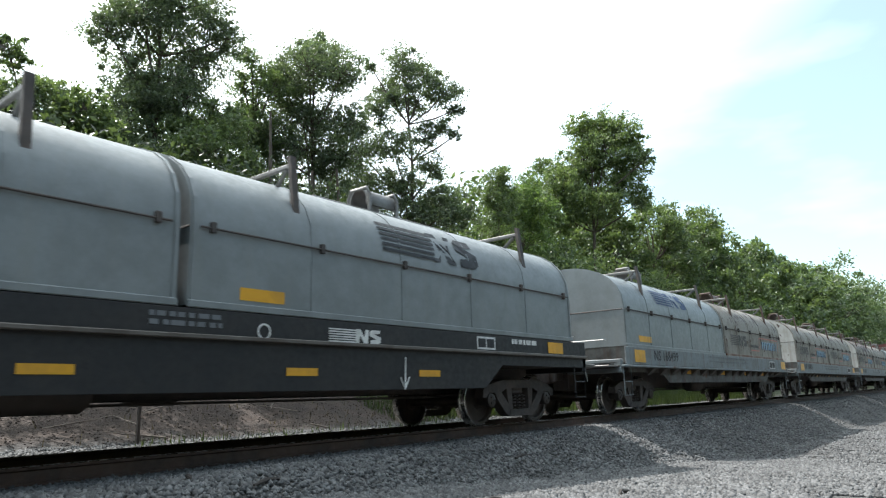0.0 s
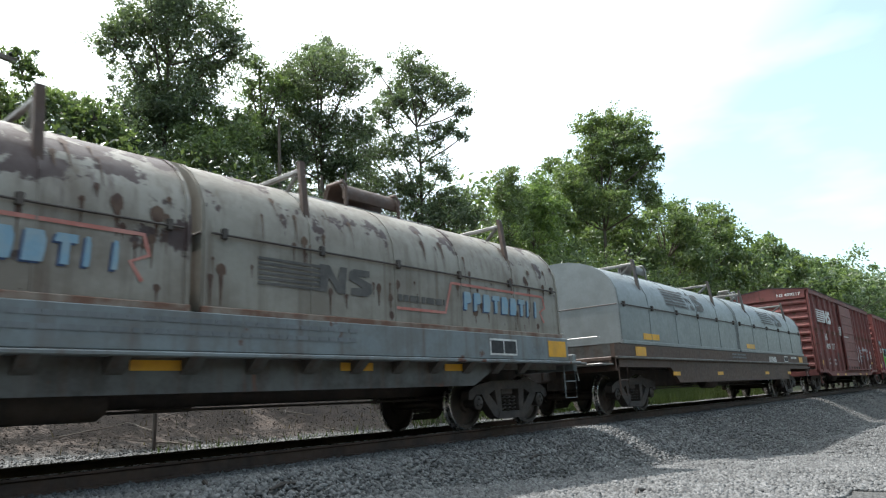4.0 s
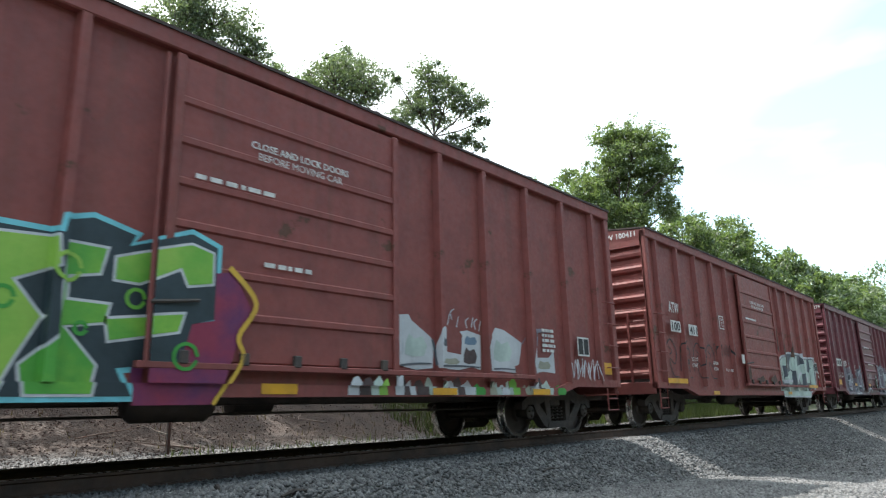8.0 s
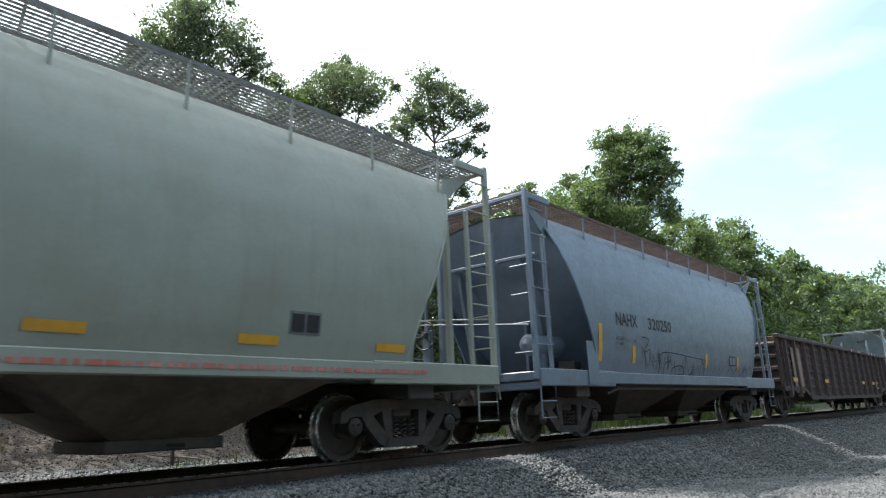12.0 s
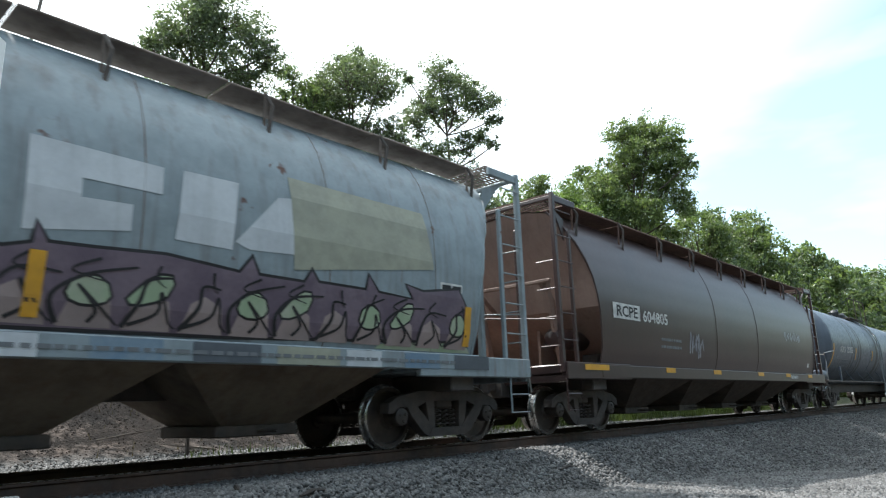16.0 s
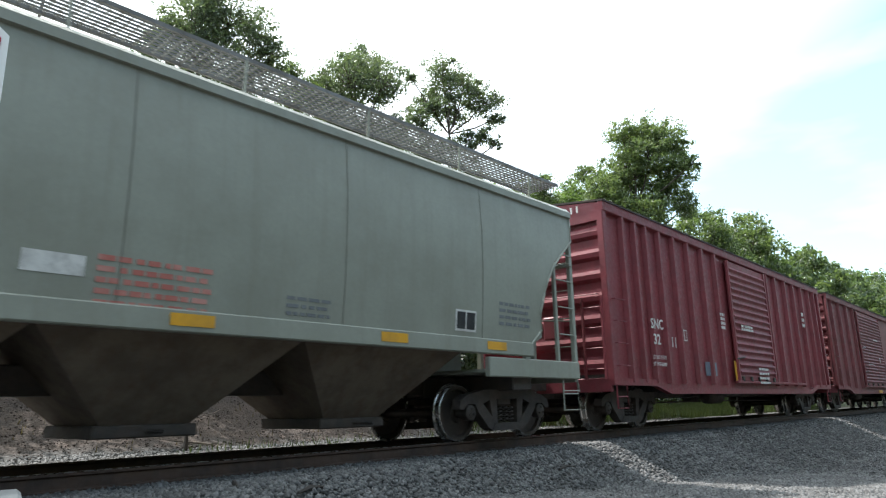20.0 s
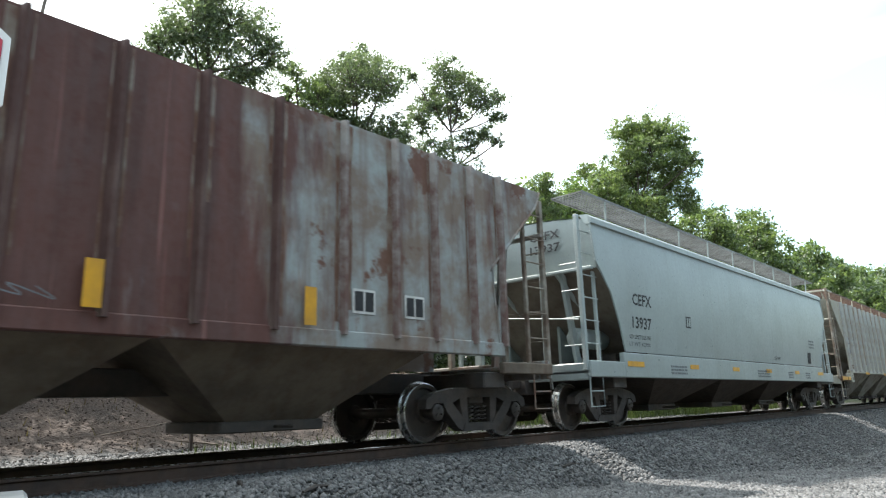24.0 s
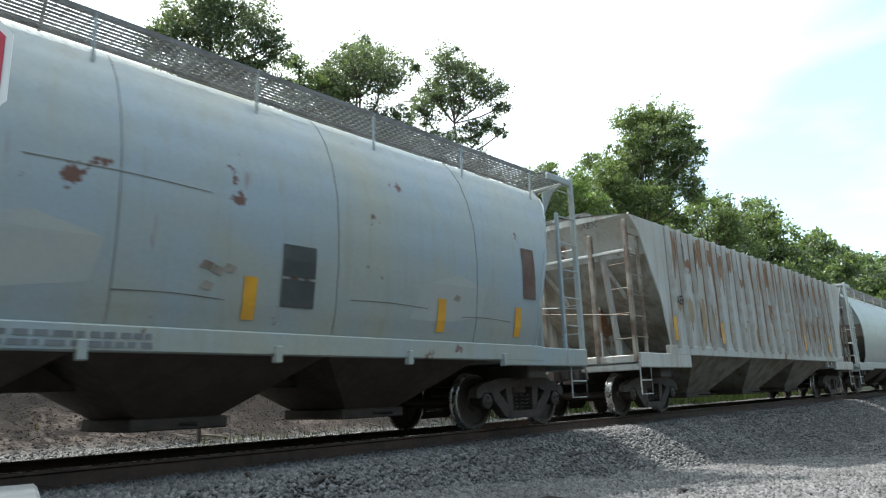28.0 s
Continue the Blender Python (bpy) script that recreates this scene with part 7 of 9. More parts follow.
def coil_marks(car, number, sides, h, at=-5.85, plate=-1.51):
    """Reporting mark on the plate, reflectors, and the marks on the two hoods."""
    letters(car, number, at, 1.19, 1.6, 0.25, "black", plate)
    bars(car, -1.8, 2.2, 1.36, 2, "faded_grey", plate, 0.05, h, 0.12)
    data_panel(car, 5.0, 5.75, 1.14, 1.40, plate)
    letters(car, "CS14", 6.2, 1.16, 0.4, 0.15, "faded_grey", plate)
    for x in (-7.0, 6.75):
        patch(car, "plate", x, x + 0.6, 1.14, 1.42, "yellow", plate, label="yellow reflector plate")
    for x in (-3.4, -0.6, 2.0, 4.0):
        patch(car, "reflector", x, x + 0.55, 0.90, 1.0, "yellow", -1.40, label="yellow reflector strip")
    for kind, x in sides:
        if kind == "blue":
            stripes_logo(car, x + 2.1, x + 4.3, 2.62, 3.02, "blue", hood_side)
            patch(car, "reflector", x + 0.75, x + 1.5, 1.62, 1.76, "yellow", -1.46)
        else:
            stripes_logo(car, x + 0.75, x + 2.5, 1.84, 2.18, "dark_mark", -1.462)
            bars(car, x + 3.0, x + 4.0, 1.84, 1, "dark_mark", -1.464, 0.09, 3)
            # a banner with a broad border and worn block letters
            line = [(x + 2.95, 1.74), (x + 4.0, 1.74), (x + 4.16, 2.2), (x + 6.74, 2.2), (x + 6.8, 2.0), (x + 6.62, 1.92), (x + 6.74, 1.74)]
            rows, _ = ribbon(line, 0.04, 0.04)
            part("banner_edge", Geo().grid([[(a, -1.468, b), (c, -1.468, d)] for (a, b), (c, d) in rows]), "pink", car, "thin red banner line")
            g, g2 = Geo(), Geo()
            for k in range(9):
                a, w = x + 4.42 + 0.25 * k, 0.18 if k < 7 else 0.06
                form = ([(a, 1.80), (a + w * 0.4, 1.80), (a + w * 0.45, 1.90), (a + w, 1.92), (a + w * 1.05, 2.0), (a + w * 0.9, 2.08), (a + 0.02, 2.08)],
                        [(a, 1.80), (a + w * 0.9, 1.80), (a + w, 1.88), (a + w * 1.05, 2.0), (a + w * 0.9, 2.08), (a + 0.02, 2.08)],
                        [(a + w * 0.3, 1.80), (a + w * 0.7, 1.80), (a + w * 0.75, 2.0), (a + w * 1.1, 2.0), (a + w * 1.1, 2.08), (a + 0.02, 2.08), (a, 2.0), (a + w * 0.35, 2.0)])[0 if k < 2 else 2 if k in (3, 6) else 1]
                g.prism(form, "y", -1.470, -1.466)
                g2.prism([(p + 0.022, q + 0.018) for p, q in form], "y", -1.476, -1.4715)
            tagged(part("banner_face", g2, "sky_blue", car, "faded light blue block lettering"), kind="stuff")
            tagged(part("banner_lettering", g, "blue", car, "faded blue block lettering"), kind="stuff")


carA = coil_car("coil steel car with grey hoods on a black frame", -14.0, 8.2, ("hood_grey", "hood_grey"), "sill_black", 6.9, True)
car0 = coil_car("coil steel car with grey hoods on a black frame", 3.6, 8.2, ("hood_grey", "hood_grey"), "sill_black", 6.85, True)
car1 = coil_car("coil steel car with one clean and one rust-streaked hood", 21.65, 7.3, ("hood_grey", "hood_worn"), "sill_grey", 6.1)
car2 = coil_car("coil steel car with rust-spotted dirty white hoods", 38.9, 7.3, ("hood_worn", "hood_worn"), "sill_grey", 6.1)
car3 = coil_car("coil steel car with one peeling rusty hood and one pale hood", 56.0, 7.3, ("hood_rusty", "hood_worn"), "sill_grey", 6.1)
car4 = coil_car("coil steel car with clean grey hoods on a brown frame", 74.0, 8.15, ("hood_grey", "hood_grey"), "sill_brown", 6.9, True)
coil_marks(car1, "NS 168499", (("blue", -7.3), ("protect", 0.0)), 1)
coil_marks(car2, "NS 168405", (("protect", -7.3), ("protect", 0.0)), 2, -6.2)
coil_marks(car3, "NS 168354", (("protect", -7.3), ("protect", 0.0)), 3, -6.08)
for car in (carA, car0, car4):
    dark = car is not car4
    stripes_logo(car, 2.95, 5.2 if dark else 5.6, 2.5, 2.98, "black" if dark else "dark_mark", hood_side)
    stripes_logo(car, -5.4, -3.15 if dark else -2.7, 2.5, 2.98, "black" if dark else "dark_mark", hood_side)
    for x in (0.68 if dark else 0.8, -7.0):
        patch(car, "caution_label", x, x + (0.6 if dark else 0.9), 1.60, 1.74, "yellow", -1.46, label="yellow caution label")
    for x in (-5.6, -1.45, 1.3, 3.6) if dark else (-5.6, -2.4, 2.3, 5.2):
        patch(car, "reflector", x, x + 0.46, 0.79, 0.88, "yellow", -1.50, label="yellow reflector strip")
    for x in (-7.6, 7.2):
        patch(car, "plate", x, x + 0.55, 1.22, 1.42, "yellow", -1.50, label="yellow reflector plate")
    mark = 1.93 if dark else 3.0
    stripes_logo(car, mark, mark + 0.9, 1.2, 1.38, "white", -1.50)
    bars(car, -0.35 if dark else -0.9, 0.45, 1.36, 2, "faded_grey", -1.5, 0.05, 31)
    bars(car, 6.0, 6.8, 1.34, 1, "white", -1.5, 0.08, 32)
    if dark:
        ring = Geo().lathe([(0.07, -0.003), (0.09, -0.003), (0.09, 0.003), (0.07, 0.003)], "y", (0.98, -1.508, 1.27), 20)
        part("round_mark", ring, "white", car, "round white stencil")
        for q in (-1, 1):
            part("jack_arrow", Geo().tube([(3.3, -1.505, 0.62), (3.3 + 0.09 * q, -1.505, 0.78)], 0.012, 4), "white", car)
        part("jack_arrow", Geo().tube([(3.3, -1.505, 0.62), (3.32, -1.505, 1.05)], 0.013, 4), "white", car, "white painted jacking arrow")
    data_panel(car, 5.0, 5.5, 1.22, 1.42, -1.50)


# ---------------------------------------------------------------- covered hoppers
def side_of(profile):
    """Near side's place across the car, by height, from a profile of (half width, height)."""
    hs, ws = [h for _, h in profile], [w for w, _ in profile]
    return lambda z: -float(np.interp(z, hs, ws))


ROUND = [(1.47, 1.18), (1.55, 1.5), (1.605, 2.0), (1.61, 2.45), (1.57, 2.95), (1.48, 3.35), (1.36, 3.70), (1.24, 3.94), (1.12, 4.10)]
BULGE = [(1.46, 1.20), (1.55, 1.5), (1.61, 2.0), (1.625, 2.45), (1.59, 2.9), (1.49, 3.3), (1.34, 3.65), (1.17, 3.90), (1.0, 4.06)]
SMOOTH = [(1.53, 1.42), (1.57, 1.9), (1.60, 2.5), (1.60, 3.1), (1.57, 3.6), (1.545, 3.88)]
RIBBED = [(1.53, 1.36), (1.53, 2.5), (1.53, 3.6), (1.53, 4.02)]


def grating(car, x0, x1, y0, y1, z, material, cell=0.11, name="running_board"):
    """An open walkway: bearing bars and cross bars, with gaps between."""
    g = Geo()
    n = max(2, round((x1 - x0) / cell))
    for k in range(n + 1):
        x = x0 + (x1 - x0) * k / n
        g.box(x - 0.007, x + 0.007, y0, y1, z - 0.012, z + 0.012)
    m = max(2, round((y1 - y0) / 0.075))
    for k in range(m + 1):
        y = y0 + (y1 - y0) * k / m
        g.box(x0, x1, y - 0.006, y + 0.006, z - 0.010, z + 0.014)
    for y in (y0, y1):
        g.box(x0, x1, y - 0.012, y + 0.012, z - 0.03, z + 0.02)
    return tagged(part(name, g, material, car, "open steel walkway"), kind="stuff")


def hopper(label, centre, paint, half, shape, reach, trucks_at, bays, sill, bay_paint="bay_dirty", end_paint=None, walk_paint="grate", slope_paint="slope_dirt_shade",
           posts=(), walk_y=(-1.18, -0.62), walk_z=4.26, top_deck=True, reservoir=True, slope=2.3, ladder_low=1.0, chord=None, brackets=False, seams=(), post_paint=None, post_half=0.06, post_core=0.0, runs=None, skirt=(0.93, 1.22, None), beam=0.15, frame_paint=None):
    """A covered hopper. reach: (height, half length) of the side sheets; sill: (bottom, top) of the side sill; bays: number of discharge bays."""
    car = start_car("covered_hopper", label, "hopper car", centre)
    end_paint = end_paint or paint
    bar = frame_paint or paint
    rz, rx = [r[0] for r in reach], [r[1] for r in reach]
    ext = lambda z: float(np.interp(z, rz, rx))
    top_w, top_z = shape[-1]
    crown = top_z + 0.16
    drop = 1.3 if shape is BULGE else 0.95 if shape is SMOOTH else 0.75
    full = [(-w, z) for w, z in shape] + [(-top_w * 0.5, top_z + 0.11), (0, crown), (top_w * 0.5, top_z + 0.11)] + [(w, z) for w, z in reversed(shape)]
    fine = []
    for (ya, za), (yb, zb) in zip(full, full[1:]):
        fine += [(ya + (yb - ya) * k / 3, za + (zb - za) * k / 3) for k in range(3)]
    fine.append(full[-1])
    body = part("body", Geo().grid([[(u * ext(min(z, top_z)), y, z) for u in np.linspace(-1, 1, 13)] for y, z in fine]), paint, car, "", 35)
    for s in (-1, 1):
        # end sheet: upright above, sloping in below
        rows, low_rows, knee = [], [], top_z - drop
        for z in sorted([*np.linspace(sill[0] + 0.02, top_z, 13), knee]):
            w = float(np.interp(z, [h for _, h in shape], [a for a, _ in shape])) - 0.015
            x = min(ext(z) - 0.02, ext(top_z) - 0.02 - (0 if z >= knee else slope * (knee - z) / (knee - sill[0])))
            for sheet in ([rows] if z > knee else [low_rows] if z < knee else [rows, low_rows]):
                sheet.append([(s * x, -w, z), (s * x, 0, z), (s * x, w, z)])
        rows.append([(s * (ext(top_z) - 0.02), -top_w * 0.5, top_z + 0.10), (s * (ext(top_z) - 0.02), 0, crown - 0.01), (s * (ext(top_z) - 0.02), top_w * 0.5, top_z + 0.10)])
        part("end_bulkhead", Geo().grid(rows), end_paint, car, "upright end sheet", 30)
        part("end_slope_sheet", Geo().grid(low_rows), slope_paint, car, "inward sloping end sheet", 30)
        for t in (-1, 1):
            edge = [(s * ext(z), t * (float(np.interp(z, [h for _, h in shape], [a for a, _ in shape])) + 0.004), z) for z in np.linspace(shape[0][1], top_z, 10)]
            part("edge_angle", Geo().tube(edge, 0.022, 5), paint, car)
            part("slope_stiffener", Geo().tube([(s * (ext(top_z) - 0.03), t * 0.75, knee), (s * (ext(top_z) - slope + 0.1), t * 0.7, sill[0] + 0.25)], 0.05, 5), end_paint, car)
        # upright web plate under the slope, and the lip where the bulkhead ends
        e0 = ext(top_z) - 0.05
        part("shear_plate", Geo().prism([(s * (e0 - slope * 0.92), 1.05), (s * (e0 - slope * 0.42), 1.05), (s * (e0 - slope * 0.42), knee - 0.44 * (knee - sill[0])), (s * (e0 - slope * 0.92), sill[0] + 0.1)], "y", -0.03, 0.03), end_paint, car)
        for t in (-1, 1):
            part("end_gusset", Geo().prism([(s * e0, knee), (s * (e0 - 0.14), knee), (s * (e0 - 0.55), 1.05), (s * (e0 - 0.40), 1.05)], "y", t * 0.82 - 0.035, t * 0.82 + 0.035), end_paint, car)
        part("bulkhead_lip", Geo().cbox(min(s * e0, s * (e0 + 0.09)), max(s * e0, s * (e0 + 0.09)), -top_w, top_w, knee - 0.03, knee + 0.03, 0.008), end_paint, car)
        # end platform, its frame and ladders
        inner = trucks_at - 1.0 if trucks_at - 1.0 < half - 1.2 else half - 1.6
        if skirt[2]:
            inner = ext(shape[0][1]) + 0.05
        a, b = sorted((s * inner, s * half))
        part("end_platform", Geo().cbox(a, b, -1.46, 1.46, 0.99, 1.05, 0.012), end_paint, car)
        for t in (-1, 1):
            part("platform_sill", Geo().cbox(a, b, t * 1.50 - 0.05, t * 1.50 + 0.05, skirt[0], skirt[1], 0.015), skirt[2] or paint, car)
        part("end_sill", Geo().cbox(min(s * half, s * (half - 0.08)), max(s * half, s * (half - 0.08)), -1.5, 1.5, 0.88, 1.18, 0.015), paint, car)
        part("draft_sill", Geo().cbox(min(s * (half + 0.1), s * inner), max(s * (half + 0.1), s * inner), -0.2, 0.2, 0.66, 0.98, 0.015), "steel_dark", car)
        high = walk_z + 0.02 if top_deck else 3.9
        for t in (-1, 1):
            part("corner_post", Geo().cbox(s * half - 0.045, s * half + 0.045, t * 1.46 - 0.04, t * 1.46 + 0.04, 1.05, high, 0.01), bar, car)
            part("inner_post", Geo().cbox(s * (half - 0.5) - 0.035, s * (half - 0.5) + 0.035, t * 1.44 - 0.03, t * 1.44 + 0.03, 1.05, min(high, 3.6), 0.01), bar, car)
            part("end_column", Geo().cbox(s * (half - 0.04) - 0.05, s * (half - 0.04) + 0.05, t * 0.62 - 0.05, t * 0.62 + 0.05, 1.05, 3.7, 0.012), bar, car)
            for k in range(7):
                z = ladder_low - 0.1 + (high - ladder_low) * (k + 0.5) / 7
                g = Geo().tube([(s * half, t * 1.5, z), (s * (half - 0.5), t * 1.5, z)], 0.012, 6)
                part("rung", g, bar, car)
            for k in range(4):
                part("rung", Geo().tube([(s * half, t * 1.46, 1.5 + 0.5 * k), (s * half, t * 1.05, 1.5 + 0.5 * k)], 0.012, 6), bar, car)
        part("end_rail", Geo().tube([(s * (half + 0.05), -1.4, 1.95), (s * (half + 0.09), 0, 2.1), (s * (half + 0.05), 1.4, 2.25)], 0.014, 6), bar, car)
        if top_deck:
            a2, b2 = sorted((s * half, s * (half - 0.75)))
            grating(car, a2, b2, -1.4, 1.4, walk_z, walk_paint, 0.14, "end_walkway")
            part("deck_beam", Geo().cbox(a2, b2, -1.49, -1.43, walk_z - beam, walk_z - 0.03, 0.01), paint, car)
            part("deck_beam", Geo().cbox(a2, b2, 1.43, 1.49, walk_z - beam, walk_z - 0.03, 0.01), paint, car)
            part("deck_beam", Geo().cbox(s * half - 0.03, s * half + 0.03, -1.45, 1.45, walk_z - 0.1, walk_z - 0.03, 0.01), paint, car)
            part("gusset_plate", Geo().prism([(s * half, walk_z - 0.05), (s * (ext(top_z) - 0.1), walk_z - 0.35), (s * (ext(top_z) - 0.1), walk_z - 0.75), (s * (half - 0.35), walk_z - 0.3)], "y", -1.30, -1.27), paint, car)
        x0 = s * half if s < 0 else s * half - 0.5
        stirrup(car, x0 + 0.02, -1.5, 0.42, 0.95, 0.45, paint)
        part("bolster", Geo().cbox(s * trucks_at - 0.25, s * trucks_at + 0.25, -1.4, 1.4, 0.74, 0.98, 0.02), "steel_dark", car)
        truck(car, s * trucks_at)
    for t in (-1, 1):
        low = ext(shape[0][1]) + 0.1
        part("side_sill", Geo().cbox(-low, low, t * 1.50 - 0.055, t * 1.50 + 0.055, sill[0], sill[1], 0.015), paint, car, "side sill")
        if chord:
            part("top_chord", Geo().prism([(t * (top_w - 0.06), top_z - 0.12), (t * (top_w + 0.055), top_z - 0.10), (t * (top_w + 0.055), top_z + 0.0), (t * (top_w - 0.02), top_z + 0.07), (t * (top_w - 0.2), top_z + 0.09)], "x", -ext(top_z), ext(top_z)), paint, car)
    if posts:
        h = post_half
        pm = Geo().prism([(-h, -1.53), (h, -1.53), (h - 0.025, -1.615), (0.025 - h, -1.615)], "z", sill[1] - 0.05, top_z).mesh("side_post", M[post_paint or paint])
        core = pm.copy()
        core.materials[0] = M["post_dark"]
        if runs:
            rms = []
            for q in range(5):
                rr, rows = random.Random(q), []
                low, wide = sill[1] + 0.1 + (0.0, 0.5, 0.15, 1.1, 0.3)[q], (0.035, 0.02, 0.05, 0.028, 0.014)[q]
                for z in np.linspace(top_z - 0.03, low, 9):
                    hw = wide * rr.uniform(0.5, 1.2)
                    rows.append([(-hw, -1.5345, z), (hw, -1.5345, z)])
                rms.append(Geo().grid(rows).mesh("rust_run", M[runs]))
            for k, x in enumerate(posts):
                for q in (-1, 1):
                    part("rust_run", rms[(k * 2 + q) % 5], None, car, at=pose(x + q * (h + 0.04), 0, 0))
        for x in posts:
            q = pm if abs(x) > post_core else core
            part("side_post", q, None, car, at=pose(x, 0, 0))
            part("side_post", q, None, car, at=pose(-x, 0, 0, 0, 0, 180))
    for x in seams:
        line = [(x, -(w + 0.003), z) for w, z in shape]
        part("weld_seam", Geo().tube(line, 0.0045, 4), paint if paint == "hop_brown" else "rust_line" if paint == "hop_grey" else "seam", car)
    # discharge bays
    run = trucks_at - 1.45
    wide = 2 * run / bays
    for k in range(bays):
        c = -run + wide * (k + 0.5)
        top, bot, z0 = wide * 0.5, wide * 0.17, 0.40
        v = [(c + dx * top, dy * 1.42, sill[0] + 0.03) for dx in (-1, 1) for dy in (-1, 1)] + [(c + dx * bot, dy * 0.62, z0) for dx in (-1, 1) for dy in (-1, 1)]
        bay = part("discharge_bay", Geo().add(v, [(0, 1, 5, 4), (2, 6, 7, 3), (0, 4, 6, 2), (1, 3, 7, 5), (4, 5, 7, 6)]), bay_paint, car, "tapering discharge bay")
        part("outlet_gate", Geo().cbox(c - bot - 0.08, c + bot + 0.08, -0.66, 0.66, 0.27, 0.40, 0.015), "steel_dark", bay)
        part("gate_shaft", Geo().tube([(c, -1.05, 0.33), (c, 1.05, 0.33)], 0.022, 6), "steel_dark", bay)
    part("centre_sill", Geo().cbox(-half + 0.3, half - 0.3, -0.17, 0.17, 0.70, 1.0, 0.015), "steel_dark", car)
    # walkways along the roof, on short legs
    foot = next((z for w, z in reversed(shape) if w >= abs(walk_y[0])), top_z)
    xr = (half - 0.05) if top_deck else ext(top_z) - 0.05
    for t in (-1, 1):
        y0, y1 = (walk_y if t < 0 else (-walk_y[1], -walk_y[0]))
        if brackets:
            n = 7
            for k in range(n):
                a, b = -xr + 0.75 + (2 * xr - 1.5) * k / n, -xr + 0.75 + (2 * xr - 1.5) * (k + 1) / n - 0.02
                part("running_board", Geo().cbox(a, b, y0, y1, walk_z - 0.035 - 0.012 * (k % 2), walk_z - 0.012 * (k % 2), 0.01), walk_paint, car, "rusted steel walkway plank")
        else:
            grating(car, -xr + (0.75 if top_deck else 0), xr - (0.75 if top_deck else 0), y0, y1, walk_z, walk_paint)
        for k in range(9):
            x = -xr + 0.9 + (2 * xr - 1.8) * k / 8
            yy = walk_y[0] * (1 if t < 0 else -1)
            part("walkway_leg", Geo().tube([(x, yy, walk_z), (x, yy * 0.98, foot - 0.02)], 0.02, 5), paint if not brackets else walk_paint, car)
            if brackets:
                part("walkway_bracket", Geo().tube([(x, yy, walk_z - 0.02), (x + 0.05, yy * 1.06, walk_z - 0.18), (x, yy * 1.04, foot - 0.05)], 0.026, 6), "steel_dark", car)
    part("roof_hatch", Geo().cbox(-xr + 1.5, xr - 1.5, -0.32, 0.32, crown - 0.02, crown + 0.12, 0.03), paint, car, "long trough roof hatch")
    if reservoir:
        part("air_reservoir", Geo().lathe([(0, -0.62), (0.14, -0.58), (0.2, -0.48), (0.2, 0.48), (0.14, 0.58), (0, 0.62)], "x", (-half + 1.35, -0.75, 1.72), 16), paint, car, "", 40)
        part("brake_valve", Geo().cbox(-half + 1.9, -half + 2.2, -1.05, -0.7, 1.05, 1.45, 0.03), "steel_dark", car)
    hand_wheel(car, -half - 0.1, 0.95, 2.0)
    part("brake_stand", Geo().cbox(-half - 0.06, -half + 0.04, 0.85, 1.05, 1.0, 2.1, 0.015), paint, car)
    ends(car, half, 0.5)
    return car


side_r, side_b, side_s = side_of(ROUND), side_of(BULGE), side_of(SMOOTH)
END_SHORT = [(1.18, 4.45), (1.7, 4.6), (2.2, 4.86), (3.0, 5.25), (3.92, 5.66)]
car9 = hopper("short cream covered hopper with rounded sides and black numbers", 159.1, "hop_cream", 6.42, ROUND, END_SHORT, 4.85, 2, (0.98, 1.2), "bay_dirty", walk_z=4.42, walk_y=(-1.3, -0.6), slope=2.6, slope_paint="hop_cream")
letters(car9, "CBFX", -3.72, 2.62, 0.84, 0.24, "black", side_r)
letters(car9, "440634", -3.78, 2.22, 1.24, 0.24, "black", side_r)
letters(car9, "LD LMT 230300", -3.9, 1.94, 0.9, 0.08, "faded_grey", side_r)
letters(car9, "LT WT 55700", -3.93, 1.8, 0.9, 0.08, "faded_grey", side_r)
data_panel(car9, -2.12, -1.86, 2.40, 2.64, side_r, "hop_cream", "faded_grey")
data_panel(car9, 2.56, 3.0, 1.46, 1.72, side_r, "black", "faded_grey")
bars(car9, -1.2, 4.8, 1.06, 1, "pink", -1.557, 0.05, 41)
for x in (-4.5, -2.3, -0.05, 1.95, 3.9):
    patch(car9, "reflector", x, x + 0.5, 1.33, 1.43, "yellow", side_r, 0.008)
patch(car9, "jacking_plate", -4.95, -4.5, 0.96, 1.75, "hop_cream", -1.56, 0.01, "upright stencilled plate")
car10 = hopper("short blue-grey covered hopper with rounded sides and thin black scrawls", 173.1, "hop_blue", 6.42, ROUND, END_SHORT, 4.85, 2, (0.98, 1.2), "bay_dark", walk_paint="grate_rust", walk_z=4.34, walk_y=(-1.3, -0.6), slope=2.6, slope_paint="hop_blue")
letters(car10, "NAHX", -3.72, 2.12, 0.95, 0.26, "black", side_r)
letters(car10, "320250", -2.26, 2.12, 1.2, 0.26, "black", side_r)
bars(car10, -3.72, -2.85, 1.82, 2, "faded_grey", side_r, 0.07, 42, 0.16)
patch(car10, "jacking_plate", -4.9, -4.5, 0.96, 1.75, "hop_blue", -1.56, 0.01, "upright stencilled plate")
for x0, x1, z0, z1, sd in ((-2.6, -1.0, 1.25, 1.8, 1), (-1.0, 1.2, 1.02, 1.7, 2), (1.6, 5.0, 1.1, 1.75, 3), (-0.6, 1.6, 1.7, 2.1, 4)):
    scrawl(car10, x0, x1, z0, z1, 3, "faded_grey" if sd == 4 else "black", 70 + sd, side_r, 0.006)
side10 = round_side(side_r, ROUND)
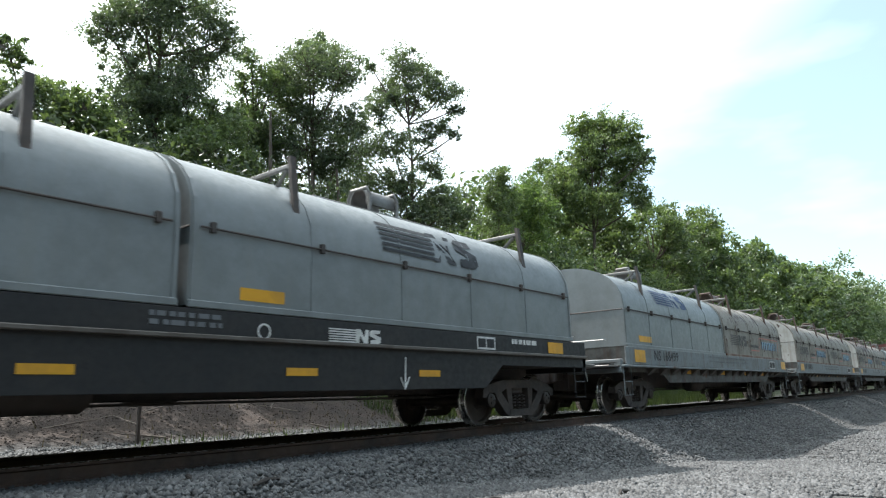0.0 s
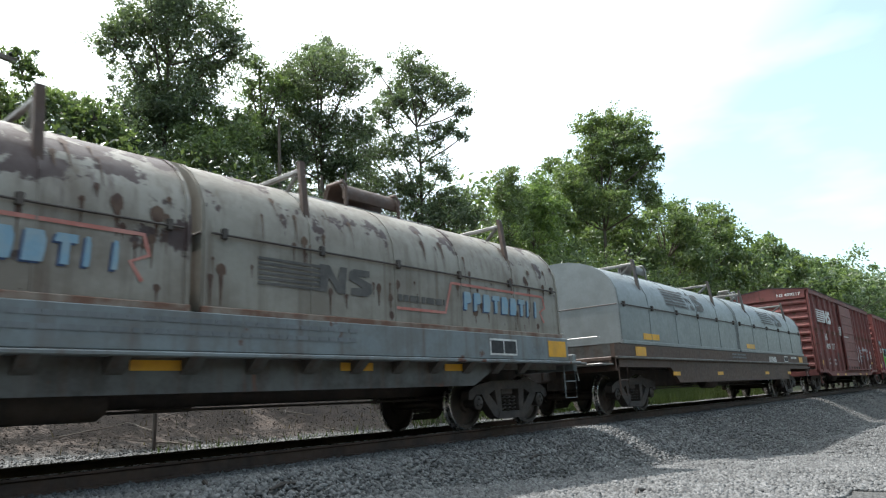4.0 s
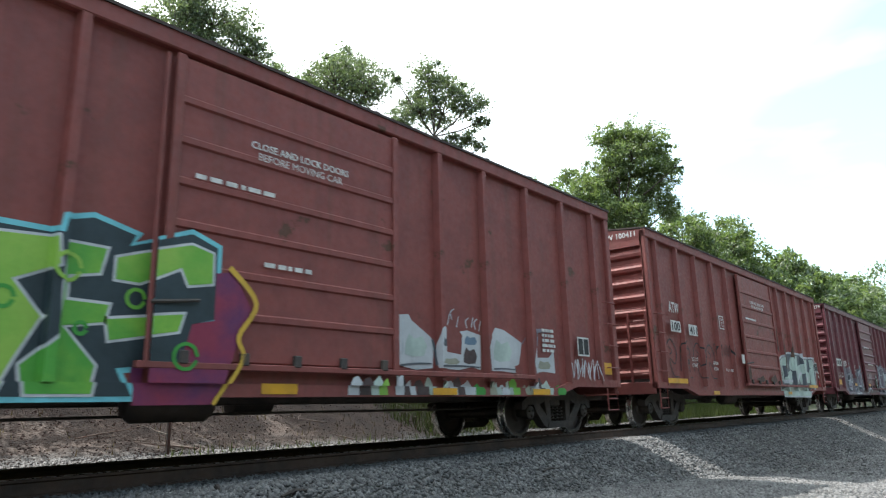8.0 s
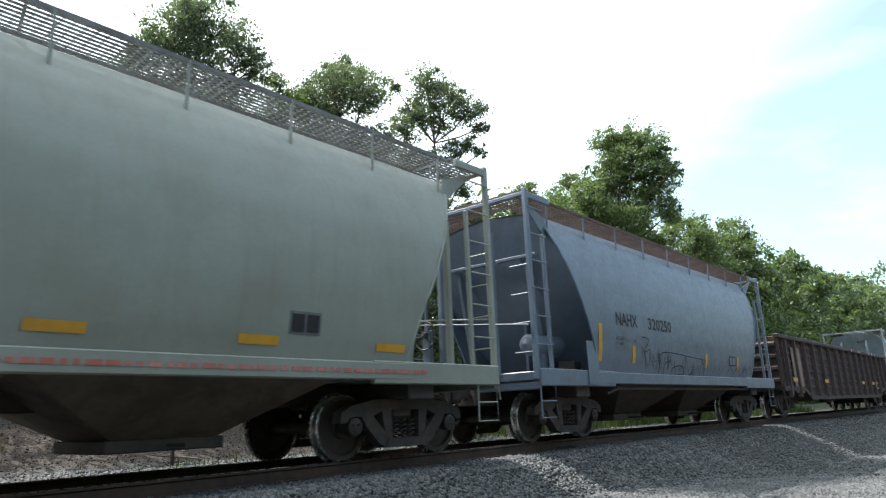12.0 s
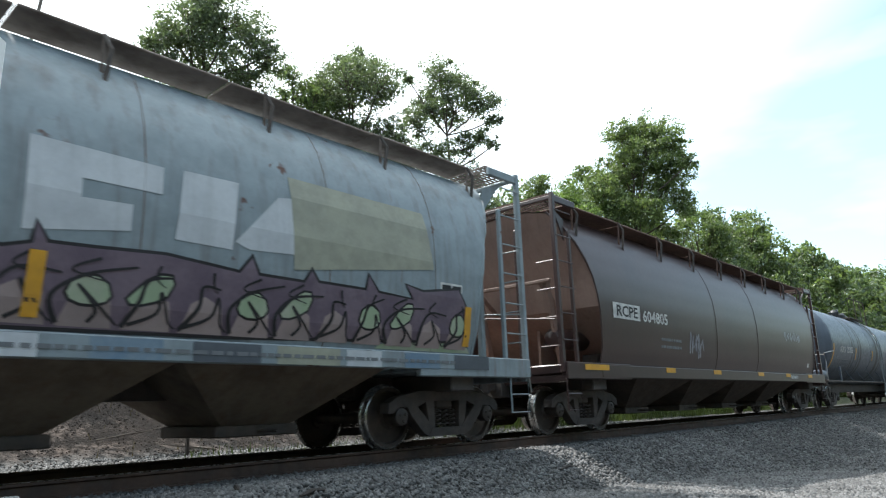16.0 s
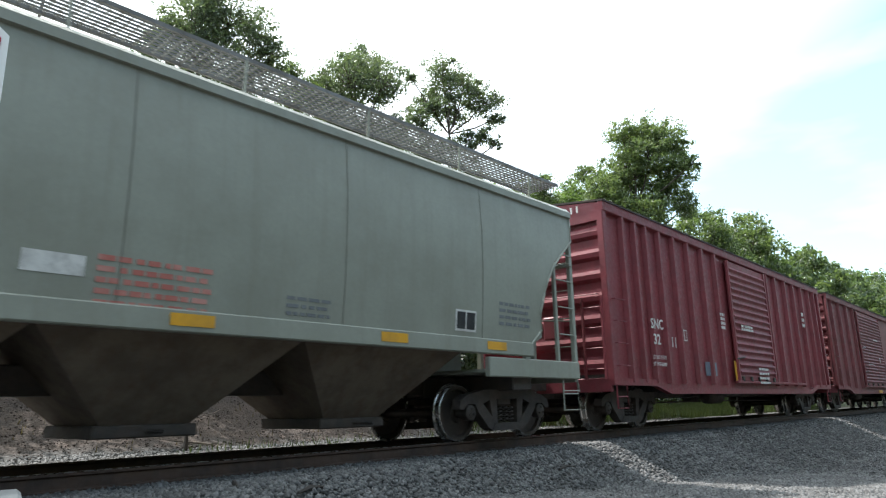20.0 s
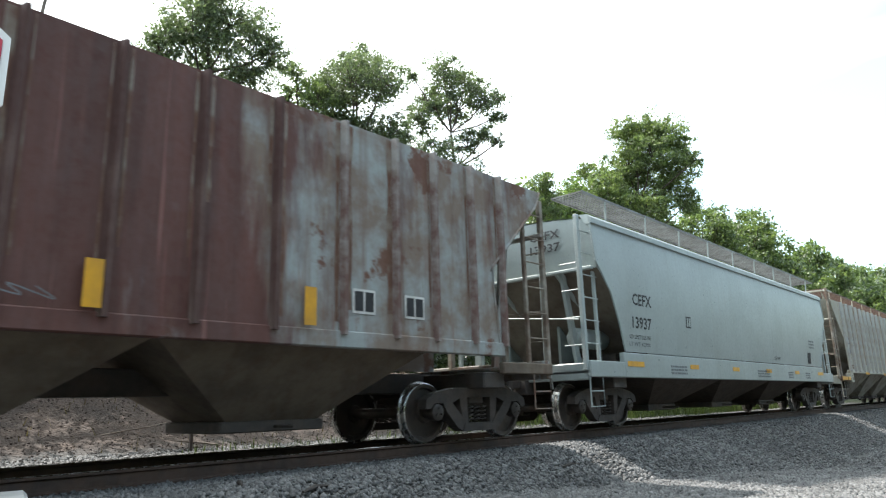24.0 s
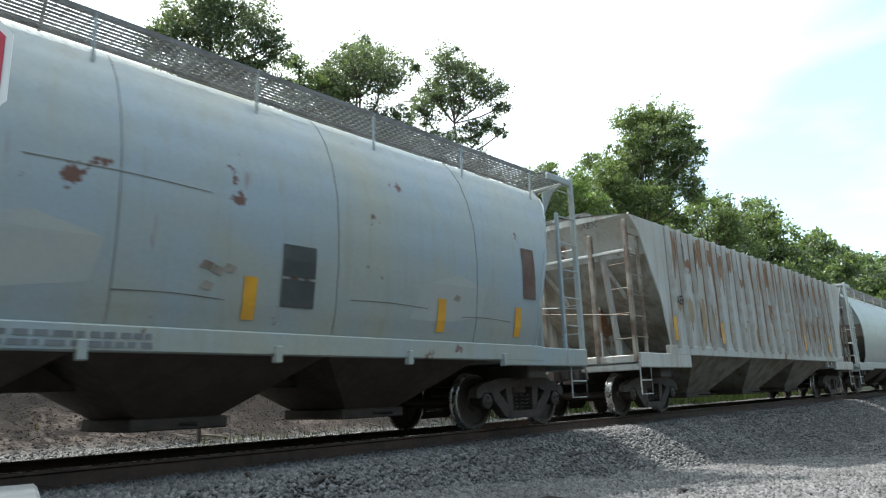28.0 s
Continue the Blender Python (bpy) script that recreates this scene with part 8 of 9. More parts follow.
for pts in ([(-1.75, 1.05), (-1.7, 1.5), (-1.45, 1.68), (0.2, 1.62), (0.9, 1.56), (1.15, 1.3)], [(-1.5, 1.06), (-1.46, 1.42), (-1.2, 1.5)], [(-1.1, 1.1), (-1.0, 1.36), (-0.5, 1.4), (-0.4, 1.24), (-0.9, 1.2)],
            [(-0.1, 1.06), (0.1, 1.3), (0.3, 1.06)], [(-2.6, 1.95), (-2.3, 1.9), (-2.5, 1.65), (-2.2, 1.72)], [(3.0, 1.3), (3.3, 1.5), (3.5, 1.25), (3.9, 1.45), (4.1, 1.2)]):
    stroke(car10, pts, 0.02, "black", side10, 0.006, 0.9)
letters(car10, "LD LMT", -3.75, 1.84, 0.42, 0.07, "dark_mark", side_r)
letters(car10, "LT WT", -3.77, 1.72, 0.36, 0.07, "dark_mark", side_r)
for x in (-4.45, -3.05, 0.9, 3.2):
    patch(car10, "reflector", x, x + 0.13, 1.4, 2.1 if x < -4 else 1.75, "yellow", side_r, 0.008, rows=3)
data_panel(car10, 2.6, 3.1, 1.5, 1.75, side_r, "hop_blue", "black")
part("train_pipe", Geo().tube([(-3.6, -1.2, 0.82), (-3.3, -1.3, 0.92), (4.6, -1.3, 0.92)], 0.035, 7), "grate", car10, "", 50)

END_LONG = [(1.20, 7.05), (1.6, 7.08), (2.2, 7.16), (2.8, 7.3), (3.4, 7.55), (3.90, 7.8)]
car12 = hopper("grey rounded hopper with white blocks and orange graffiti", 210.0, "hop_grey", 8.42, BULGE, END_LONG, 6.95, 4, (1.02, 1.24), "bay_dirty", walk_z=4.28, walk_y=(-1.2, -0.66), brackets=True, slope=2.2, walk_paint="grate_tan",
               seams=(-6.2, -4.4, -2.2, 0.0, 2.2, 4.4, 6.2), slope_paint="hop_grey")
letters(car12, "RCPE", -5.98, 2.24, 0.86, 0.26, "black", side_b)
bars(car12, -6.1, -5.4, 1.96, 1, "black", side_b, 0.16, 43)
side12 = round_side(side_b, BULGE)
shape(car12, [(-5.23, 3.09), (-4.34, 2.99), (-4.29, 1.71), (-5.16, 1.7)], "spray_faded", side12, 0.006, label="faded white painted block")
shape(car12, [(-3.29, 3.01), (-2.12, 2.98), (-2.12, 2.55), (-2.88, 2.56), (-2.9, 2.39), (-2.4, 2.32), (-2.44, 2.15), (-3.35, 2.13)], "spray_faded", side12, 0.006, label="faded white painted block")
shape(car12, [(-1.32, 2.96), (-0.91, 2.96), (-0.94, 2.25), (-1.38, 2.22)], "spray_faded", side12, 0.006, label="faded white painted block")
shape(car12, [(1.21, 2.9), (2.38, 2.88), (2.37, 2.6), (1.65, 2.6), (1.65, 2.42), (2.1, 2.44), (2.1, 2.19), (1.22, 2.06)], "spray_faded", side12, 0.006, label="faded white painted block")
shape(car12, [(2.58, 2.9), (3.19, 2.91), (3.13, 2.17), (2.52, 2.18)], "spray_faded", side12, 0.006, label="faded white painted block")
shape(car12, [(3.68, 2.85), (4.17, 2.93), (3.9, 2.23), (3.34, 2.2), (3.16, 2.26)], "spray_faded", side12, 0.006, label="faded white painted block")
shape(car12, [(3.84, 3.15), (6.04, 3.14), (6.16, 2.35), (3.9, 2.06)], "spray_beige", side12, 0.008, label="faded beige painted block")
BACK12 = [(-4.6, 2.17), (-4.11, 2.12), (-3.92, 2.2), (-3.54, 2.15), (-3.37, 2.13), (-3.02, 2.2), (-2.7, 2.08), (-2.3, 2.08), (-1.7, 2.15), (-1.12, 2.06), (-0.81, 2.1), (-1.04, 1.69), (-0.92, 1.29), (-3.28, 1.31), (-4.63, 1.28), (-4.52, 1.69)]
shape(car12, BACK12, "spray_red", side12, 0.010, 0.035, "red outline of a sprayed piece")
shape(car12, BACK12, "spray_navy", side12, 0.013)
shape(car12, [(-4.55, 2.14), (-4.29, 1.99), (-3.88, 2.08), (-3.99, 1.82), (-4.3, 1.78), (-4.27, 1.67), (-4.08, 1.71), (-4.17, 1.54), (-4.33, 1.55), (-4.38, 1.29), (-4.59, 1.28), (-4.47, 1.69)], "spray_sand", side12, 0.017)
shape(car12, [(-3.88, 2), (-3.7, 2.08), (-3.58, 1.79), (-3.58, 1.32), (-3.76, 1.31), (-3.8, 1.52), (-3.92, 1.42), (-4.01, 1.29), (-4.13, 1.3), (-3.98, 1.55)], "spray_sand", side12, 0.017)
shape(car12, [(-3.37, 2.02), (-3.14, 2.11), (-2.95, 1.86), (-2.64, 2.09), (-2.5, 1.85), (-2.55, 1.3), (-2.81, 1.3), (-2.82, 1.71), (-2.97, 1.59), (-3.12, 1.68), (-3.08, 1.27), (-3.42, 1.3), (-3.25, 1.78)], "spray_sand", side12, 0.017)
shape(car12, [(-2.37, 2.04), (-1.93, 2.09), (-2.11, 1.78), (-2.22, 1.32), (-1.86, 1.33), (-1.93, 1.8), (-1.86, 2.07), (-1.58, 2.01), (-1.7, 1.34), (-1.86, 1.28), (-2.49, 1.27)], "spray_sand", side12, 0.017)
shape(car12, [(-1.54, 1.99), (-0.9, 2.05), (-1.13, 1.81), (-1.46, 1.84), (-1.14, 1.49), (-1.18, 1.28), (-1.55, 1.28), (-1.63, 1.52)], "spray_sand", side12, 0.017)
stroke(car12, [(-4.53, 2.12), (-4.29, 1.97), (-3.91, 2.06)], 0.07, "spray_orange", side12, 0.020)
stroke(car12, [(-3.34, 2), (-3.08, 2.09)], 0.07, "spray_orange", side12, 0.020)
stroke(car12, [(-2.33, 2.03), (-1.93, 2.08)], 0.07, "spray_orange", side12, 0.020)
stroke(car12, [(-1.5, 1.97), (-0.95, 2.03)], 0.07, "spray_orange", side12, 0.020)
bubble = [(-4.85, 1.91), (-5.12, 1.87), (-4.87, 2.09)]
TOP12 = [(1.1, 1.9), (1.31, 1.96), (1.33, 2.15), (1.43, 1.98), (1.81, 1.99), (2.44, 2.02), (3.23, 1.95), (3.37, 2.13), (3.46, 1.95), (4.04, 1.94), (4.14, 2.09), (4.24, 1.96), (4.95, 1.95), (4.99, 2.14), (5.16, 1.94), (5.76, 1.91), (5.63, 2.09), (5.95, 2.03), (6.66, 2.13), (6.91, 1.8), (6.73, 1.41), (3.26, 1.29), (1.16, 1.27), (0.2, 1.32), (-0.25, 1.45), (-0.3, 1.85), (-0.12, 2.1), (0.05, 1.98), (0.35, 2.0), (0.4, 2.2), (0.55, 2.0), (0.85, 1.95)]
shape(car12, TOP12, "spray_black", side12, 0.010, 0.022, "black outline of a sprayed piece")
shape(car12, TOP12, "spray_plum", side12, 0.013, -0.01)

for k in range(13):
    x, w = -0.05 + 0.54 * k, 0.46
    lo = [(x + w * u, 1.30 + v) for u, v in ((0, 0), (0.2, 0.28), (0.5, 0.36), (0.9, 0.27), (1.0, 0.0))]
    shape(car12, lo, "spray_flesh", side12, 0.015, label="dusty pink lower half of a sprayed letter")
    if k % 3 != 2:
        f, lean = 0.26 + 0.16 * ((k * 0.618) % 1.0), 0.35 * math.sin(k * 2.1)
        hole = [(x + w * (0.5 + f * math.cos(a) + lean * math.sin(a)), 1.58 + 0.05 * (k % 3) + (0.12 + 0.06 * ((k * 0.37) % 1.0)) * math.sin(a) * (1.3 if a < 3.1 else 0.7)) for a in np.linspace(0, 6.28, 11)[:-1]]
        shape(car12, hole, "spray_black", side12, 0.018, 0.025)
        shape(car12, hole, "spray_olive", side12, 0.021)
    bend = 0.14 * math.sin(k * 1.7)
    stroke(car12, [(x, 1.32), (x + 0.06 + bend, 1.55), (x + 0.2, 1.75), (x + 0.5 - bend, 1.86 - 0.06 * (k % 3))], 0.05, "spray_black", side12, 0.024, 0.4)
    stroke(car12, [(x + 0.12 - bend, 1.34), (x + 0.3, 1.46), (x + 0.26 + bend, 1.66), (x + 0.42, 1.40), (x + 0.5, 1.33)], 0.036, "spray_black", side12, 0.025, 0.4)
    stroke(car12, [(x + 0.3, 1.9), (x + 0.2 + bend, 1.78), (x + 0.36, 1.7)], 0.03, "spray_black", side12, 0.026, 0.3)
shape(car12, [(-6.25, 1.36), (-5.35, 1.36), (-5.22, 1.6), (-5.3, 1.9), (-5.55, 2.06), (-5.9, 2.05), (-6.2, 1.85), (-6.35, 1.6)], "spray_black", side12, 0.009, 0.03)
shape(car12, [(-6.25, 1.36), (-5.35, 1.36), (-5.22, 1.6), (-5.3, 1.9), (-5.55, 2.06), (-5.9, 2.05), (-6.2, 1.85), (-6.35, 1.6)], "spray_sand", side12, 0.012, label="rounded sand-coloured sprayed form")
shape(car12, [(-5.95, 1.92), (-5.35, 1.85), (-5.42, 2.0), (-5.6, 2.08), (-5.85, 2.06)], "spray_orange", side12, 0.016)
for k in range(5):
    stroke(car12, [(-6.2 + 0.18 * k, 1.45), (-6.1 + 0.18 * k, 1.75), (-6.0 + 0.18 * k, 1.5)], 0.02, "spray_black", side12, 0.018)
oval = [(-4.85 + 0.27 * math.cos(a), 1.91 + 0.17 * math.sin(a)) for a in np.linspace(0, 6.28, 19)[:-1]]
shape(car12, oval, "spray_black", side12, 0.011, 0.02)
shape(car12, oval, "spray_white", side12, 0.014, label="white sprayed speech bubble")
for text, z in (("CHECK", 1.97), ("OTHER", 1.89), ("SIDE...", 1.81)):
    letters(car12, text, -4.99, z, 0.28, 0.05, "spray_black", side_b, 0.018)
stroke(car12, [(-4.9, 1.74), (-4.85, 1.68), (-4.92, 1.64), (-4.88, 1.58)], 0.03, "spray_black", side12, 0.013)
for x0, x1, z1, m in ((-6.6, -5.2, 1.36, "spray_sky"), (-5.1, -4.6, 1.7, "spray_sky"), (-0.8, -0.3, 1.9, "spray_olive"), (5.2, 7.0, 1.36, "spray_olive")):
    shape(car12, [(x0, 1.26), (x1, 1.26), (x1 - 0.1, z1), (x0 + 0.4 * (x1 - x0), z1 + 0.1), (x0 + 0.05, z1 - 0.05)], m, side12, 0.005, label="thin wash of sprayed colour")
patch(car12, "reflector", -6.85, -6.7, 1.45, 2.25, "yellow", side_b, 0.01, rows=4)
for x in (-2.6, 1.3, 6.8):
    patch(car12, "reflector", x, x + 0.13, 1.35, 1.9, "yellow", side_b, 0.026, rows=3)
data_panel(car12, 6.3, 6.75, 1.6, 2.2, side_b)
for k in range(15):
    x = -6.7 + 0.95 * k
    patch(car12, "sill_wash", x, x + 0.55 + 0.1 * (k % 4), 1.03, 1.22, ("spray_faded", "spray_sky", "spray_slate", "spray_beige")[k % 4], -1.555, 0.003, "paint splashed on the sill")
end_letters(car12, "RCPE", -7.86, -0.1, 3.62, 0.55, 0.15, "black")
bars(car12, -6.4, 6.6, 1.10, 1, "faded_grey", -1.56, 0.04, 44)

car13 = hopper("dark brown rounded hopper with tan ends and a rusted walkway", 227.8, "hop_brown", 8.3, BULGE, END_LONG, 7.0, 4, (0.96, 1.2), "bay_dark", "hop_tan", "walk_brown", walk_z=4.22, walk_y=(-1.3, -0.66), brackets=True, slope=2.2, seams=(-1.5, 1.5), slope_paint="hop_tan")
patch(car13, "number_field", -6.68, -5.58, 2.08, 2.38, "white", side_b, 0.008, "white number field", 2)
letters(car13, "RCPE", -6.55, 2.12, 0.86, 0.22, "black", side_b, 0.016)
letters(car13, "604805", -5.46, 2.08, 1.16, 0.24, "white", side_b, 0.012)
for x in (-7.75, -4.47, -1.85, 1.33, 3.82, 6.2):
    patch(car13, "reflector", x, x + (0.85 if x < -7 else 0.46), 1.09, 1.19, "yellow", -1.556)
scrawl(car13, -3.2, -2.4, 1.4, 2.1, 2, "spray_silver", 90, side_b, 0.024)
scrawl(car13, 3.9, 5.6, 2.15, 2.5, 4, "spray_white", 91, side_b, 0.016)
scrawl(car13, 4.3, 5.0, 1.02, 1.16, 5, "spray_white", 92, -1.556, 0.012)
patch(car13, "label", 6.3, 6.5, 1.42, 1.55, "white", side_b)
bars(car13, -4.6, -3.6, 1.75, 2, "faded_grey", side_b, 0.07, 45, 0.15)

END_CUT = [(1.42, 7.0), (1.55, 7.35), (2.0, 7.28), (2.5, 7.5), (2.9, 7.78), (3.3, 8.33), (3.88, 8.38)]
car15 = hopper("long grey-green smooth-sided covered hopper with black numbers", 263.85, "hop_olive", 8.45, SMOOTH, END_CUT, 6.95, 4, (1.26, 1.48), "bay_dirty", walk_z=4.44, walk_y=(-1.4, -0.75), top_deck=False, reservoir=True, chord=True, slope=3.0, ladder_low=0.6,
               seams=(-4.6, -2.0, 0.6, 3.2, 5.8))
patch(car15, "number_field", -7.02, -6.08, 2.5, 2.82, "white", side_s, 0.006)
part("number_field", Geo().box(-8.372, -8.368, -1.34, -0.86, 3.64, 3.82), "white", car15, "white number field")
end_letters(car15, "GACX", -8.372, -0.9, 3.67, 0.4, 0.12, "black")
end_letters(car15, "121799", -8.37, -0.88, 3.48, 0.44, 0.12, "black")
letters(car15, "GACX", -6.95, 2.55, 0.8, 0.22, "black", side_s, 0.012)
letters(car15, "121799", -7.08, 2.12, 1.16, 0.24, "black", side_s, 0.008)
letters(car15, "LD LMT 223300", -7.12, 1.94, 0.92, 0.08, "faded_grey", side_s)
letters(car15, "LT WT 62700", -7.12, 1.8, 0.9, 0.08, "faded_grey", side_s)
data_panel(car15, -5.28, -5.02, 2.35, 2.6, side_s, "hop_olive", "faded_grey")
for x in (-6.7, -4.1, -1.4, 1.1, 3.8, 5.9):
    patch(car15, "reflector", x, x + (0.7 if x < -6 else 0.46), 1.32, 1.44, "yellow", -1.556)
data_panel(car15, 5.2, 5.65, 1.55, 1.85, side_s, "black", "white")
patch(car15, "label", -0.2, 0.3, 1.68, 1.86, "white", side_s)
bars(car15, 0.4, 1.5, 1.85, 5, "pink", side_s, 0.05, 46, 0.1)
bars(car15, 6.2, 7.0, 2.0, 4, "faded_grey", side_s, 0.05, 47, 0.1)
bars(car15, 2.4, 3.0, 1.7, 3, "faded_grey", side_s, 0.04, 48)

car18 = hopper("ribbed covered hopper rusted brown over old white paint", 315.4, "hop_rust", 8.35, RIBBED, [(1.36, 7.0), (2.50, 6.85), (3.82, 8.22), (4.02, 8.28)], 7.0, 3, (1.2, 1.4), "bay_dirty", None, "grate_rust",
               posts=[-6.76, -6.08, -5.35, -4.45, -3.62, -2.83, -2.05, -1.25, -0.45, 0.45, 1.3, 2.15, 3.05, 4.0, 4.86, 5.6, 6.4, 7.1], runs="rust_line", walk_y=(-0.5, 0.1), walk_z=4.3, top_deck=False, skirt=(0.95, 1.12, "bay_dirty"), reservoir=False, post_core=3.9, post_half=0.05, post_paint="post_mixed", slope=2.6, frame_paint="frame_rust")
for x, a, b in ((-5.98, "NA", "24"), (-5.22, "HX", "44")):
    patch(car18, "number_field", x, x + 0.52, 2.05, 2.85, "white", -1.53, 0.006, "white number field")
    letters(car18, a, x + 0.08, 2.52, 0.36, 0.24, "black", -1.54)
    letters(car18, b, x + 0.08, 2.14, 0.36, 0.24, "black", -1.54)
for x, z0, z1 in ((-7.0, 1.55, 2.5), (-4.4, 1.42, 1.85), (1.1, 1.42, 1.85), (3.4, 1.42, 1.85)):
    patch(car18, "reflector", x, x + 0.16, z0, z1, "yellow", -1.615)
for x in (4.15, 5.02):
    data_panel(car18, x, x + 0.36, 1.62, 1.92, -1.535, "black", "white")
scrawl(car18, 0.2, 0.9, 1.44, 1.58, 1, "faded_grey", 95, -1.615, 0.008)

car19 = hopper("long pale grey smooth covered hopper with black numbers", 333.2, "hop_silver", 8.25, SMOOTH, [(1.42, 6.9), (2.0, 7.15), (2.67, 7.5), (2.96, 7.9), (3.88, 7.95)], 6.95, 3, (0.93, 1.4), "bay_dark", None, "grate",
               walk_z=4.44, walk_y=(-1.42, -0.75), top_deck=False, chord=True, slope=2.6)
end_letters(car19, "CEFX", -7.95, -0.2, 3.62, 0.7, 0.17, "black")
end_letters(car19, "13937", -7.95, -0.2, 3.36, 0.7, 0.17, "black")
letters(car19, "CAUTION", 2.0, 1.52, 0.55, 0.1, "black", side_s)
letters(car19, "CEFX", -6.57, 2.34, 0.82, 0.24, "black", side_s)
letters(car19, "13937", -6.6, 1.88, 0.82, 0.24, "black", side_s)
letters(car19, "LD LMT 223300", -6.72, 1.68, 0.9, 0.08, "black", side_s)
letters(car19, "LT WT 62700", -6.74, 1.54, 0.9, 0.08, "faded_grey", side_s)
data_panel(car19, -4.05, -3.8, 2.05, 2.3, side_s, "hop_silver", "black")
for x in (-6.9, -4.0, -1.43, 1.1, 3.75, 6.3):
    patch(car19, "reflector", x, x + (0.68 if abs(x) > 5 else 0.46), 1.14, 1.24, "yellow", -1.556)
for x0, x1 in ((-5.0, -4.2), (0.4, 1.4), (3.1, 3.6), (4.9, 5.4)):
    bars(car19, x0, x1, 1.16, 3, "faded_grey", -1.556, 0.04, 49, 0.07)
data_panel(car19, 5.4, 5.75, 1.5, 1.85, side_s, "black", "black")
bars(car19, 5.6, 6.2, 2.2, 3, "faded_grey", side_s, 0.05, 50, 0.1)

car20 = hopper("ribbed dirty white covered hopper with blue numbers and rust runs", 351.2, "hop_stained", 8.45, RIBBED, [(1.36, 7.0), (2.52, 7.1), (3.69, 8.28), (4.02, 8.4)], 7.05, 4, (1.29, 1.4), "bay_pale", None, "grate_rust",
               posts=[-6.95, -6.16, -5.45, -4.6, -3.8, -2.95, -2.18, -1.33, -0.46, 0.62, 1.55, 2.48, 3.3, 4.11, 4.89, 5.68, 6.47, 7.1], post_half=0.085, runs="rust_orange", walk_y=(-1.35, -0.7), walk_z=4.42, top_deck=True, beam=0.09, skirt=(0.99, 1.16, "rust_line"), reservoir=False, slope=3.0, frame_paint="frame_rust", post_paint="post_runs", slope_paint="bay_pale")
for text, x, z, w in (("RC", -6.86, 2.4, 0.46), ("PE", -6.1, 2.36, 0.44), ("49", -6.82, 2.0, 0.42), ("16", -6.06, 1.97, 0.32), ("2", -5.35, 1.95, 0.16)):
    letters(car20, text, x, z, w, 0.26, "blue", -1.535)
letters(car20, "LD LMT", -6.85, 1.80, 0.46, 0.085, "dark_mark", -1.535)
letters(car20, "LT WT", -6.87, 1.66, 0.4, 0.085, "dark_mark", -1.535)
letters(car20, "218000", -6.1, 1.78, 0.4, 0.085, "dark_mark", -1.535)
letters(car20, "67000", -6.08, 1.63, 0.36, 0.085, "dark_mark", -1.535)
bars(car20, -6.9, -6.3, 1.55, 2, "rust_line", -1.535, 0.05, 51, 0.09)
bars(car20, 5.85, 6.25, 2.4, 3, "dark_mark", -1.535, 0.06, 52, 0.14)
for text, x, w, z1 in (("D", 3.42, 0.34, 3.42), ("M", 4.2, 0.48, 3.46), ("&", 5.08, 0.34, 3.36), ("E", 5.84, 0.36, 3.5)):
    for k in range(3 if text in "M&" else 1):
        letters(car20, text, x + 0.022 * k, 2.92, w, z1 - 2.92, "blue", -1.535, 0.005 + 0.0006 * k, slant=0.16)
    patch(car20, "underline", x - 0.05, x + w + 0.06, 2.79, 2.83, "blue", -1.533)
data_panel(car20, 5.82, 6.2, 1.62, 1.92, -1.535, "black", "white")
end_letters(car20, "RCPE 49162", -8.4, 0.35, 3.84, 1.3, 0.14, "blue")
bars(car20, -0.3, 0.3, 2.0, 4, "pink", -1.535, 0.04, 60, 0.09)
for k in range(12):
    x = -3.5 + 0.75 * k
    patch(car20, "scratch", x, x + 0.3, 1.75 + 0.11 * (k % 4), 1.765 + 0.11 * (k % 4), "black", -1.533, 0.002)
for x in (-8.35, -7.5):
    patch(car20, "reflector", x, x + 0.75, 1.02, 1.14, "yellow", -1.55)
for x in (-4.4, -0.8, 2.6, 5.2):
    patch(car20, "reflector", x, x + 0.65, 1.26, 1.36, "yellow", -1.556)
for x in (-7.15, 6.8):
    block = part("bolster_block", Geo().cbox(x, x + 0.35, -1.6, -1.4, 0.93, 1.29, 0.02), "hop_stained", car20)
    part("jacking_slot", Geo().box(x + 0.12, x + 0.2, -1.606, -1.602, 1.02, 1.2), "black", block)

car21 = hopper("faded pale blue rounded hopper with a rusted streak and dark patches", 368.9, "hop_pale", 8.15, BULGE, [(1.20, 6.7), (1.8, 6.72), (2.3, 6.85), (2.8, 7.0), (3.4, 7.25), (3.90, 7.6)], 6.85, 4, (1.0, 1.24), "bay_dark", None, "grate",
               walk_z=4.32, walk_y=(-1.25, -0.6), top_deck=True, slope=2.2, seams=(-5.0, -2.4, 0.2, 2.7, 5.2))
letters(car21, "RCMPE", -6.22, 2.2, 0.95, 0.24, "black", side_b)
letters(car21, "316879", -6.28, 1.86, 1.1, 0.2, "faded_grey", side_b)
bars(car21, -6.4, -5.2, 1.6, 2, "faded_grey", side_b, 0.07, 53, 0.13)
for k in range(6):
    patch(car21, "rust_run", -6.66 + 0.075 * k, -6.62 + 0.075 * k, 2.6 + 0.03 * (k % 3), 3.05 + 0.06 * (k % 2), "grate_rust", side_b, 0.01, "", 4)
patch(car21, "rust_patch", -6.62, -6.25, 2.1, 2.68, "grate_rust", side_b, 0.009, "bare rusted patch", 4)
patch(car21, "rust_patch", 6.3, 6.62, 1.95, 2.75, "grate_rust", side_b, 0.009, "bare rusted patch", 4)
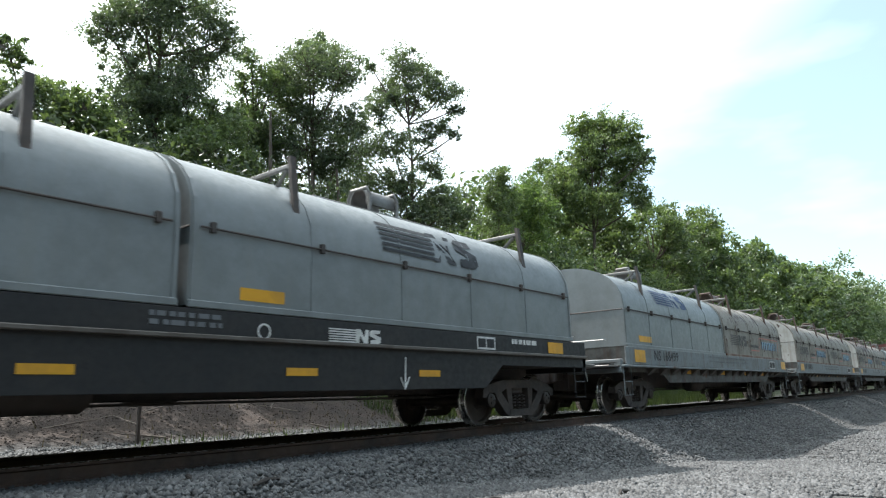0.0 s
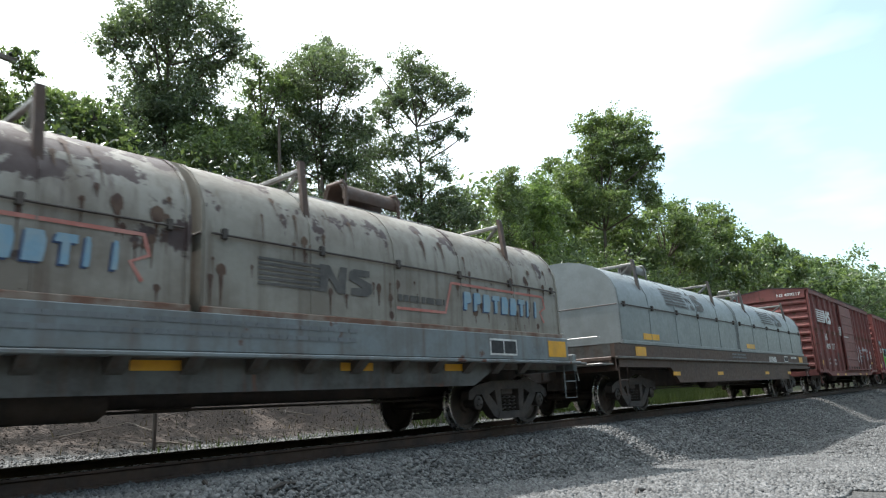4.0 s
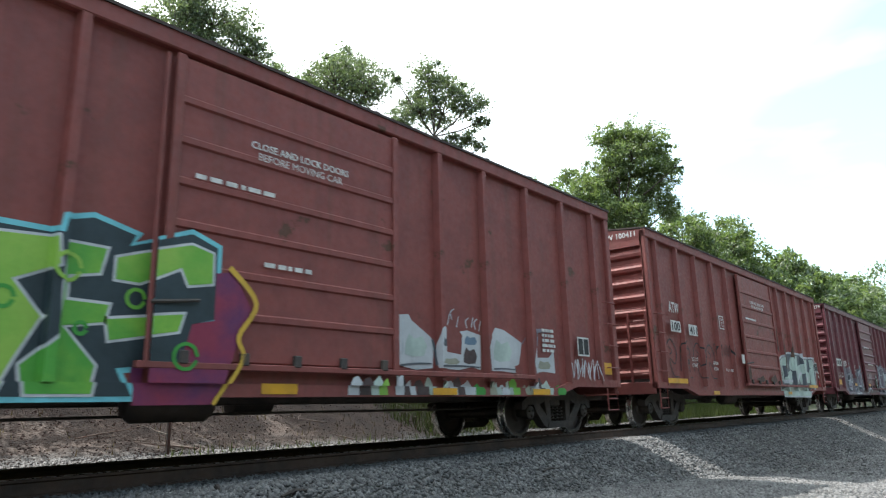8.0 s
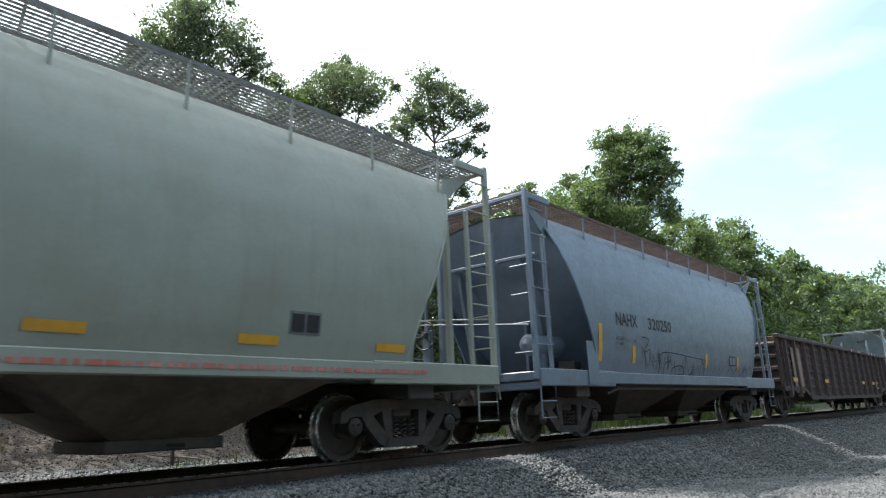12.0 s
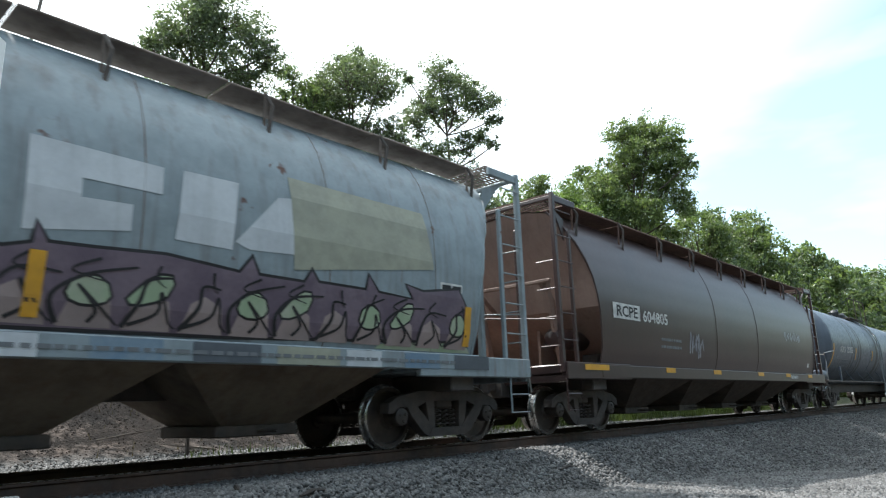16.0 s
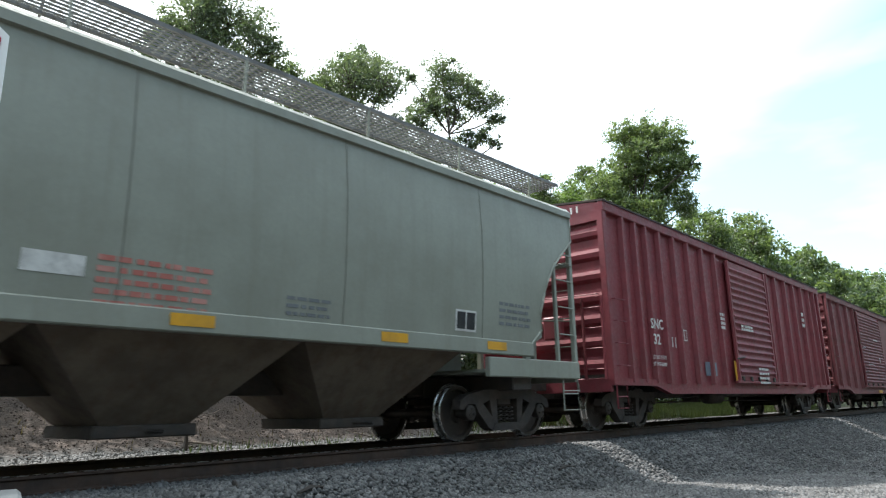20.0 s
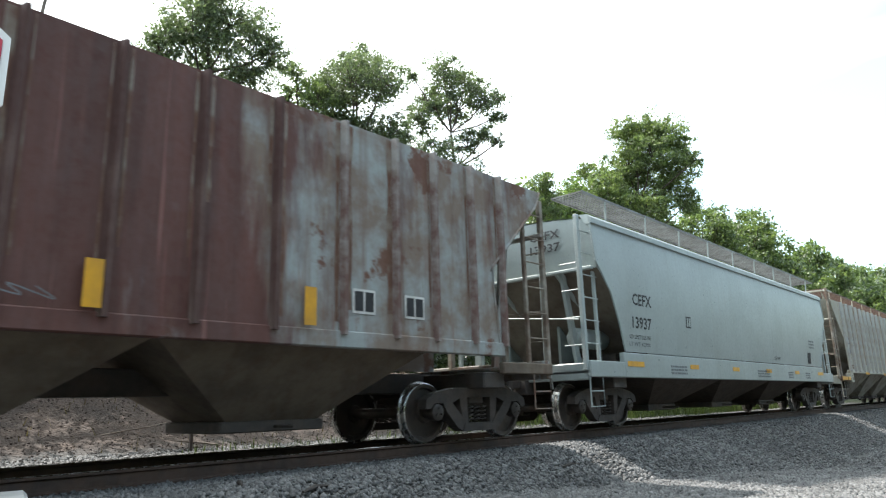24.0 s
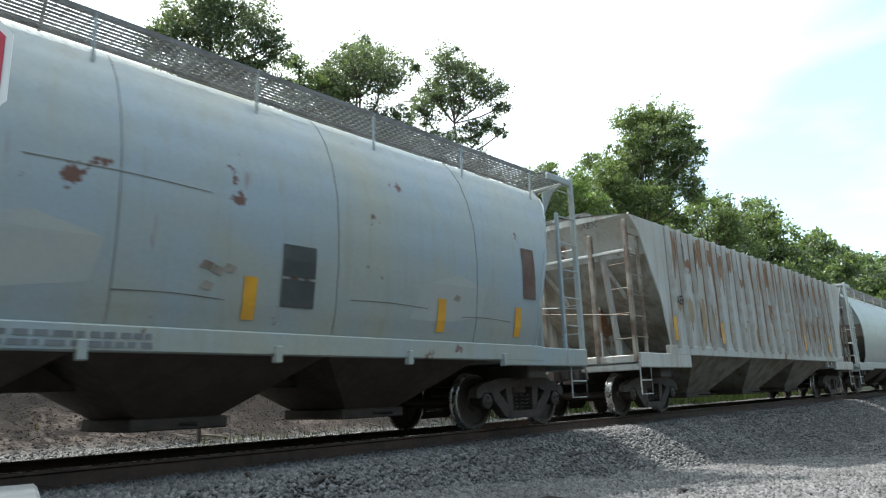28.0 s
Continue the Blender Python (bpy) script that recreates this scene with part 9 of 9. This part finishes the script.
for z0, z1 in ((1.52, 1.82), (1.85, 2.2)):
    patch(car21, "dark_panel", 1.95, 2.38, z0, z1, "dark_panel", side_b, 0.01, "dark painted panel", 2)
for x in (-6.45, -3.2, 1.5, 4.4, 6.1):
    patch(car21, "reflector", x, x + 0.15, 1.36, 1.8, "yellow", side_b, 0.01, rows=3)
side21 = round_side(side_b, BULGE)
for k, (x, z, w) in enumerate(((-4.6, 1.62, 1.5), (-2.0, 1.72, 0.9), (-0.6, 2.62, 1.7), (0.2, 1.55, 1.1), (2.9, 1.66, 1.3), (4.9, 1.58, 1.1), (-3.6, 2.2, 0.6))):
    stroke(car21, [(x, z), (x + 0.5 * w, z + 0.015), (x + w, z - 0.01)], 0.013, "seam", side21, 0.006)
for x, z in ((1.0, 1.84), (1.12, 1.8), (1.25, 1.83), (1.02, 1.64), (4.7, 1.8)):
    shape(car21, [(x, z), (x + 0.12, z - 0.02), (x + 0.16, z + 0.05), (x + 0.05, z + 0.08)], "frame_rust", side21, 0.007, name="rust_patch")
for x in (-5.6, -1.4, 3.9):
    shape(car21, [(x, 1.5), (x + 0.5, 1.46), (x + 1.4, 1.6), (x + 1.5, 2.0), (x + 0.9, 2.16), (x + 0.2, 1.95)], "pale_wash", side21, 0.003, label="pale worn patch of paint", name="worn_patch")
bars(car21, -1.6, 0.6, 1.12, 2, "faded_grey", -1.556, 0.05, 54, 0.08)
for x in np.linspace(-5.8, 5.8, 7):
    part("sill_bracket", Geo().cbox(x - 0.04, x + 0.04, -1.6, -1.5, 0.92, 1.1, 0.01), "hop_pale", car21)

RIB22 = [-6.64, -6.05] + [-5.4 + 0.68 * k for k in range(18)]
car22 = hopper("ribbed white covered hopper stained by rust runs", 387.4, "hop_runs", 8.4, RIBBED, [(1.36, 6.95), (2.34, 7.2), (3.79, 8.03), (4.02, 8.35)], 7.05, 3, (1.2, 1.4), "bay_pale", None, "grate",
               posts=RIB22, runs="rust_orange", walk_y=(-0.5, 0.1), walk_z=4.24, top_deck=False, reservoir=False, slope=2.8, frame_paint="frame_rust", post_paint="post_runs", slope_paint="bay_pale")
end_letters(car22, "AEX", -8.38, -0.45, 3.86, 0.4, 0.13, "black")
# rust washed down the panels and posts, ochre low near the first end and brown from the roof edge
rr = random.Random(22)
for lo, hi, top, low, count, tone in ((-6.6, -4.3, 2.55, 1.5, 26, "rust_ochre"), (-6.5, -1.5, 4.0, 2.8, 46, "rust_orange"), (-1.5, 6.6, 4.0, 2.6, 56, "rust_orange"), (1.5, 6.6, 2.7, 1.5, 42, "rust_orange"), (-4.0, 1.5, 2.3, 1.5, 14, "rust_ochre")):
    for _ in range(count):
        x = rr.uniform(lo, hi)
        if min(abs(x - p) for p in RIB22) < 0.075:
            y = -1.6175
            x = min(RIB22, key=lambda p: abs(x - p))
            w = rr.uniform(0.018, 0.034)
        else:
            y = -1.5352 - 0.0004 * rr.random()
            w = min(rr.uniform(0.025, 0.12), max(0.012, min(abs(x - p) for p in RIB22) - 0.066))
        z1, z0 = top - rr.uniform(0.0, 0.35), low + rr.uniform(-0.1, 0.7)
        rows = []
        for q in range(9):
            f = q / 8
            half = w * (0.25 + 0.95 * math.sin(math.pi * min(1.0, 0.2 + 0.8 * f))) * rr.uniform(0.55, 1.0)
            rows.append([(x - half, y, z1 + (z0 - z1) * f), (x + half, y, z1 + (z0 - z1) * f)])
        part("rust_stain", Geo().grid(rows), tone, car22)
letters(car22, "AEX", -6.45, 2.3, 0.4, 0.2, "black", -1.535)
for x in (-6.9, -4.3, 2.4, 5.2):
    patch(car22, "reflector", x, x + 0.14, 1.5, 2.0, "yellow", -1.616)
car23 = hopper("pale rounded covered hopper with open walkways", 405.2, "hop_silver", 8.3, BULGE, END_LONG, 6.95, 4, (1.0, 1.24), "bay_dark", None, "grate", walk_z=4.34, walk_y=(-1.2, -0.62), slope=2.2)
car24 = hopper("pale rounded covered hopper with open walkways", 423.0, "hop_cream", 8.3, BULGE, END_LONG, 6.95, 4, (1.0, 1.24), "bay_dark", None, "grate", walk_z=4.34, walk_y=(-1.2, -0.62), slope=2.2)


# ---------------------------------------------------------------- gondola
def gondola(label, centre, half, paint, posts, trucks_at):
    car = start_car("gondola", label, "gondola car", centre)
    bottom = [(-half, 0.86), (-7.4, 0.86), (-6.6, 0.56), (6.6, 0.56), (7.4, 0.86), (half, 0.86)]
    for s in (-1, 1):
        part("side_wall", Geo().prism(bottom + [(half, 2.58), (-half, 2.58)], "y", s * 1.42, s * 1.46), paint, car)
        part("top_rail", Geo().cbox(-half, half, s * 1.49 - 0.09, s * 1.49 + 0.09, 2.54, 2.68, 0.02), paint, car, "dented top rail")
        part("side_sill", Geo().prism(bottom + [(x, z + 0.14) for x, z in reversed(bottom)], "y", s * 1.46, s * 1.55), paint, car)
        part("end_wall", Geo().cbox(min(s * half, s * (half - 0.08)), max(s * half, s * (half - 0.08)), -1.44, 1.44, 0.9, 2.6, 0.015), paint, car)
        for k in range(4):
            part("end_rib", Geo().prism([(s * half, 1.1 + 0.38 * k), (s * (half + 0.09), 1.16 + 0.38 * k), (s * (half + 0.09), 1.24 + 0.38 * k), (s * half, 1.3 + 0.38 * k)], "y", -1.44, 1.44), paint, car)
        x = s * half - (0.0 if s < 0 else 0.45)
        ladder(car, x, -1.52, 0.9, 2.5, 0.45, 4, paint)
        stirrup(car, x, -1.5, 0.42, 0.9, 0.45, paint)
    pm = Geo().prism([(-0.085, -1.46), (0.085, -1.46), (0.055, -1.58), (-0.055, -1.58)], "z", 0.66, 2.54).mesh("side_post", M[paint])
    for x in posts:
        part("side_post", pm, None, car, at=pose(x, 0, 0))
        part("side_post", pm, None, car, at=pose(-x, 0, 0, 0, 0, 180))
    rib = Geo().prism([(-1.455, -0.08), (-1.48, -0.03), (-1.48, 0.03), (-1.455, 0.08)], "x", -half + 0.1, half - 0.1).mesh("side_corrugation", M[paint])
    for k in range(6):
        part("side_corrugation", rib, None, car, at=pose(0, 0, 1.0 + 0.27 * k))
    part("floor", Geo().box(-half + 0.1, half - 0.1, -1.42, 1.42, 0.95, 1.03), "steel_dark", car)
    underframe(car, half, "steel_dark", 0.6, 0.95)
    for x in (-trucks_at, trucks_at):
        truck(car, x)
    ends(car, half, 0.62)
    return car


GPOSTS = [-9.1] + [-8.0 + 1.24 * k for k in range(14)] + [9.2]
car11 = gondola("long dark brown open gondola with ribbed sides", 190.45, 9.85, "gondola", GPOSTS, 8.45)
for x in (-8.9, -4.6, 2.35, 4.7, 9.1):
    patch(car11, "reflector", x, x + 0.55, 1.16, 1.28, "yellow", -1.585)
data_panel(car11, 6.2, 6.6, 0.98, 1.28, -1.505, "gondola", "white")
patch(car11, "pale_patch", -8.4, -7.3, 0.8, 2.3, "hop_tan", -1.505, label="scoured pale patch")
for k, x in enumerate((1.2, 2.6, 3.0, 5.1, 5.9, 6.6)):
    part("rail_scrape", Geo().box(x, x + 0.14, -1.59, -1.585, 2.56, 2.66), "spray_silver", car11)


# ---------------------------------------------------------------- tank car
def tank_side(z, r=1.55, zc=2.5):
    return -math.sqrt(max(0.01, r * r - (z - zc) ** 2))


tank = start_car("tank_car", "slate grey tank car with tar stains and yellow reflectors", "tank car", 245.65)
R, ZC, HALF = 1.55, 2.5, 7.75
head = [(R * math.cos(a), HALF + 0.62 * math.sin(a)) for a in np.linspace(0, math.pi / 2, 9)]
prof = [(r, -x) for r, x in reversed(head)] + [(R, -HALF + 0.3), (R, -3), (R, 0), (R, 3), (R, HALF - 0.3)] + head
part("shell", Geo().lathe([(max(r, 0.0), x) for r, x in prof], "x", (0, 0, ZC), 64), "tank_grey", tank, "long cylindrical shell", 35)
for x in (-HALF, -4.1, -1.0, 1.4, 4.4, HALF):
    part("weld_seam", Geo().lathe([(R, x - 0.015), (R + 0.006, x - 0.01), (R + 0.006, x + 0.01), (R, x + 0.015)], "x", (0, 0, ZC), 64), "tank_grey", tank, "", 35)
for x, w in ((-4.5, 0.14), (-3.35, 0.14), (-2.95, 0.2), (0.35, 0.4), (1.0, 0.22)):
    g = Geo()
    rows = []
    for a in np.linspace(math.radians(100), math.radians(245), 24):
        j = 0.03 * noise.noise((x, a * 3, 1.0))
        rows.append([(x - w / 2 + j, (R + 0.005) * math.cos(a), ZC + (R + 0.005) * math.sin(a)), (x + w / 2 - j, (R + 0.005) * math.cos(a), ZC + (R + 0.005) * math.sin(a))])
    part("tar_stain", g.grid(rows), "tank_black", tank, "black spilled stain down the side", 40)
for k in range(14):
    x = -6.9 + 0.27 * k
    g = Geo().grid([[(x + 0.14 * u - 0.015, tank_side(z) - 0.005, z), (x + 0.14 * u + 0.015, tank_side(z) - 0.005, z)] for u, z in ((0, 1.9 - 0.02 * (k % 4)), (-0.3, 1.7), (-0.5, 1.5), (-0.6, 1.38))])
    part("run_mark", g, "tank_black", tank)
letters(tank, "ADMX", -6.45, 2.12, 0.85, 0.24, "white", tank_side)
letters(tank, "25355", -5.38, 2.14, 0.95, 0.24, "white", tank_side)
bars(tank, -6.5, -5.0, 1.86, 3, "faded_grey", tank_side, 0.06, 55, 0.12)
for x, z0, z1 in ((-7.55, 1.5, 2.4), (-3.92, 1.9, 2.38), (-0.72, 1.95, 2.37), (3.0, 1.95, 2.37), (4.86, 1.95, 2.37), (7.7, 1.5, 2.35)):
    patch(tank, "reflector", x, x + 0.13, z0, z1, "yellow", tank_side, 0.006, "yellow reflector strip", 5)
data_panel(tank, -4.36, -4.0, 2.18, 2.42, tank_side, "tank_grey", "faded_grey")
patch(tank, "placard", 6.55, 7.75, 2.0, 2.62, "tank_black", tank_side, 0.003, "dark stencilled placard", 5)
for k in range(8):
    for j in range(5):
        if (k * 3 + j) % 4:
            part("placard_line", Geo().box(6.6 + 0.135 * k, 6.71 + 0.135 * k, tank_side(2.05 + 0.11 * j) - 0.012, tank_side(2.05 + 0.11 * j) - 0.004, 2.05 + 0.11 * j, 2.11 + 0.11 * j), "faded_grey", tank)
data_panel(tank, 6.15, 6.5, 1.6, 1.85, tank_side, "black", "faded_grey")
for s in (-1, 1):
    part("saddle", Geo().prism([(-0.7, 0.9), (0.7, 0.9), (0.8, 1.2), (0, 1.0), (-0.8, 1.2)], "x", s * 6.9 - 0.15, s * 6.9 + 0.15), "steel_dark", tank)
    for t in (-1, 1):
        part("saddle_post", Geo().cbox(s * 6.88 - 0.055, s * 6.88 + 0.055, t * 1.48 - 0.03, t * 1.48 + 0.03, 0.98, 1.55, 0.01), "tank_grey", tank)
    part("end_platform", Geo().cbox(min(s * 7.6, s * 9.15), max(s * 7.6, s * 9.15), -1.48, 1.48, 0.98, 1.04, 0.01), "steel_dark", tank)
    part("end_sill", Geo().cbox(min(s * 9.05, s * 9.17), max(s * 9.05, s * 9.17), -1.5, 1.5, 0.86, 1.08, 0.015), "steel_dark", tank)
    part("handrail", Geo().tube([(s * 8.9, -1.5, 1.0), (s * 8.9, -1.5, 2.0), (s * 7.9, -1.52, 2.1), (s * 7.75, -1.56, 2.1)], 0.018, 6), "chrome", tank, "", 50)
    part("handrail", Geo().tube([(s * 8.9, -1.5, 1.95), (s * 9.0, 0, 1.98), (s * 8.9, 1.5, 1.95)], 0.016, 6), "chrome", tank, "", 50)
    part("brace", Geo().tube([(s * 8.7, -1.45, 1.02), (s * 8.2, -1.35, 1.75)], 0.02, 6), "tank_grey", tank)
    stirrup(tank, s * 8.9 - 0.2, -1.5, 0.42, 0.98, 0.42, "steel_dark")
    truck(tank, s * 6.9)
    part("side_runner", Geo().cbox(-9.1, 9.1, s * 1.5 - 0.04, s * 1.5 + 0.04, 0.98, 1.04, 0.01), "steel_dark", tank, "narrow side running bar")
    for x in np.linspace(-5, 5, 6):
        part("runner_brace", Geo().tube([(x, s * 1.5, 1.0), (x - 0.3, s * 1.32, 1.45)], 0.018, 5), "tank_grey", tank)
part("centre_sill", Geo().cbox(-9.1, 9.1, -0.24, 0.24, 0.62, 0.98, 0.02), "steel_dark", tank)
LADDER = [(-1.68, 0.48), (-1.68, 2.5)] + [(tank_side(z) - 0.13, z) for z in (2.8, 3.1, 3.4, 3.65, 3.85, 3.97)]
side_ladder = part("ladder", Geo().tube([(0.12, y, z) for y, z in LADDER], 0.022, 6), "sill_grey", tank, "ladder up to the dome platform", 50)
part("stile", Geo().tube([(0.58, y, z) for y, z in LADDER], 0.022, 6), "sill_grey", side_ladder, "", 50)
for k in range(10):
    z = 0.6 + 0.345 * k
    y = float(np.interp(z, [b for _, b in LADDER], [a for a, _ in LADDER]))
    part("rung", Geo().tube([(0.12, y, z), (0.58, y, z)], 0.013, 6), "sill_grey", side_ladder)
part("dome", Geo().lathe([(0.5, 0), (0.5, 0.2), (0.42, 0.28), (0, 0.3)], "z", (0.6, 0, 4.0), 24), "tank_black", tank, "", 40)
for x, h in ((0.1, 0.5), (1.15, 0.42), (1.9, 0.3), (-1.3, 0.26)):
    part("valve", Geo().lathe([(0.09, 0), (0.09, h * 0.5), (0.05, h * 0.55), (0.05, h * 0.85), (0.1, h * 0.87), (0.0, h)], "z", (x, -0.25, 3.98), 12), "tank_black", tank, "", 40)
part("hatch_cover", Geo().lathe([(0.0, 0.36), (0.14, 0.33), (0.2, 0.22), (0.16, 0.1), (0.12, 0.0)], "z", (-0.9, -0.35, 4.0), 16), "tank_black", tank, "", 40)
for t in (-1, 1):
    part("dome_platform", Geo().cbox(-0.6, 1.8, t * 0.75 - 0.18, t * 0.75 + 0.18, 3.93, 3.97, 0.01), "steel_dark", tank)
    part("dome_rail", Geo().tube([(-1.2, t * 1.0, 3.75), (-1.1, t * 1.0, 4.82), (2.2, t * 1.0, 4.86), (2.3, t * 1.0, 3.75)], 0.022, 6), "steel_dark", tank, "", 50)
    for x in (0.2, 1.3):
        part("rail_post", Geo().tube([(x, t * 1.0, 3.75), (x, t * 1.0, 4.84)], 0.016, 6), "steel_dark", tank)
for s in (-1, 1):
    part("shell_gusset", Geo().prism([(s * 7.55, 1.04), (s * 8.2, 1.04), (s * 7.95, 1.5), (s * 7.6, 1.75)], "y", -1.02, -0.98), "tank_grey", tank, "upright gusset plate under the shell's end")
    part("air_reservoir", Geo().lathe([(0, -0.5), (0.14, -0.47), (0.19, -0.38), (0.19, 0.38), (0.14, 0.47), (0, 0.5)], "x", (s * 8.45, -1.15, 1.24), 16), "tank_grey", tank, "", 40)
hand_wheel(tank, -9.2, 0.9, 1.9)
part("air_reservoir", Geo().lathe([(0, -0.5), (0.14, -0.46), (0.19, -0.38), (0.19, 0.38), (0.14, 0.46), (0, 0.5)], "x", (-8.6, -0.6, 1.3), 16), "tank_grey", tank, "", 40)
ends(tank, 9.15, 0.4)


# ---------------------------------------------------------------- motion
def motions():
    """The train passes at a steady speed, and the wheels roll while they are near."""
    for car, centre in CARS:
        walk(car, [(t, pose(centre - SPEED * t, TRACK_Y, 0)) for t in (0.0, 7.0, 14.0, 21.0, 28.0)])
    turn = math.degrees(SPEED / FPS / WHEEL_R)
    place = {car: centre for car, centre in CARS}
    for ws, car, along, local in WHEELS:
        near = (place[car] + along) / SPEED
        a, b = max(0, round((near - 2.6) * FPS)), min(round(END * FPS), round((near + 0.4) * FPS))
        rows = []
        if a < b:
            for k in range(a, b + 1):
                rows.append((k / FPS, pose(local, 0, WHEEL_R, 0, -turn * (k - a), 0)))
        if not rows:
            continue
        if a > 0:
            rows.insert(0, (0.0, rows[0][1]))
        if rows[-1][0] < END:
            rows.append((END, rows[-1][1]))
        walk(ws, rows)


motions()
